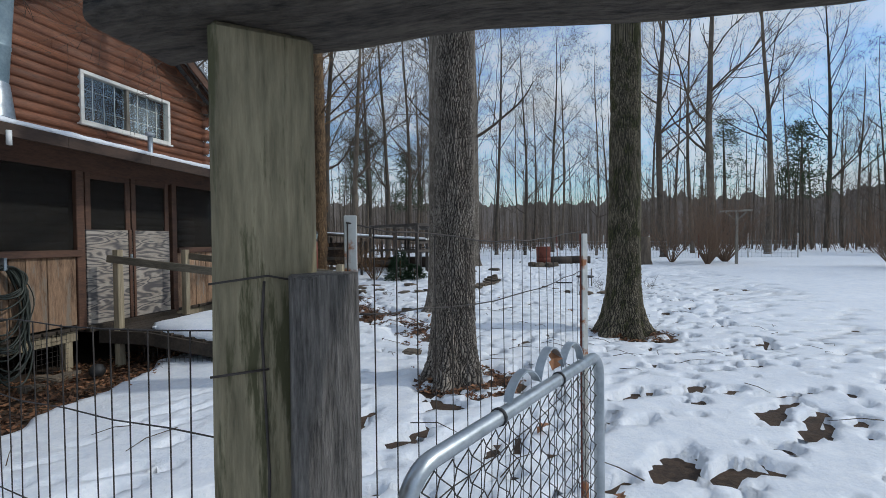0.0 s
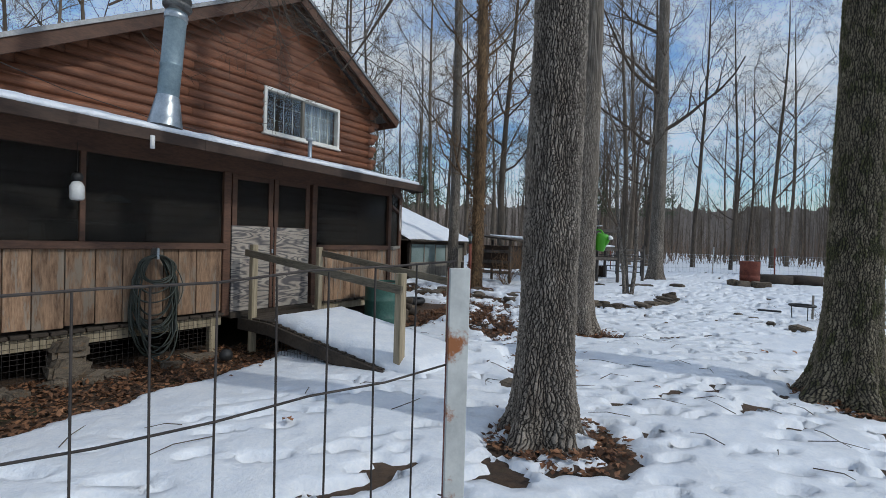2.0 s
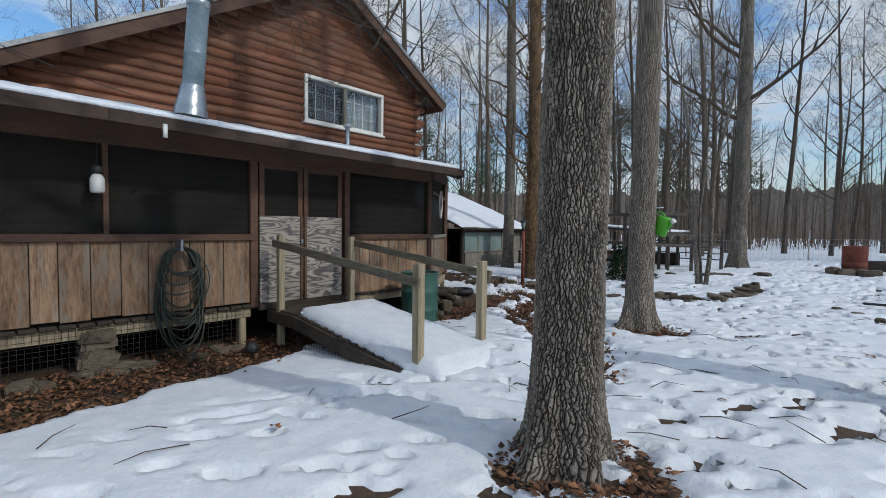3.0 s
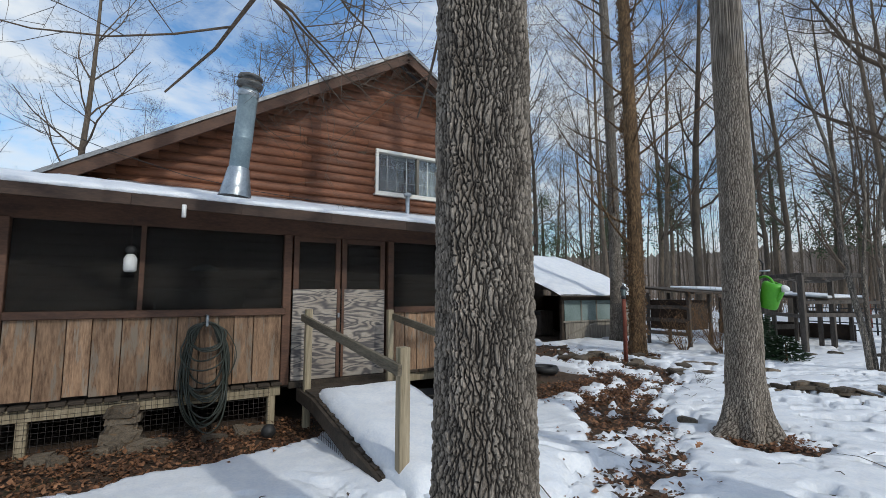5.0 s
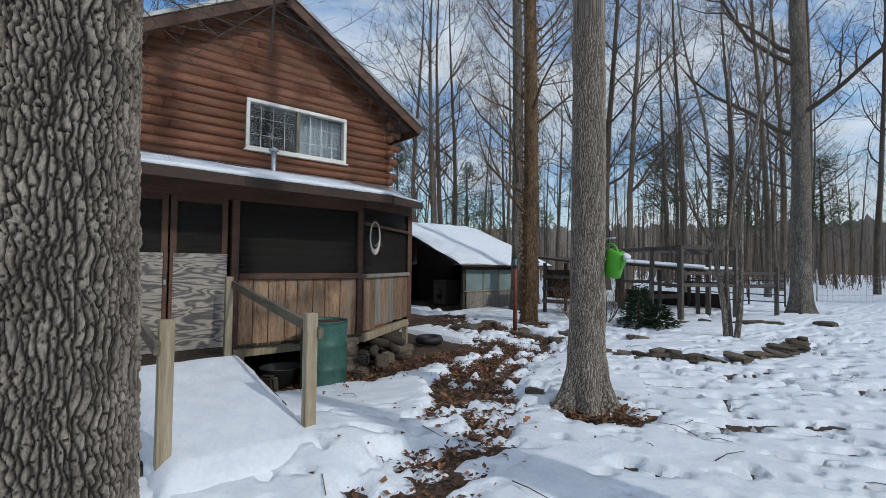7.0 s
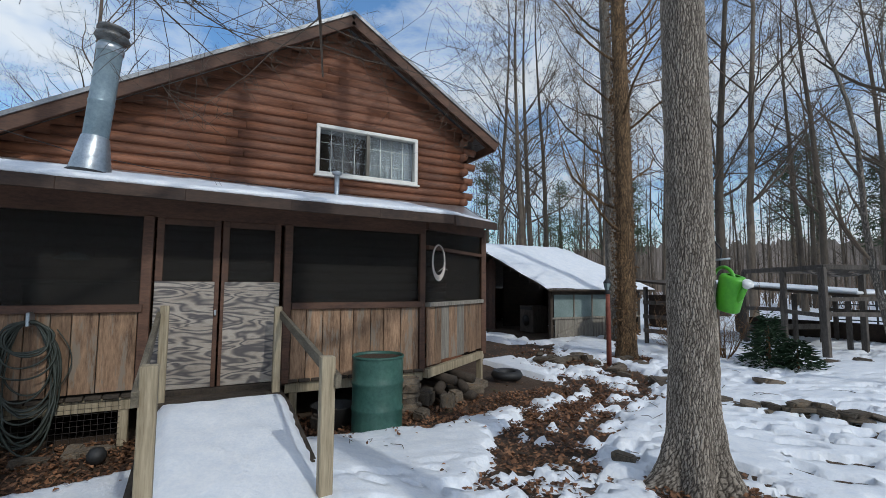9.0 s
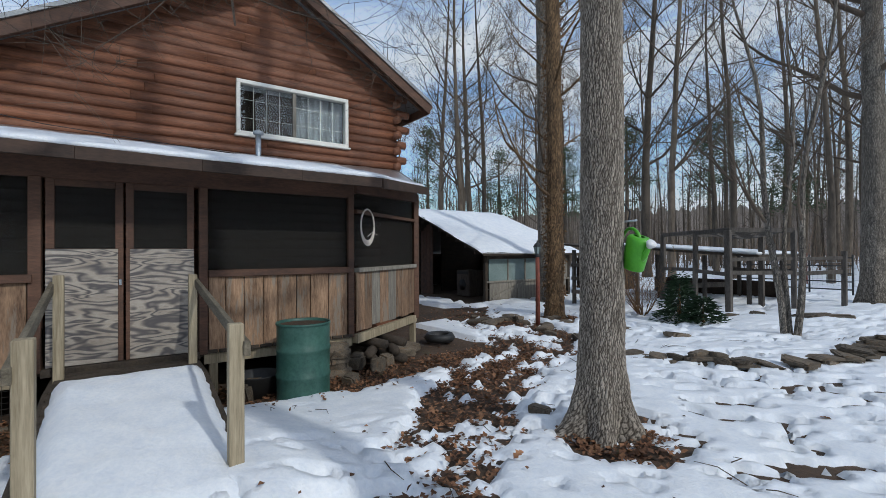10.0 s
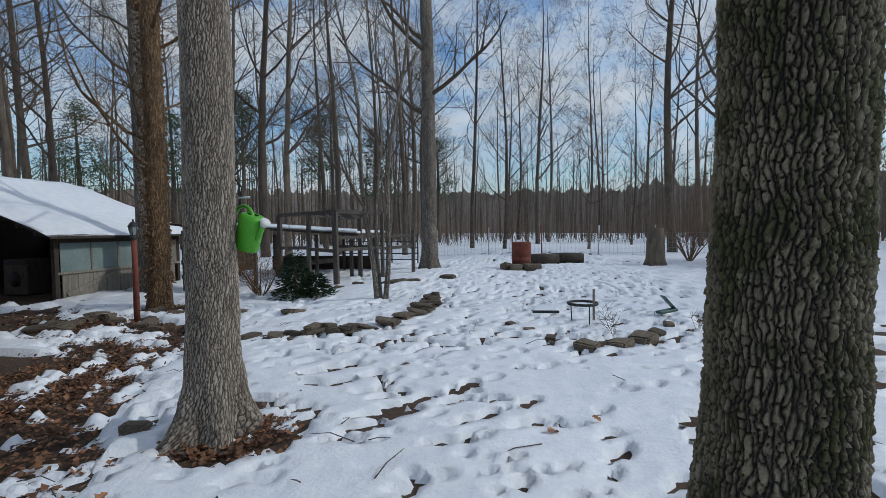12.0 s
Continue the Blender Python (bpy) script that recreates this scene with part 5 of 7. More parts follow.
def build_gateway():
    g = thing("gate_post", "mossy treated timber gate post with a weathered crossbeam", "gate post", at=(-0.01, 0.865, 0), turn=38)
    bm = bmesh.new()
    box(bm, (-0.062, -0.062, -0.2), (0.062, 0.062, 1.755), 0.008)
    bmesh.ops.subdivide_edges(bm, edges=[e for e in bm.edges if abs(e.verts[0].co.z - e.verts[1].co.z) > 1], cuts=14)
    for v in bm.verts:
        v.co.x += 0.004 * noise.noise((v.co.z * 3, v.co.y * 9, 1))
        v.co.y += 0.004 * noise.noise((v.co.z * 3, v.co.x * 9, 5))
    part("post", bm, M_MOSSPOST, g)
    bm = bmesh.new()
    beam(bm, (-0.19, 0.84, 1.83), (1.3, 0.84, 1.83), 0.15, 0.145, 0.012)
    bmesh.ops.subdivide_edges(bm, edges=[e for e in bm.edges if abs(e.verts[0].co.x - e.verts[1].co.x) > 1], cuts=24)
    for v in bm.verts:
        v.co.z += 0.012 * noise.noise((v.co.x * 5, v.co.y * 6, 1))
        v.co.y += 0.01 * noise.noise((v.co.x * 5, v.co.z * 6, 8))
    b = part("crossbeam", bm, M_OLDBEAM, None, "dark cracked weathered crossbeam")
    b.parent = g
    b.matrix_parent_inverse = g.matrix_basis.inverted()
    bm = bmesh.new()
    box(bm, (1.14, 0.78, -0.2), (1.26, 0.9, 1.755), 0.008)
    q = part("post", bm, M_MOSSPOST, None)
    q.parent = g
    q.matrix_parent_inverse = g.matrix_basis.inverted()
    # nail heads and wire ties
    v, f = [], []
    tube_data([(-0.066, -0.07, 1.44), (0.0, -0.068, 1.447), (0.03, -0.064, 1.44)], [0.0018] * 3, 4, v, f)
    tube_data([(-0.066, -0.07, 1.33), (0.0, -0.064, 1.33)], [0.0018] * 2, 4, v, f)
    tube_data([(-0.004, -0.064, 1.44), (-0.008, -0.064, 1.38), (-0.002, -0.064, 1.2), (-0.008, -0.064, 1.0)], [0.0022] * 4, 4, v, f)
    mesh_part("wire_tie", v, f, M_WIRE, g)

    stub = thing("split_post", "short grey split rail post beside the gate post", "post", at=(0.085, 0.845, 0), turn=28)
    v, f = [], []
    n = 16
    levels = [-0.2 + 1.648 * i / 12 for i in range(13)]
    for i, z in enumerate(levels):
        for k in range(n):
            a = 2 * math.pi * k / n
            r = 0.041 + 0.008 * math.cos(3 * a + 0.5) + 0.004 * noise.noise((math.cos(a) * 3, math.sin(a) * 3, z * 2))
            v.append((r * math.cos(a), r * 0.9 * math.sin(a), z + (0.012 * noise.noise((math.cos(a) * 4, math.sin(a) * 4, 0)) if i == 12 else 0)))
    for i in range(12):
        for k in range(n):
            k2 = (k + 1) % n
            f.append((i * n + k, i * n + k2, (i + 1) * n + k2, (i + 1) * n + k))
    f.append(tuple(12 * n + k for k in range(n)))
    mesh_part("stake", v, f, M_SPLIT, stub, smooth=False)

    for name, x, y, top, w, turn in (("steel_fence_post", 0.10, 0.91, 1.525, 0.018, 20), ("steel_fence_post", 0.512, 1.878, 1.505, 0.026, 48)):
        p = thing(name, "white painted steel fence post blotched with rust", "fence post", "fence posts", at=(x, y, 0), turn=turn)
        bm = bmesh.new()
        box(bm, (-w / 2, -0.003, -0.2), (w / 2, 0.003, top), 0.001)
        part("face", bm, M_STEELPOST, p)
        bm = bmesh.new()
        box(bm, (w / 2 - 0.002, 0.0031, -0.2), (w / 2, 0.010, top), 0.0005)
        box(bm, (-w / 2, 0.0031, -0.2), (-w / 2 + 0.002, 0.010, top), 0.0005)
        part("flange", bm, M_RUST, p, "rust-brown edge flange")

    # field fence: many uprights, few line wires
    def fence(p, q, tops, label):
        rng = random.Random(31)
        p, q = Vector(p), Vector(q)
        fe = thing("wire_fence", label, "fence", "wire fence")
        n = int((q - p).length / 0.052)
        for i in range(n + 1):
            v, f = [], []
            t = i / n
            a = p.lerp(q, t)
            sway = Vector((rng.uniform(-0.006, 0.006), rng.uniform(-0.006, 0.006), 0))
            zt = tops[-1] + (0.0 if 0 < t < 1 else 0) - 0.03 * math.sin(math.pi * t)
            tube_data([(a.x, a.y, 0.03), (a.x + sway.x, a.y + sway.y, 0.7), (a.x, a.y, zt)], [0.0012] * 3, 4, v, f, cap=False)
            mesh_part("upright_wire", v, f, M_WIRE, fe)
        for z in tops:
            pts = []
            for i in range(13):
                t = i / 12
                a = p.lerp(q, t)
                pts.append((a.x + rng.uniform(-0.004, 0.004), a.y, z - 0.03 * math.sin(math.pi * t) + rng.uniform(-0.004, 0.004)))
            tube("line_wire", pts, 0.0014, M_WIRE, fe, 5)

    fence((0.10, 0.90, 0), (0.505, 1.875, 0), (0.12, 0.40, 0.72, 1.04, 1.385, 1.515), "rusty woven wire fence between steel posts")
    fence((-0.06, 0.88, 0), (-1.9, 1.35, 0), (0.12, 0.30, 0.52, 0.76, 1.0, 1.2, 1.36), "rusty woven wire fence beside the gate post")

    # the open gate
    N, E = Vector((0.15, 0.99, 0)), Vector((0.552, 1.849, 0))
    gate = thing("garden_gate", "open galvanised tube gate with chain-link mesh", "gate")
    top, low, r = 1.115, 0.16, 0.0165
    u = (E - N).normalized()
    L = (E - N).length
    rc = 0.07
    pts = []
    for cx, cz, a0 in ((rc, top - rc, 180), (L - rc, top - rc, 90), (L - rc, low + rc, 0), (rc, low + rc, -90)):
        for i in range(7):
            a = radians(a0 - 90 * i / 6)
            s, z = cx + rc * math.cos(a), cz + rc * math.sin(a)
            pts.append(N + u * s + Vector((0, 0, z)))
    pts.append(pts[0])
    tube("gate_frame", pts, r, M_GALV, gate, 12, "galvanised tube frame")
    v, f = [], []
    pitch = 0.052
    k = 0
    s = 0.02
    rng = random.Random(8)
    while s < L + 0.9:
        for sign in (1, -1):
            a, zz, line = s, top - 0.02, []
            j = 0
            while zz > low + 0.02:
                if 0.02 < a < L - 0.02:
                    line.append(N + u * a + Vector((0.004 * (-1) ** j + rng.uniform(-0.002, 0.002), rng.uniform(-0.002, 0.002), zz)))
                elif len(line) > 1:
                    tube_data(line, [0.0016] * len(line), 3, v, f, cap=False)
                    line = []
                else:
                    line = []
                a += -sign * pitch / 2 if sign == 1 else pitch / 2
                if sign == -1 and a > L:
                    pass
                zz -= pitch / 2
                j += 1
            if len(line) > 1:
                tube_data(line, [0.0016] * len(line), 3, v, f, cap=False)
        s += pitch
    s = -0.95
    while s < 0.02:
        a, zz, line, j = s, top - 0.02, [], 0
        while zz > low + 0.02:
            if 0.02 < a < L - 0.02:
                line.append(N + u * a + Vector((0.004 * (-1) ** j, 0, zz)))
            a += pitch / 2
            zz -= pitch / 2
            j += 1
        if len(line) > 1:
            tube_data(line, [0.0016] * len(line), 3, v, f, cap=False)
        s += pitch
    mesh_part("chain_link", v, f, M_WIRE, gate)
    # bent strap along the top
    bm = bmesh.new()
    prev = None
    wdt = 0.011
    side = Vector((-u.y, u.x, 0))
    for i in range(57):
        t = i / 56
        s = 0.34 + 0.44 * t
        hump = abs(math.sin(t * math.pi * 3)) ** 0.6 * (0.05 if t < 0.34 else 0.075 if t < 0.67 else 0.06)
        c = N + u * s + Vector((0, 0, top + r + 0.002 + hump))
        cur = [bm.verts.new(c + side * wdt), bm.verts.new(c - side * wdt), bm.verts.new(c - side * wdt + Vector((0, 0, 0.004))), bm.verts.new(c + side * wdt + Vector((0, 0, 0.004)))]
        if prev:
            for a in range(4):
                b = (a + 1) % 4
                bm.faces.new((prev[a], cur[a], cur[b], prev[b]))
        prev = cur
    part("strap", bm, M_GALV, gate, "wavy bent galvanised strap")
    for s in (0.30, 0.62):
        pts = [N + u * (s - 0.004) + Vector((0, 0, top)), N + u * (s + 0.004) + Vector((0, 0, top))]
        tube("band", pts, r + 0.003, M_BLACK, gate, 12)
    leaf_at(N + u * 0.60 + Vector((-0.01, -0.012, top + 0.03)), 0.06, "oak_leaf", (60, 20, 30))


def leaf_shape(seed, size):
    """A lobed, curled dead leaf."""
    rng = random.Random(seed)
    bm = bmesh.new()
    mid = [bm.verts.new((0, size * t, size * 0.16 * math.sin(t * 3))) for t in (0.0, 0.28, 0.55, 0.8, 1.0)]
    for sgn in (-1, 1):
        rim = []
        for t, w in ((0.08, 0.08), (0.26, 0.34), (0.40, 0.16), (0.56, 0.40), (0.70, 0.18), (0.84, 0.24), (0.97, 0.05)):
            rim.append(bm.verts.new((sgn * size * w * rng.uniform(0.85, 1.1), size * t, size * (0.16 * math.sin(t * 3) + 0.5 * w * rng.uniform(0.3, 0.9)))))
        seq = [(0, 0, 1), (1, 1, 2), (1, 2, 3), (2, 3, 4), (3, 4, 5), (3, 5, 6)]
        bm.faces.new((mid[0], rim[0], rim[1], mid[1]))
        bm.faces.new((mid[1], rim[1], rim[2]))
        bm.faces.new((mid[1], rim[2], rim[3], mid[2]))
        bm.faces.new((mid[2], rim[3], rim[4]))
        bm.faces.new((mid[2], rim[4], rim[5], mid[3]))
        bm.faces.new((mid[3], rim[5], rim[6], mid[4]))
    return bm


def leaf_at(p, size, name, turn):
    ob = part(name, leaf_shape(int(size * 1000) + int(p[0] * 50), size), M_LEAF)
    ob.matrix_basis = pose(p[0], p[1], p[2], *turn)
    return tagged(ob, "brown curled dead oak leaf", "leaf", "fallen leaves")


M_MOSSPOST = material("mossy_timber", (0.10, 0.085, 0.048), (0.33, 0.28, 0.175), 0.85, 3.2, (9, 9, 0.9), 0.5, 13.0, third=(0.075, 0.07, 0.03), third_at=0.52)
M_OLDBEAM = material("cracked_beam", (0.022, 0.018, 0.015), (0.20, 0.165, 0.13), 0.95, 7.0, (1.2, 6, 6), 1.0, 30.0, depth=0.05)
M_SPLIT = material("split_grey_wood", (0.04, 0.035, 0.03), (0.33, 0.30, 0.27), 0.9, 9.0, (9, 9, 0.8), 1.0, 34.0, depth=0.03)
build_gateway()

# ---------------------------------------------------------------- shed, lamp post, coop


def build_shed():
    shed = thing("open_shed", "low open shed with a snow-covered roof and old windows", "shed", at=(-9.1, 13.85, 0))
    g = ground_z(-9.1, 14)
    eave, ridge, ridge_x, back_x, depth = 1.62, 3.02, -3.6, -7.4, 3.6
    rng = random.Random(12)
    # window wall: boards below, two cloudy panes, lintel
    for i in range(9):
        a = 0.12 + i * 0.36
        part("board", box(bmesh.new(), (-0.03, a, g - 0.1), (0.0, a + 0.352, 0.74), 0.003), M_GREYWOOD, shed)
    part("sill", box(bmesh.new(), (-0.05, 0.0, 0.74), (0.035, 3.5, 0.79), 0.004), M_GREYWOOD, shed)
    for a, b in ((0.1, 0.80), (0.84, 1.50), (1.56, 2.2)):
        part("window", box(bmesh.new(), (-0.02, a, 0.79), (-0.012, b, 1.42)), M_FROST, shed, "cloudy greenish old window")
    for a in (0.80, 1.50, 2.2):
        part("mullion", box(bmesh.new(), (-0.03, a, 0.79), (0.01, a + 0.05, 1.42), 0.003), M_GREYWOOD, shed)
    for i in range(4):
        part("board", box(bmesh.new(), (-0.03, 2.26 + i * 0.31, 0.79), (0.0, 2.26 + i * 0.31 + 0.3, 1.5), 0.003), M_GREYWOOD, shed)
    part("lintel", box(bmesh.new(), (-0.06, -0.02, 1.42), (0.04, 3.5, 1.52), 0.004), M_DARKWOOD, shed)
    bm = bmesh.new()
    beam(bm, (0.03, 0.2, 0.28), (0.03, 1.5, 0.72), 0.02, 0.1, 0.003)
    part("brace", bm, M_GREYWOOD, shed)
    for x, y, top in ((-0.03, 0.0, 1.5), (-3.6, 0.0, 2.9), (-7.3, 0.0, 1.5), (-0.03, 3.48, 1.5)):
        part("post", box(bmesh.new(), (x - 0.05, y - 0.05, g - 0.15), (x + 0.05, y + 0.05, top), 0.005), M_DARKWOOD, shed)
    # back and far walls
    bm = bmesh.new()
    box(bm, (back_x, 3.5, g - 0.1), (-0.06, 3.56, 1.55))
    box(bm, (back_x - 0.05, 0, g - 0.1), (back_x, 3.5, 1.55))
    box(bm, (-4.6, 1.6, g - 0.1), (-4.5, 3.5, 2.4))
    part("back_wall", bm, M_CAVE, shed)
    # a partition of dark boards near the house end of the opening
    for i in range(10):
        part("board", box(bmesh.new(), (-3.7 - i * 0.2, 0.5, g - 0.1), (-3.51 - i * 0.2, 0.53, 2.7 - i * 0.1), 0.003), M_TRIM, shed)
    # roof slopes, with snow upon them
    for name, x0, z0, x1, z1 in (("roof_slope", 0.3, eave - 0.1, ridge_x, ridge), ("roof_slope", back_x - 0.3, eave - 0.1, ridge_x, ridge)):
        bm = bmesh.new()
        vs = []
        for y in (-0.35, depth + 0.3):
            vs.append([bm.verts.new(p) for p in ((x0, y, z0), (x1, y, z1), (x1, y, z1 + 0.05), (x0, y, z0 + 0.05))])
        a, b = vs
        bm.faces.new(a)
        bm.faces.new(b[::-1])
        for i in range(4):
            bm.faces.new((a[i], b[i], b[(i + 1) % 4], a[(i + 1) % 4]))
        part(name, bm, M_DARKWOOD, shed)
    for i in range(8):
        x = -0.1 - i * 0.45
        zz = eave - 0.1 + (0.3 - x) / 3.9 * (ridge - eave + 0.1)
        part("rafter_end", box(bmesh.new(), (x - 0.03, -0.33, zz - 0.1), (x + 0.03, -0.1, zz - 0.01), 0.003), M_DARKWOOD, shed)
    v, f = [], []
    nx, ny = 34, 34
    for i in range(nx + 1):
        for j in range(ny + 1):
            s, t = i / nx, j / ny
            x = 0.3 + (ridge_x - 0.3) * s
            y = -0.36 + (depth + 0.67) * t
            e = 0.03 * noise.noise((x * 2, y * 2, 9))
            z = eave - 0.05 + (ridge - eave + 0.1) * s + 0.075 * min(1, 6 * min(s + 0.02, t + 0.03, 1.03 - t)) + e
            v.append((-9.1 + x + (e if i == 0 else 0), 13.85 + y + (e * 1.5 if j in (0, ny) else 0), z))
    w = ny + 1
    for i in range(nx):
        for j in range(ny):
            f.append((i * w + j, (i + 1) * w + j, (i + 1) * w + j + 1, i * w + j + 1))
    rim = [j for j in range(w)] + [i * w + ny for i in range(1, nx + 1)] + [nx * w + j for j in range(ny - 1, -1, -1)] + [i * w for i in range(nx - 1, 0, -1)]
    base = len(v)
    for k in rim:
        x, y, z = v[k]
        s = (0.3 - (x + 9.1)) / (0.3 - ridge_x)
        v.append((x, y, eave - 0.045 + (ridge - eave + 0.1) * s))
    for a in range(len(rim)):
        b = (a + 1) % len(rim)
        f.append((rim[a], rim[b], base + b, base + a))
    tagged(mesh_part("shed_snow", v, f, M_SNOW), "smooth white snow covering the shed roof", "snow")
    # a machine in the dark opening
    mach = thing("washing_machine", "dim grey appliance in the dark shed", "appliance", at=(-11.2, 14.9, ground_z(-11, 15)))
    part("body", box(bmesh.new(), (-0.35, -0.3, 0), (0.35, 0.3, 0.85), 0.02), M_COOP, mach)
    part("panel", box(bmesh.new(), (-0.3, -0.315, 0.72), (0.3, -0.303, 0.82), 0.002), M_BLACK, mach)
    lathe("door_ring", [(0.0, 0), (0.17, 0), (0.18, 0.02), (0.0, 0.03)], M_BLACK, mach).matrix_basis = pose(0, -0.3, 0.38, 90, 0, 0)


build_shed()


def build_lamp_post():
    x, y = -5.9, 12.55
    lp = thing("garden_lamp", "rust-brown garden lamp post with glass lantern", "lamp post", at=(x, y, ground_z(x, y)))
    tube("pole", [(0, 0, -0.1), (0.01, 0, 0.8), (0.0, 0, 1.42)], [0.05, 0.045, 0.042], M_RUST, lp, 12)
    lathe("collar", [(0.04, 1.40), (0.06, 1.42), (0.05, 1.46), (0.03, 1.48)], M_BLACK, lp, 14)
    lathe("lantern_glass", [(0.045, 1.48), (0.075, 1.62), (0.07, 1.63)], M_FROST, lp, 6)
    lathe("lantern_cap", [(0.09, 1.62), (0.05, 1.69), (0.018, 1.71), (0.012, 1.75), (0.0, 1.76)], M_BLACK, lp, 6)
    for k in range(6):
        a = math.pi / 3 * k
        tube("lantern_bar", [(0.046 * math.cos(a), 0.046 * math.sin(a), 1.48), (0.077 * math.cos(a), 0.077 * math.sin(a), 1.625)], 0.005, M_BLACK, lp, 4)


build_lamp_post()


def build_coop():
    coop = thing("timber_coop", "weathered open timber frame run with sagging net roof", "animal run")
    g = ground_z(-4, 17)
    rng = random.Random(77)
    P = [(-3.95, 16.6), (-5.05, 17.3), (-3.15, 17.9), (-4.1, 18.7), (-2.6, 19.2), (-6.3, 18.0), (-5.3, 19.6)]
    for x, y in P:
        bm = bmesh.new()
        w = rng.uniform(0.09, 0.13)
        beam(bm, (x, y, g - 0.15), (x + rng.uniform(-0.04, 0.04), y, 2.08 if (x, y) != (-2.6, 19.2) else 1.6), w, w, 0.006)
        part("post", bm, M_COOP, coop)

    def rail(a, b, z0, z1, w=0.05, h=0.1):
        bm = bmesh.new()
        beam(bm, (*P[a], z0), (*P[b], z1), w, h, 0.004)
        part("rail", bm, M_COOP, coop)

    for a, b in ((0, 1), (1, 5), (0, 2), (2, 3), (3, 6), (5, 6), (1, 3)):
        rail(a, b, 2.09, 2.07)
    for a, b in ((0, 1), (1, 5), (0, 2), (2, 3), (2, 4), (3, 6)):
        rail(a, b, 1.12 + rng.uniform(-0.05, 0.05), 1.12, 0.04, 0.09)
    for a, b in ((0, 2), (2, 4)):
        rail(a, b, 1.42, 1.44, 0.04, 0.08)
    for a, b in ((1, 5), (5, 6)):
        rail(a, b, 0.62, 0.66, 0.04, 0.14)
    # sagging roof nets with snow
    v, f = [], []
    for i in range(13):
        for j in range(13):
            s, t = i / 12, j / 12
            p = Vector((*P[0], 0)).lerp(Vector((*P[2], 0)), s).lerp(Vector((*P[1], 0)).lerp(Vector((*P[3], 0)), s), t)
            v.append((p.x, p.y, 2.06 - 0.16 * math.sin(math.pi * s) * math.sin(math.pi * t) + 0.02 * noise.noise((s * 7, t * 7, 2))))
    for i in range(12):
        for j in range(12):
            if (i * 5 + j * 3) % 4 != 0:
                f.append((i * 13 + j, (i + 1) * 13 + j, (i + 1) * 13 + j + 1, i * 13 + j + 1))
    mesh_part("net_roof", v, f, M_COOP, coop, "sagging tattered roof cover")
    # the lower sheds behind with snow on the roof
    low = thing("animal_shelter", "low dark wooden shelter with a snowy roof", "shelter", at=(-5.6, 18.6, g))
    for x in (-2.5, -1.2, 0.1, 1.2):
        part("post", box(bmesh.new(), (x, 0, -0.1), (x + 0.09, 0.09, 1.32), 0.004), M_COOP, low)
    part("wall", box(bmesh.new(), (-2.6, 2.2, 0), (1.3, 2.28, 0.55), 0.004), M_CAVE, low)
    for x in (-2.5, -1.2, 0.1, 1.2):
        part("post", box(bmesh.new(), (x, 2.1, -0.1), (x + 0.09, 2.19, 1.32), 0.004), M_COOP, low)
    bm = bmesh.new()
    beam(bm, (-2.9, 1.1, 1.62), (1.6, 1.1, 1.30), 2.8, 0.06, 0.004, (0, 0, 1))
    part("roof", bm, M_DARKWOOD, low)
    bm = bmesh.new()
    beam(bm, (-2.85, 1.1, 1.69), (1.55, 1.1, 1.37), 2.7, 0.07, 0.02, (0, 0, 1))
    tagged(part("shelter_snow", bm, M_SNOW), "snow slab on the shelter roof", "snow").matrix_basis = pose(-5.6, 18.6, g)
    # hutch by the ivy tree
    hut = thing("wooden_hutch", "small dark wooden hutch with a slanted roof", "hutch", at=(-6.6, 15.8, ground_z(-6.6, 15.8)))
    for x in (-0.6, 0.6):
        for y in (-0.5, 0.5):
            part("leg", box(bmesh.new(), (x - 0.04, y - 0.04, -0.1), (x + 0.04, y + 0.04, 1.5), 0.004), M_COOP, hut)
    for z in (0.35, 0.7, 1.05):
        part("slat", box(bmesh.new(), (-0.65, -0.56, z), (0.65, -0.53, z + 0.1), 0.003), M_COOP, hut)
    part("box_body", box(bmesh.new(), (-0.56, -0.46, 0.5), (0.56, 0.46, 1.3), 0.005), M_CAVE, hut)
    bm = bmesh.new()
    beam(bm, (-0.9, 0, 1.66), (0.9, 0, 1.48), 1.4, 0.05, 0.004)
    part("roof", bm, M_DARKWOOD, hut)


build_coop()


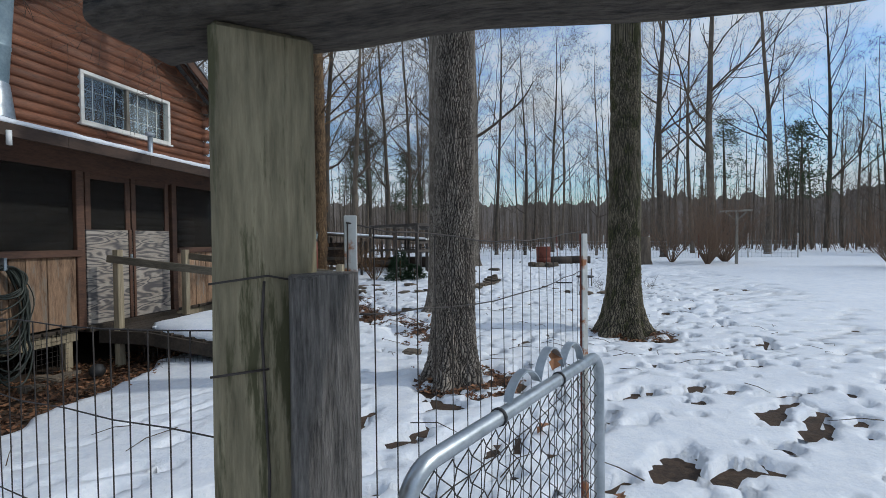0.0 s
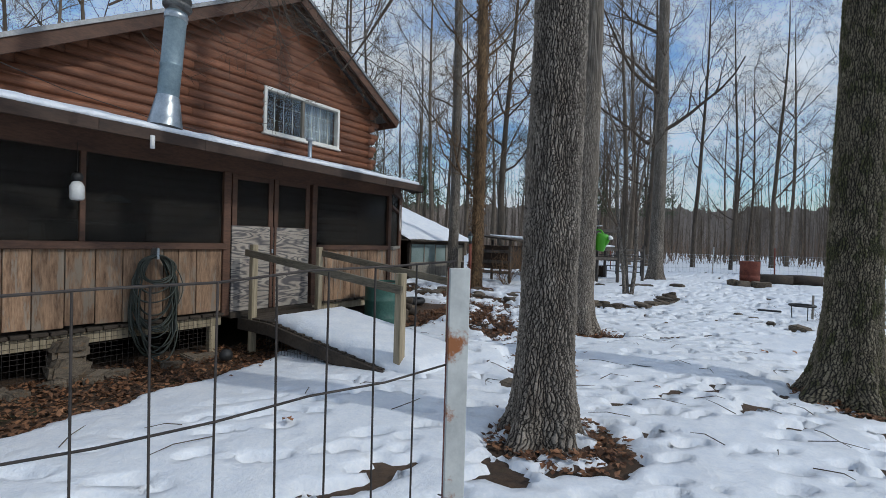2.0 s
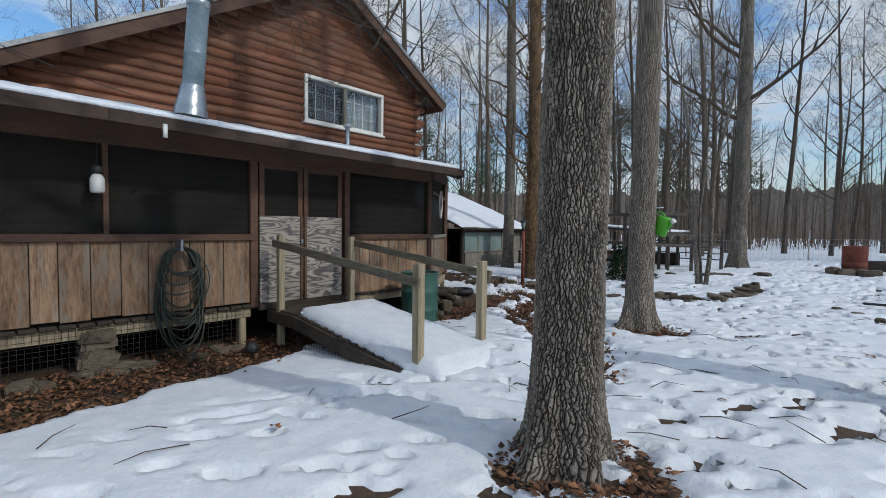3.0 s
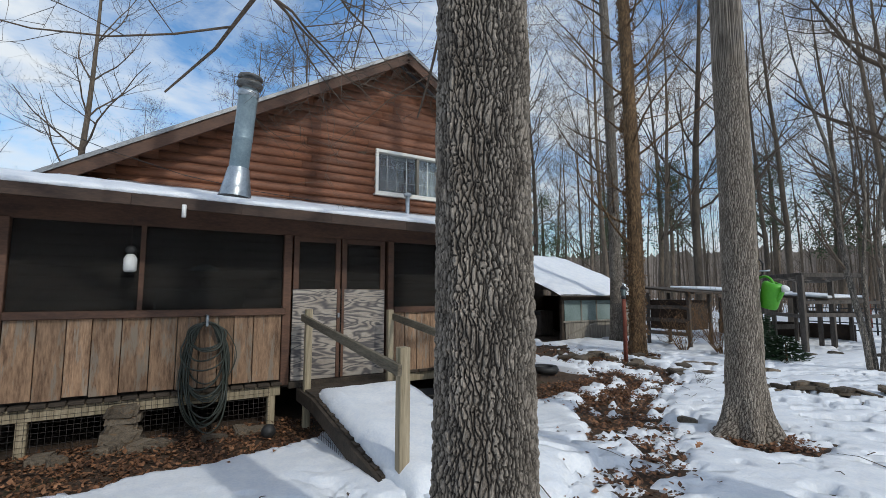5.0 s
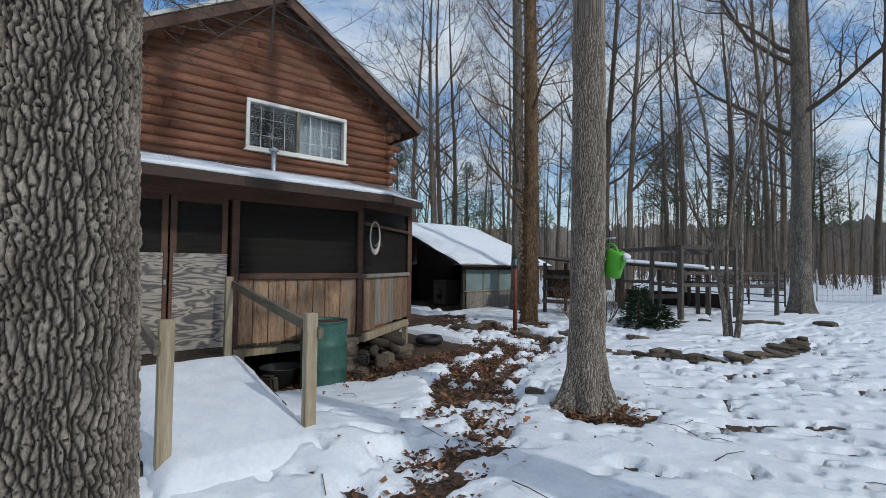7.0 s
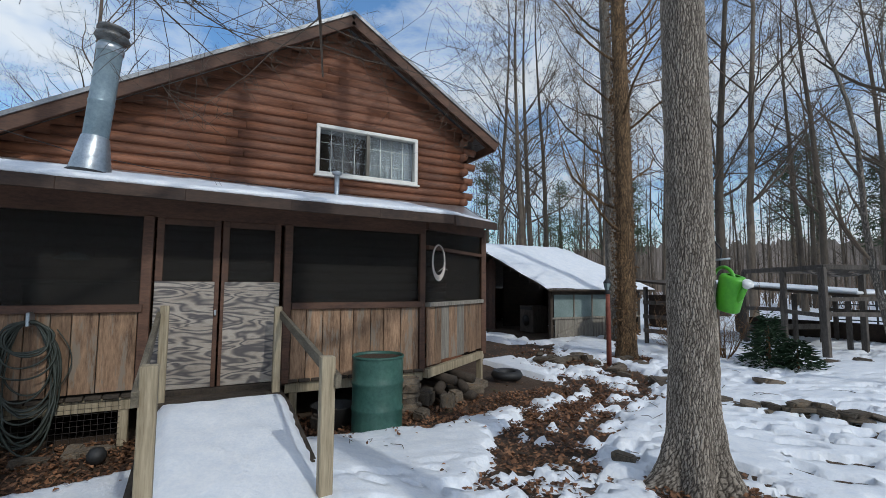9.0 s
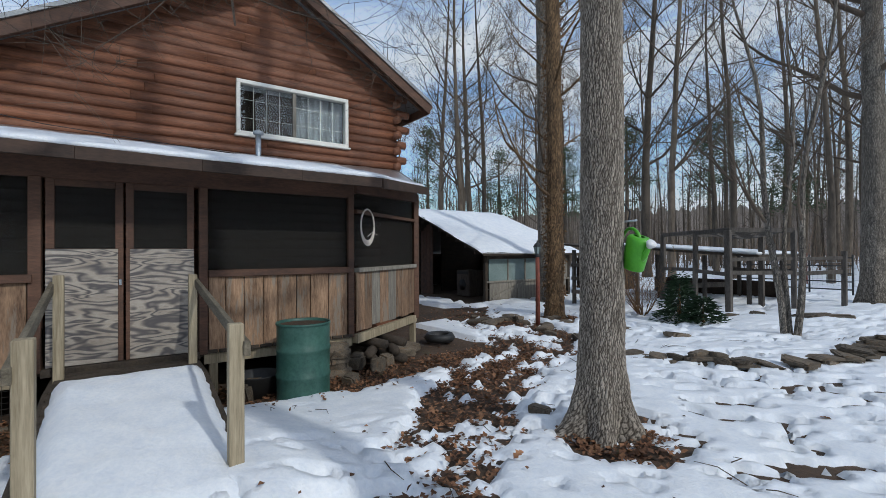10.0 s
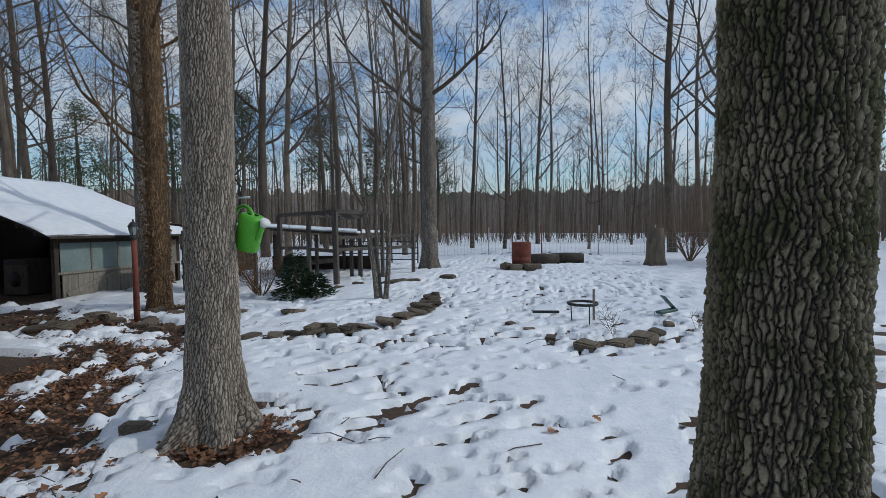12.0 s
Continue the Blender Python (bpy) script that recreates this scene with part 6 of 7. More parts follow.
def build_watering_can():
    can = thing("watering_can", "bright green plastic watering can hung on the grey tree", "watering can", at=(-1.25, 8.75, 1.49), turn=-20)
    can.scale = (0.86, 0.86, 0.86)
    prof = [(0.0, -0.01), (0.095, -0.01), (0.105, 0.0), (0.115, 0.12), (0.118, 0.24), (0.10, 0.262), (0.06, 0.27), (0.055, 0.265)]
    ob = lathe("body", prof, M_CAN, can, 28)
    ob.matrix_basis = pose(0, 0, 0, 0, 18, 0) @ Matrix.Diagonal((1.0, 0.82, 1.12, 1))
    tube("spout", [(0.09, 0.0, 0.06), (0.16, 0, 0.11), (0.215, 0, 0.19)], [0.034, 0.026, 0.02], M_CAN, can, 12)
    lathe("rose", [(0.0, 0.0), (0.022, 0.0), (0.045, 0.045), (0.04, 0.06), (0.0, 0.066)], M_WHITEPLASTIC, can, 18, "white sprinkler rose").matrix_basis = pose(0.21, 0, 0.185, 0, 48, 0)
    pts = [(-0.03 + 0.125 * math.cos(a), 0, 0.24 + 0.12 * math.sin(a)) for a in [radians(d) for d in range(-10, 175, 15)]]
    tube("handle", pts, 0.016, M_CAN, can, 9)
    hook = thing("tree_hook", "steel hook and dark strap on the tree trunk", "hook", at=(-1.29, 8.70, 1.83))
    tube("strap", [(0.015, 0.02, -0.02), (0.03, 0.03, 0.1), (-0.06, 0.0, 0.24)], 0.008, M_BLACK, hook, 5)
    tube("bolt", [(-0.05, -0.01, 0.02), (0.09, 0.03, 0.03)], 0.008, M_GALV, hook, 6)


build_watering_can()

# ---------------------------------------------------------------- yard things
ROCKS = [rock_mesh("rock", i, M_STONE, 0.55 + 0.1 * (i % 3)) for i in range(6)]


def stones(name, label, group, spots, rng):
    for x, y, z, sx, sy, sz in spots:
        ob = new(name, rng.choice(ROCKS))
        ob.matrix_basis = pose(x, y, z, rng.uniform(-8, 8), rng.uniform(-8, 8), rng.uniform(0, 360)) @ Matrix.Diagonal((sx, sy, sz, 1))
        tagged(ob, label, "stone", group)


def build_stones():
    rng = random.Random(21)
    spots = []
    line = [(-2.95, 11.25), (-2.55, 11.2), (-2.05, 11.35), (-1.6, 11.55), (-1.2, 11.95), (-0.95, 12.6), (-0.82, 13.3), (-0.95, 14.1)]
    for (x0, y0), (x1, y1) in zip(line[:-1], line[1:]):
        n = max(2, int(math.hypot(x1 - x0, y1 - y0) / 0.19))
        for i in range(n):
            t = i / n
            x, y = x0 + (x1 - x0) * t, y0 + (y1 - y0) * t
            for lay in range(rng.choice((1, 2, 2, 3))):
                s = rng.uniform(0.24, 0.4)
                spots.append((x + rng.uniform(-0.05, 0.05), y + rng.uniform(-0.05, 0.05), ground_z(x, y) + 0.05 + 0.05 * lay, s, s * rng.uniform(0.55, 0.85), rng.uniform(0.08, 0.12)))
    stones("border_stone", "flat brown fieldstone in the garden border wall", "border wall stones", spots, rng)
    spots = []
    for x, y, s in ((1.45, 11.15, 0.42), (1.85, 11.3, 0.38), (2.15, 11.55, 0.5), (2.4, 11.9, 0.26), (2.65, 12.3, 0.28), (1.05, 11.45, 0.2), (0.8, 11.8, 0.2), (0.55, 12.1, 0.22)):
        spots.append((x, y, ground_z(x, y) + 0.05, s * 0.8, s * 0.6, s * 0.42))
    stones("bed_stone", "brown stone edging the snowy flower bed", "flower bed stones", spots, rng)
    spots = []
    for i in range(26):
        x, y = rng.uniform(-7.6, -3.2), rng.uniform(11.7, 13.2)
        s = rng.uniform(0.2, 0.5)
        spots.append((x, y, ground_z(x, y) + 0.05, s, s * 0.7, 0.14))
    for x, y, s in ((-2.4, 16.4, 0.7), (-2.0, 16.5, 0.5), (-1.2, 17.1, 0.5), (-3.3, 16.4, 0.4), (-3.6, 15.9, 0.4)):
        spots.append((x, y, ground_z(x, y) + 0.06, s, s * 0.7, 0.22))
    stones("garden_stone", "flat stone showing through the thawing snow", "garden stones", spots, rng)
    spots = [(-2.35, 4.72, 0.1, 0.3, 0.22, 0.2), (-1.07, 5.34, 0.2, 0.26, 0.2, 0.16), (-2.03, 8.52, 0.2, 0.2, 0.14, 0.14), (-4.5, 7.78, 0.04, 0.24, 0.2, 0.22), (-4.8, 8.3, 0.08, 0.24, 0.2, 0.34), (-5.0, 8.55, 0.06, 0.2, 0.18, 0.42), (-5.35, 8.95, 0.12, 0.5, 0.34, 0.26), (-5.05, 8.1, 0.12, 0.3, 0.26, 0.3), (-4.62, 6.6, 0.08, 0.34, 0.26, 0.34), (-5.65, 9.3, 0.06, 0.36, 0.28, 0.24)]
    for i in range(18):
        y = rng.uniform(1.6, 4.5)
        spots.append((-4.75 + rng.uniform(-0.1, 0.12), y, ground_z(-4.7, y) + 0.02, rng.uniform(0.14, 0.36), rng.uniform(0.12, 0.2), rng.uniform(0.12, 0.22)))
    stones("foundation_stone", "tan fieldstone lying by the porch footing", "footing stones", spots, rng)
    for k, y in enumerate((3.12, 7.78)):
        pier = thing("stone_pier", "stacked flat stone pier under the porch", "pier", "stone piers", at=(-5.0, y, 0))
        for i in range(5):
            ob = new("stone", ROCKS[(i + k) % 6])
            ob.parent = pier
            ob.matrix_basis = pose(rng.uniform(-0.02, 0.02), rng.uniform(-0.03, 0.03), 0.03 + i * 0.085, 0, 0, rng.uniform(-10, 10)) @ Matrix.Diagonal((0.3, 0.4 - 0.02 * i, 0.22, 1))
    for x, y, s, t in ((-0.28, 7.02, 0.36, 20), (-1.25, 5.45, 0.26, 10)):
        bm = bmesh.new()
        n = 11
        top = [bm.verts.new((s * 0.5 * math.cos(2 * math.pi * i / n) * rng.uniform(0.8, 1.1), s * 0.36 * math.sin(2 * math.pi * i / n) * rng.uniform(0.8, 1.1), 0.035)) for i in range(n)]
        low = [bm.verts.new((v.co.x * 1.04, v.co.y * 1.04, -0.06)) for v in top]
        bm.faces.new(top)
        for i in range(n):
            bm.faces.new((low[i], low[(i + 1) % n], top[(i + 1) % n], top[i]))
        ob = part("stepping_stone", bm, M_COVER)
        ob.matrix_basis = pose(x, y, ground_z(x, y) - 0.005, 3, -2, t)
        tagged(ob, "dark wet stepping stone bare of snow", "stone", "stepping stones")


build_stones()


def build_yard_things():
    rng = random.Random(40)
    # fire barrel on stones with logs behind
    x, y = 0.62, 20.2
    b = thing("burn_barrel", "rusty red steel burn barrel on stones", "barrel", at=(x, y, ground_z(x, y) + 0.12))
    b.scale = (0.8, 0.8, 0.85)
    lathe("shell", [(0.0, 0), (0.36, 0), (0.37, 0.3), (0.355, 0.32), (0.37, 0.34), (0.37, 0.84), (0.38, 0.86), (0.36, 0.87), (0.35, 0.8), (0.0, 0.1)], M_RUST, b, 28)
    sp = [(x + 0.5 * math.cos(a), y - 0.25 + 0.35 * math.sin(a), ground_z(x, y) + 0.1, 0.4, 0.3, 0.35) for a in (0.2, 1.4, 2.6, 3.6, 4.4, 5.2)]
    stones("barrel_stone", "dark stone at the foot of the barrel", "barrel stones", sp, rng)
    for i in range(4):
        lg = thing("cut_log", "dark sawn log lying in the snow", "log", "cut logs", at=(1.35 + 0.75 * (i // 2) * 1.2, 22.2 + 0.3 * i, ground_z(2, 22) + 0.16 + 0.0 * i), turn=rng.uniform(-10, 10))
        tube("log_body", [(-0.55, 0, 0), (0, 0.02, 0.01), (0.55, 0, 0)], [0.2, 0.21, 0.2], M_DARKWOOD, lg, 12)
    # stump
    st = thing("tree_stump", "grey broken tree stump in snow", "stump", at=(4.9, 21.6, ground_z(4.9, 21.6)))
    v, f = [], []
    tube_data([(0, 0, -0.1), (0, 0, 0.25), (0.02, 0, 0.8), (0.04, 0, 1.25)], [0.42, 0.3, 0.26, 0.22], 14, v, f, 0.2)
    mesh_part("trunk", v, f, M_BARK_FAR, st)
    # iron ring on a post in the flower bed
    rg = thing("iron_ring", "black iron ring on a steel stake in the snow", "ring stand", at=(1.55, 12.45, ground_z(1.55, 12.45)))
    tube("ring", [(0.2 * math.cos(2 * math.pi * i / 28), 0.2 * math.sin(2 * math.pi * i / 28), 0.30) for i in range(29)], 0.02, M_BLACK, rg, 8)
    tube("stake", [(0.16, 0.04, -0.1), (0.16, 0.04, 0.5)], 0.018, M_GREYWOOD, rg, 8)
    tube("leg", [(-0.15, -0.10, -0.1), (-0.17, -0.105, 0.30)], 0.008, M_BLACK, rg, 6)
    tube("leg", [(0.07, -0.18, -0.1), (0.07, -0.187, 0.30)], 0.008, M_BLACK, rg, 6)
    bl = thing("edging_strip", "black plastic strip lying on the snow", "strip", at=(1.05, 12.75, ground_z(1.05, 12.75) + 0.1), turn=4)
    part("strip", box(bmesh.new(), (-0.2, -0.02, -0.02), (0.2, 0.02, 0.02), 0.01), M_BLACK, bl)
    gr = thing("green_trowel", "small green plastic scoop in the snow", "scoop", at=(2.85, 12.9, ground_z(2.85, 12.9) + 0.1), turn=20)
    bm = bmesh.new()
    beam(bm, (-0.2, 0, 0.0), (0.12, 0.05, 0.03), 0.12, 0.04, 0.01)
    beam(bm, (0.12, 0.05, 0.02), (-0.1, 0.05, 0.24), 0.1, 0.02, 0.006)
    part("blade", bm, M_DRUM, gr)
    # small rubber tub near the drum
    tub = thing("rubber_tub", "black rubber tub behind the green drum", "tub", at=(-4.72, 6.72, ground_z(-4.7, 6.7)))
    lathe("bowl", [(0.0, 0.0), (0.2, 0.0), (0.26, 0.24), (0.27, 0.25), (0.24, 0.24), (0.18, 0.03)], M_BLACK, tub, 20)
    blk = thing("black_ball", "small black rubber ball in the leaves", "ball", at=(-4.45, 4.5, ground_z(-4.45, 4.5) + 0.08))
    lathe("ball", [(0.0, -0.08), (0.05, -0.065), (0.078, -0.02), (0.078, 0.02), (0.05, 0.065), (0.0, 0.08)], M_BLACK, blk, 16)
    for i in range(6):
        lg = thing("firewood", "dark split firewood under the porch corner", "firewood", "firewood", at=(-5.1 - 0.08 * (i % 3), 8.35 + 0.2 * (i // 3) + 0.04 * i, 0.1 + 0.1 * (i % 3)), turn=rng.uniform(-40, 40))
        tube("log_body", [(-0.26, 0, 0), (0, 0.01, 0.01), (0.26, 0, 0)], [0.07, 0.075, 0.065], M_DARKWOOD, lg, 8)
    tyre = thing("old_tyre", "black rubber hoop lying by the porch corner", "tyre", at=(-5.95, 10.1, ground_z(-5.9, 10.1) + 0.1))
    lathe("tread", [(0.16, -0.06), (0.24, -0.07), (0.28, 0), (0.24, 0.07), (0.16, 0.06), (0.16, -0.06)], M_BLACK, tyre, 24)
    # far posts and net fence
    for x, y, h, lab in ((8.5, 21.5, 2.3, "grey wooden line pole with crossarm"),):
        p = thing("line_pole", lab, "pole", at=(x, y, ground_z(x, y)))
        part("pole", beam(bmesh.new(), (0, 0, -0.2), (0.02, 0, h), 0.1, 0.1, 0.01), M_GREYWOOD, p)
        part("crossarm", beam(bmesh.new(), (-0.6, 0, h - 0.05), (0.6, 0, h - 0.02), 0.06, 0.08, 0.006), M_GREYWOOD, p)
        for s in (-1, 1):
            part("strut", beam(bmesh.new(), (0, 0, h - 0.45), (0.4 * s, 0, h - 0.08), 0.04, 0.05, 0.004), M_GREYWOOD, p)
    v, f = [], []
    for i in range(40):
        x = -6 + i * 0.5
        y = 27.5 + 0.03 * (x - 4) ** 2 * 0.2
        z = ground_z(x, y)
        for k in range(5):
            tube_data([(x, y, z + 0.1 + 0.22 * k), (x + 0.5, y, z + 0.1 + 0.22 * k)], [0.004] * 2, 3, v, f, cap=False)
        for k in range(3):
            tube_data([(x + 0.17 * k, y, z), (x + 0.17 * k, y, z + 1.0)], [0.004] * 2, 3, v, f, cap=False)
    fe = thing("field_fence", "distant low wire fence across the snow", "fence")
    mesh_part("netting", v, f, M_GALV, fe)
    for i in range(9):
        x = -6 + i * 2.5
        y = 27.5 + 0.03 * (x - 4) ** 2 * 0.2
        tube("stake", [(x, y, ground_z(x, y) - 0.2), (x + rng.uniform(-0.08, 0.08), y, ground_z(x, y) + 1.35)], 0.03, M_STEELPOST if i % 3 else M_RUST, fe, 6)
    gt = thing("tube_gate", "dark tube farm gate beyond the coop", "gate", at=(-5.2, 24.0, ground_z(-5.2, 24)))
    for z in (0.2, 0.45, 0.7, 0.95, 1.2):
        tube("bar", [(-1.6, 0, z), (1.6, 0, z)], 0.022, M_BLACK, gt, 6)
    for x in (-1.6, -0.5, 0.5, 1.6):
        tube("upright", [(x, 0, -0.1), (x, 0, 1.3)], 0.03, M_BLACK, gt, 6)


build_yard_things()


def build_small_plants():
    rng = random.Random(50)
    # multi-stem sapling
    x, y = -1.95, 13.9
    sp = thing("young_tree", "slender multi-stemmed young tree in the stone bed", "tree", at=(x, y, ground_z(x, y)))
    v, f, tw = [], [], ([], [])
    tv, tf = [], []
    for k, (a, ln, r) in enumerate(((0.4, 0.12, 0.055), (2.9, 0.14, 0.06), (1.8, 0.2, 0.04))):
        pts, rad = [], []
        for i in range(13):
            t = i / 12
            h = 7.5 * t
            pts.append(Vector((0.09 * math.cos(a) + ln * h * math.cos(a) * (0.35 + 0.65 * t), 0.09 * math.sin(a) + ln * h * math.sin(a) * (0.35 + 0.65 * t), h - 0.1)) + Vector((0.05 * math.sin(h * 1.7 + k), 0.05 * math.cos(h * 1.3 + k), 0)))
            rad.append(r * (1 - 0.85 * t))
        tube_data(pts, rad, 8, tv, tf, cap=False)
        for j in range(9):
            i = rng.randint(3, 11)
            b = rng.uniform(0, 6.28)
            limb(pts[i], (math.cos(b), math.sin(b), 1.2), rng.uniform(1.0, 2.0), rad[i] * 0.55, v, f, tw, rng, 1, 0.2, 0.08, 5, 0.8, 5)
    mesh_part("stem", tv, tf, M_BARK_C, sp)
    mesh_part("crown", v + tw[0], f + [tuple(i + len(v) for i in face) for face in tw[1]], M_TWIG, sp)

    # spruce-like evergreen shrub: layered sprays of needles
    for x, y, h, r in ((-4.0, 14.6, 1.0, 0.5), (-3.5, 14.5, 0.55, 0.45), (-4.35, 15.2, 0.8, 0.4)):
        sh = thing("evergreen_shrub", "dense dark green evergreen shrub in the garden", "shrub", "evergreen shrubs", at=(x, y, ground_z(x, y)))
        v, f = [], []
        for i in range(900):
            t = rng.random() ** 1.3
            a = rng.uniform(0, 6.28)
            rr = r * (1 - t * 0.85) * rng.uniform(0.25, 1.05)
            p = Vector((rr * math.cos(a), rr * math.sin(a), h * t * rng.uniform(0.9, 1.05)))
            d = Vector((math.cos(a), math.sin(a), rng.uniform(-0.35, 0.4))).normalized()
            sd = d.cross(Vector((0, 0, 1))).normalized() * rng.uniform(0.015, 0.03)
            ln = rng.uniform(0.08, 0.17)
            b = len(v)
            v += [p - sd * 0.4, p + d * ln * 0.5 - sd, p + d * ln, p + d * ln * 0.5 + sd, p + d * ln * 0.5 + Vector((0, 0, -0.02))]
            f += [(b, b + 1, b + 4), (b + 1, b + 2, b + 4), (b + 2, b + 3, b + 4), (b + 3, b, b + 4)]
        mesh_part("foliage", v, f, M_NEEDLE, sh, smooth=False)
        tube("stem", [(0, 0, -0.1), (0, 0, h * 0.8)], [0.04, 0.01], M_BARK_D, sh, 6)
    # brown dry shrubs by the coop and bushes at the field's edge
    for x, y, h, n, m in ((-5.0, 14.9, 1.3, 26, M_IVY), (-5.7, 14.5, 1.0, 20, M_IVY), (7.4, 21.5, 3.0, 46, M_BRUSH), (8.8, 23.5, 3.2, 46, M_BRUSH), (6.4, 23.0, 2.4, 30, M_BRUSH), (12.5, 19.0, 2.6, 40, M_BRUSH), (3.0, 12.2, 0.3, 6, M_TWIG), (1.9, 11.9, 0.35, 7, M_TWIG), (-3.2, 10.9, 0.3, 6, M_TWIG)):
        bs = thing("leafless_bush", "leafless brown twiggy bush in snow", "bush", "leafless bushes", at=(x, y, ground_z(x, y)))
        v, f, tw = [], [], ([], [])
        for k in range(n):
            a = rng.uniform(0, 6.28)
            limb((0.04 * math.cos(a), 0.04 * math.sin(a), 0), (0.6 * math.cos(a), 0.6 * math.sin(a), 1.0), h * rng.uniform(0.6, 1.1), 0.006 * h + 0.002, v, f, tw, rng, 2 if h < 1 else 1, 0.2, 0.02, 4, 0.7, 4)
        mesh_part("crown", v + tw[0], f + [tuple(i + len(v) for i in face) for face in tw[1]], m, bs)

    # dry vine leaves on the brown tree
    tx, ty, tr = TRUNKS[3]
    v, f = [], []
    for i in range(3600):
        z = rng.uniform(0.2, 9.5)
        a = rng.uniform(0, 6.28)
        rr = tr * (1 - 0.3 * z / 19) * 1.02 + rng.uniform(0.0, 0.045) * (1.6 if noise.noise((math.cos(a) * 2, math.sin(a) * 2, z)) > 0.1 else 0.5)
        p = Vector((tx + rr * math.cos(a), ty + rr * math.sin(a), ground_z(tx, ty) + z))
        d = Vector((rng.uniform(-1, 1), rng.uniform(-1, 1), rng.uniform(-1.2, 0.2))).normalized() * rng.uniform(0.03, 0.075)
        s = d.orthogonal().normalized() * rng.uniform(0.012, 0.03)
        b = len(v)
        v += [p, p + d * 0.5 + s, p + d, p + d * 0.5 - s]
        f.append((b, b + 1, b + 2, b + 3))
    ob = mesh_part("dry_vine", v, f, M_IVY, smooth=False)
    tagged(ob, "dry brown vine leaves clinging to the trunk", "vine", kind="stuff")

    # pines at the back of the wood
    def pine(seed, h):
        r = random.Random(seed)
        tr = thing("pine_tree", "far dull green pine above the bare wood", "tree", "far pines")
        v, f = [], []
        tube_data([(0, 0, -0.2), (0.1, 0, h * 0.5), (0, 0.1, h)], [0.22, 0.15, 0.03], 6, v, f, cap=False)
        mesh_part("trunk", v, f, M_BARK_FAR, tr)
        v, f = [], []
        for w in range(60):
            t = r.uniform(0.42, 1.0)
            a = r.uniform(0, 6.28)
            ln = (1.12 - t) * h * 0.34 * r.uniform(0.6, 1.1)
            c = Vector((ln * math.cos(a), ln * math.sin(a), h * t + ln * 0.1))
            for k in range(46):
                q = c + Vector((r.gauss(0, 0.42), r.gauss(0, 0.42), r.gauss(0, 0.22))) - Vector((math.cos(a), math.sin(a), 0)) * ln * r.random() * 0.6
                d = Vector((r.uniform(-1, 1), r.uniform(-1, 1), r.uniform(-0.4, 0.8))).normalized() * 0.26
                s = d.orthogonal().normalized() * 0.05
                b = len(v)
                v += [q - s, q + s, q + d]
                f.append((b, b + 1, b + 2))
        mesh_part("crown", v, f, M_PINE, tr, smooth=False)
        return tr

    a, b = pine(3, 12.5), pine(4, 10.5)
    spots = [(-22, 40), (-26, 37), (-16, 44), (-30, 33), (-34, 28), (-13, 47), (-19, 48), (22, 44), (26, 38), (31, 33), (18, 49), (-8, 52), (35, 24), (-38, 22)]
    for i, (x, y) in enumerate(spots):
        m = pose(x, y, ground_z(x, y), 0, 0, 40 * i)
        if i < 2:
            (a, b)[i].matrix_basis = m
        else:
            copy_thing((a, b)[i % 2], m)


build_small_plants()


def build_wood_edge():
    """The closed brown-grey depth of the wood beyond what can be told apart."""
    rng = random.Random(61)
    v, f = [], []
    n = 1500
    for i in range(n + 1):
        a = 2 * math.pi * i / n
        for d, lift in ((112, 0),):
            x, y = -1 + d * math.cos(a), 9 + d * math.sin(a)
            z = ground_z(x, y)
            h = 10.5 + 2.0 * noise.noise((a * 9, 0, 2)) + 1.2 * noise.noise((a * 60, 0, 5)) + rng.uniform(-0.7, 0.7)
            v += [(x, y, z - 1.5), (x, y, z + h)]
    for i in range(n):
        f.append((2 * i, 2 * i + 2, 2 * i + 3, 2 * i + 1))
    ob = mesh_part("backdrop", v, f, M_DEPTH, smooth=False)
    tagged(ob, "hazy brown-grey depth of the bare wood", "woods", kind="structure")


M_DEPTH = material("wood_depth", (0.11, 0.09, 0.075), (0.30, 0.25, 0.215), 1.0, 0.5, (1, 1, 0.12), 0.0, 1.6)
build_wood_edge()


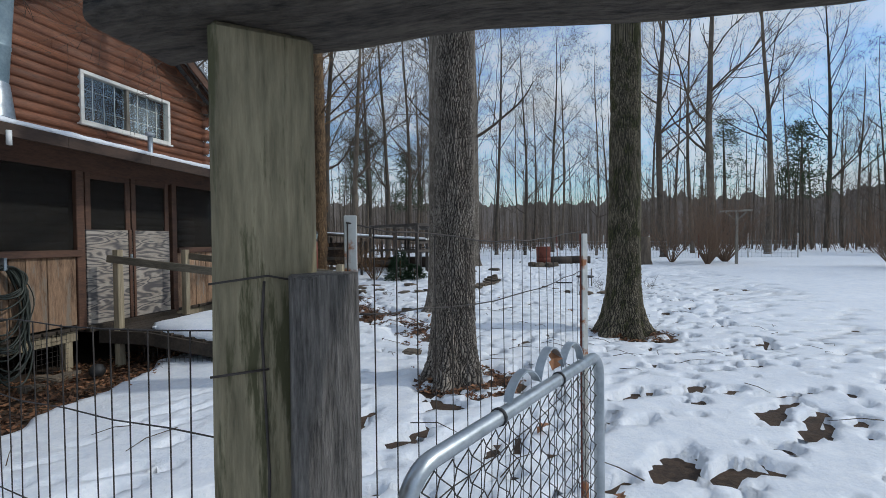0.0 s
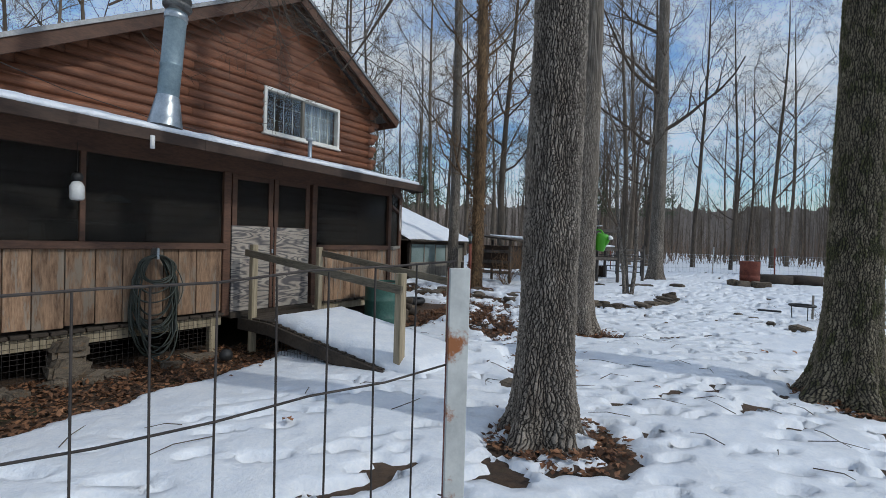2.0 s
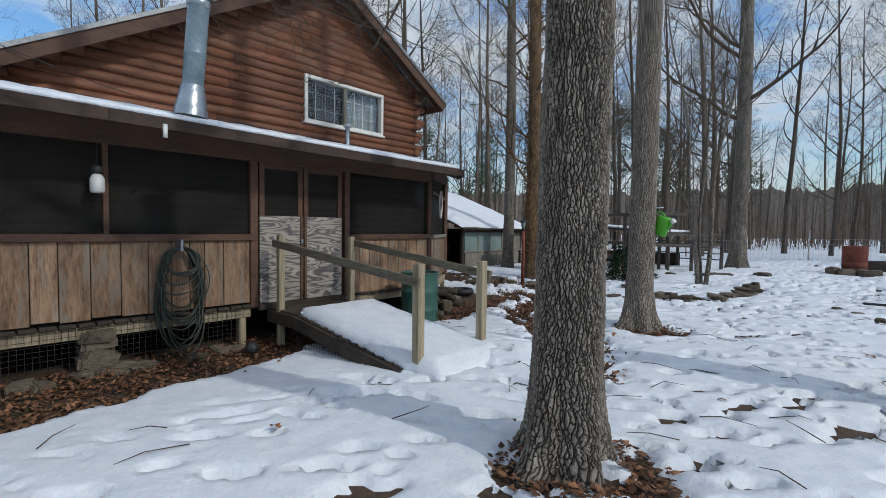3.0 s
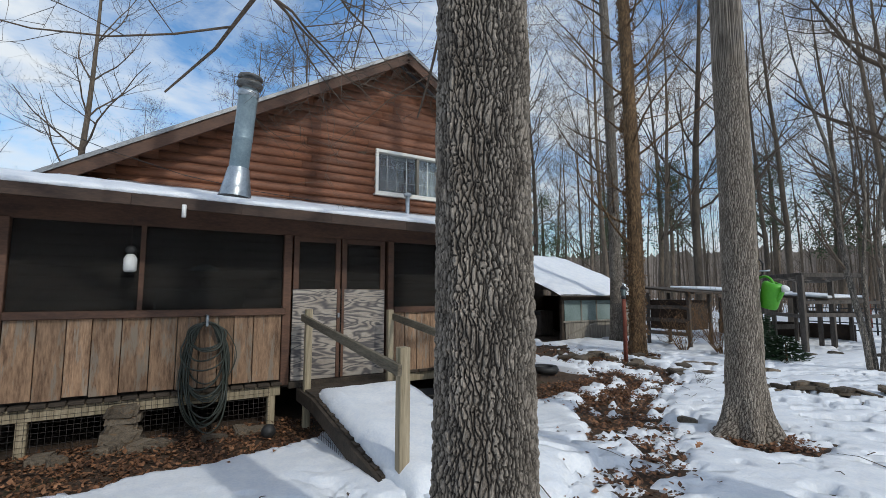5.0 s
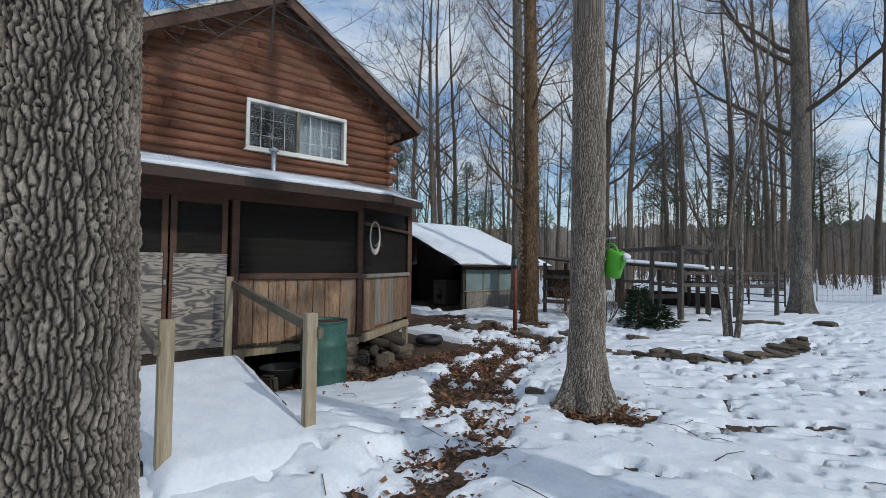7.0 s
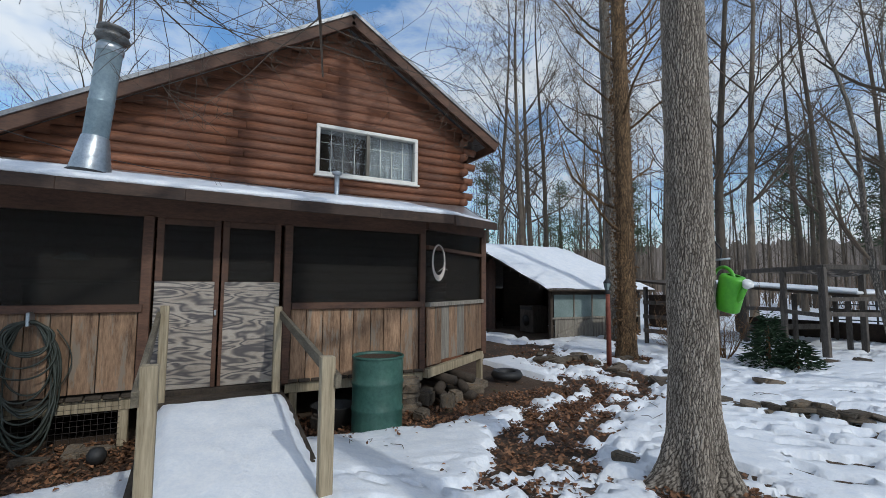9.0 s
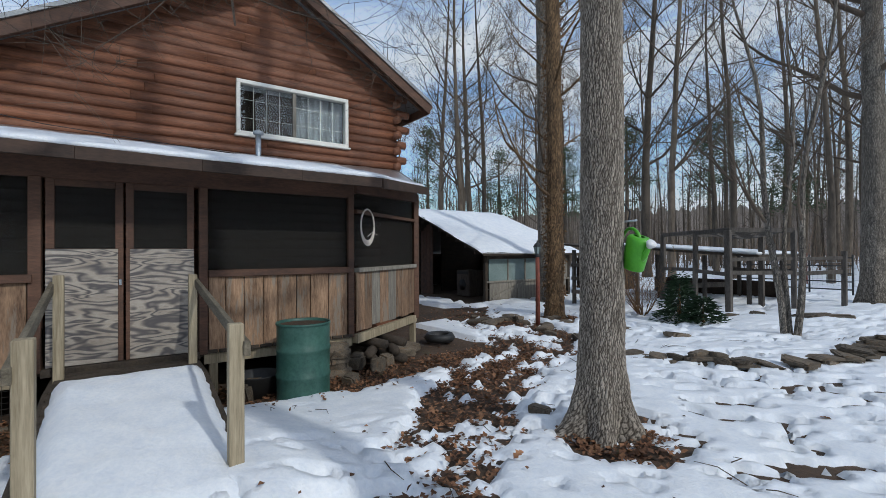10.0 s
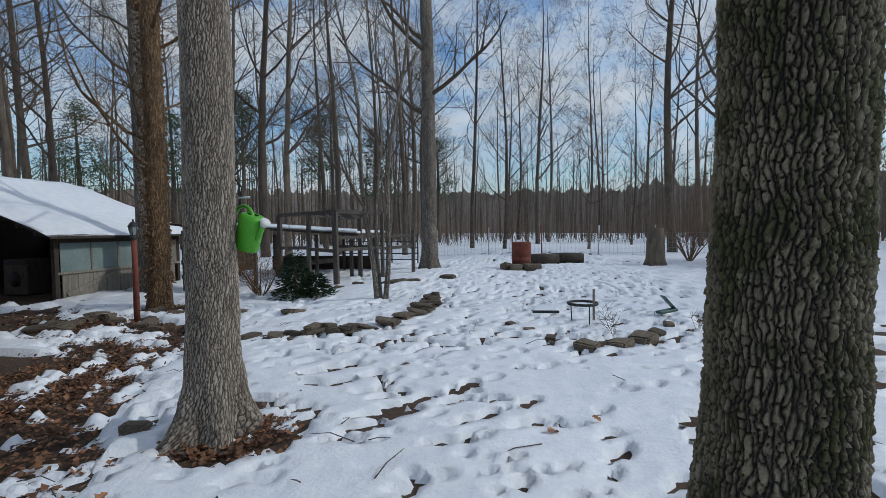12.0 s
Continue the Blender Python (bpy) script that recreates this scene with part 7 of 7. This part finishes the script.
def build_litter():
    """Dead leaves over the thawed soil, twigs on the snow."""
    rng = random.Random(33)
    v, f = [], []
    kinds = []
    count = 0
    tries = 0
    while count < 19000 and tries < 110000:
        tries += 1
        zone = rng.random()
        if zone < 0.5:
            x, y = rng.uniform(-5.1, -3.4), rng.uniform(1.2, 10.3)
        elif zone < 0.85:
            k = rng.randrange(0, len(PATHWAY) - 1)
            t = rng.random()
            x = PATHWAY[k][0] + (PATHWAY[k + 1][0] - PATHWAY[k][0]) * t + rng.gauss(0, 0.5)
            y = PATHWAY[k][1] + (PATHWAY[k + 1][1] - PATHWAY[k][1]) * t + rng.gauss(0, 0.5)
        else:
            tx, ty, r = rng.choice(TRUNKS[:4])
            a, d = rng.uniform(0, 6.28), r * 1.3 + abs(rng.gauss(0, 0.18))
            x, y = tx + d * math.cos(a) + 0.1, ty + d * math.sin(a)
        b = bare_ground(x, y)
        if b < 0.5 and rng.random() < 0.97:
            continue
        z = max(soil_z(x, y), snow_z(x, y)) + rng.uniform(0.0, 0.02)
        s = rng.uniform(0.025, 0.065)
        d = Vector((rng.uniform(-1, 1), rng.uniform(-1, 1), rng.uniform(-0.25, 0.45))).normalized() * s
        w = d.cross(Vector((rng.uniform(-0.3, 0.3), rng.uniform(-0.3, 0.3), 1))).normalized() * s * rng.uniform(0.28, 0.45)
        p = Vector((x, y, z + 0.008))
        c = Vector((0, 0, s * rng.uniform(-0.2, 0.3)))
        i = len(v)
        v += [p, p + d * 0.4 + w + c, p + d, p + d * 0.45 - w + c * 0.6]
        f += [(i, i + 1, i + 2), (i, i + 2, i + 3)]
        count += 1
    ob = mesh_part("leaf_litter", v, f, M_LEAF2, smooth=False)
    tagged(ob, "red-brown dead leaves scattered over thawed ground", "leaves", kind="stuff")
    v, f = [], []
    for i in range(150):
        x, y = rng.uniform(-4.0, 4.0), rng.uniform(2.2, 14.0)
        z = max(soil_z(x, y), snow_z(x, y)) + 0.012
        a = rng.uniform(0, 6.28)
        ln = rng.uniform(0.05, 0.4)
        d = Vector((math.cos(a), math.sin(a), 0)) * ln
        p = Vector((x, y, z))
        tube_data([p, p + d * 0.5 + Vector((rng.uniform(-0.05, 0.05), rng.uniform(-0.05, 0.05), 0.02)), p + d], [0.004, 0.0035, 0.002], 4, v, f)
    tagged(mesh_part("fallen_twigs", v, f, M_TWIG), "thin dark fallen twigs on the snow", "twigs", kind="stuff")
    for x, y in ((0.35, 3.3), (-0.9, 5.8), (-0.5, 10.2), (0.9, 8.9), (0.2, 9.4), (0.75, 2.6), (-2.0, 3.5), (-1.4, 7.6), (0.1, 6.2), (1.3, 9.2), (0.65, 1.9), (0.35, 1.6), (0.8, 1.3)):
        leaf_at((x, y, max(soil_z(x, y), snow_z(x, y)) + 0.012), rng.uniform(0.07, 0.12), "fallen_leaf", (rng.uniform(-25, 25), rng.uniform(-25, 25), rng.uniform(0, 360)))


M_LEAF2 = M_LEAF.copy()
M_LEAF2.name = "litter_leaf"
geo = M_LEAF2.node_tree.nodes.new("ShaderNodeNewGeometry")
isl = M_LEAF2.node_tree.nodes.new("ShaderNodeHueSaturation")
rngm = M_LEAF2.node_tree.nodes.new("ShaderNodeMapRange")
rngm.inputs[3].default_value, rngm.inputs[4].default_value = 0.13, 0.85
M_LEAF2.node_tree.links.new(geo.outputs["Random Per Island"], rngm.inputs[0])
M_LEAF2.node_tree.links.new(rngm.outputs[0], isl.inputs["Value"])
leaf_b = M_LEAF2.node_tree.nodes["Principled BSDF"]
M_LEAF2.node_tree.links.new(leaf_b.inputs["Base Color"].links[0].from_socket, isl.inputs["Color"])
M_LEAF2.node_tree.links.new(isl.outputs["Color"], leaf_b.inputs["Base Color"])
build_litter()


def build_gable_vine():
    """Thin bare vine stems that hang under the barge boards."""
    rng = random.Random(71)
    vine = thing("bare_vine", "thin leafless vine hanging under the gable boards", "vine")
    for k in range(26):
        y = rng.choice((rng.uniform(6.2, 10.3), rng.uniform(4.0, 10.3)))
        v, f, tw = [], [], ([], [])
        limb((-7.2 + rng.uniform(-0.2, 0.1), y, roof_z(y) - 0.2), (rng.uniform(-0.1, 0.3), rng.uniform(-1, 1), -0.8), rng.uniform(0.35, 1.1), 0.008, v, f, tw, rng, 1, 0.45, -0.05, 4, 0.9, 4)
        mesh_part("stem", v + tw[0], f + [tuple(i + len(v) for i in face) for face in tw[1]], M_TWIG, vine)
    cable = thing("thin_cable", "thin cable strung along the gable to the porch roof", "cable")
    tube("cable", [(-7.3, 1.6, 4.1), (-7.1, 2.6, 3.72), (-7.0, 3.6, 3.45), (-6.9, 4.6, 3.3), (-6.8, 6.0, 3.2), (-6.7, 7.0, 3.14)], 0.006, M_BLACK, cable, 5)


build_gable_vine()
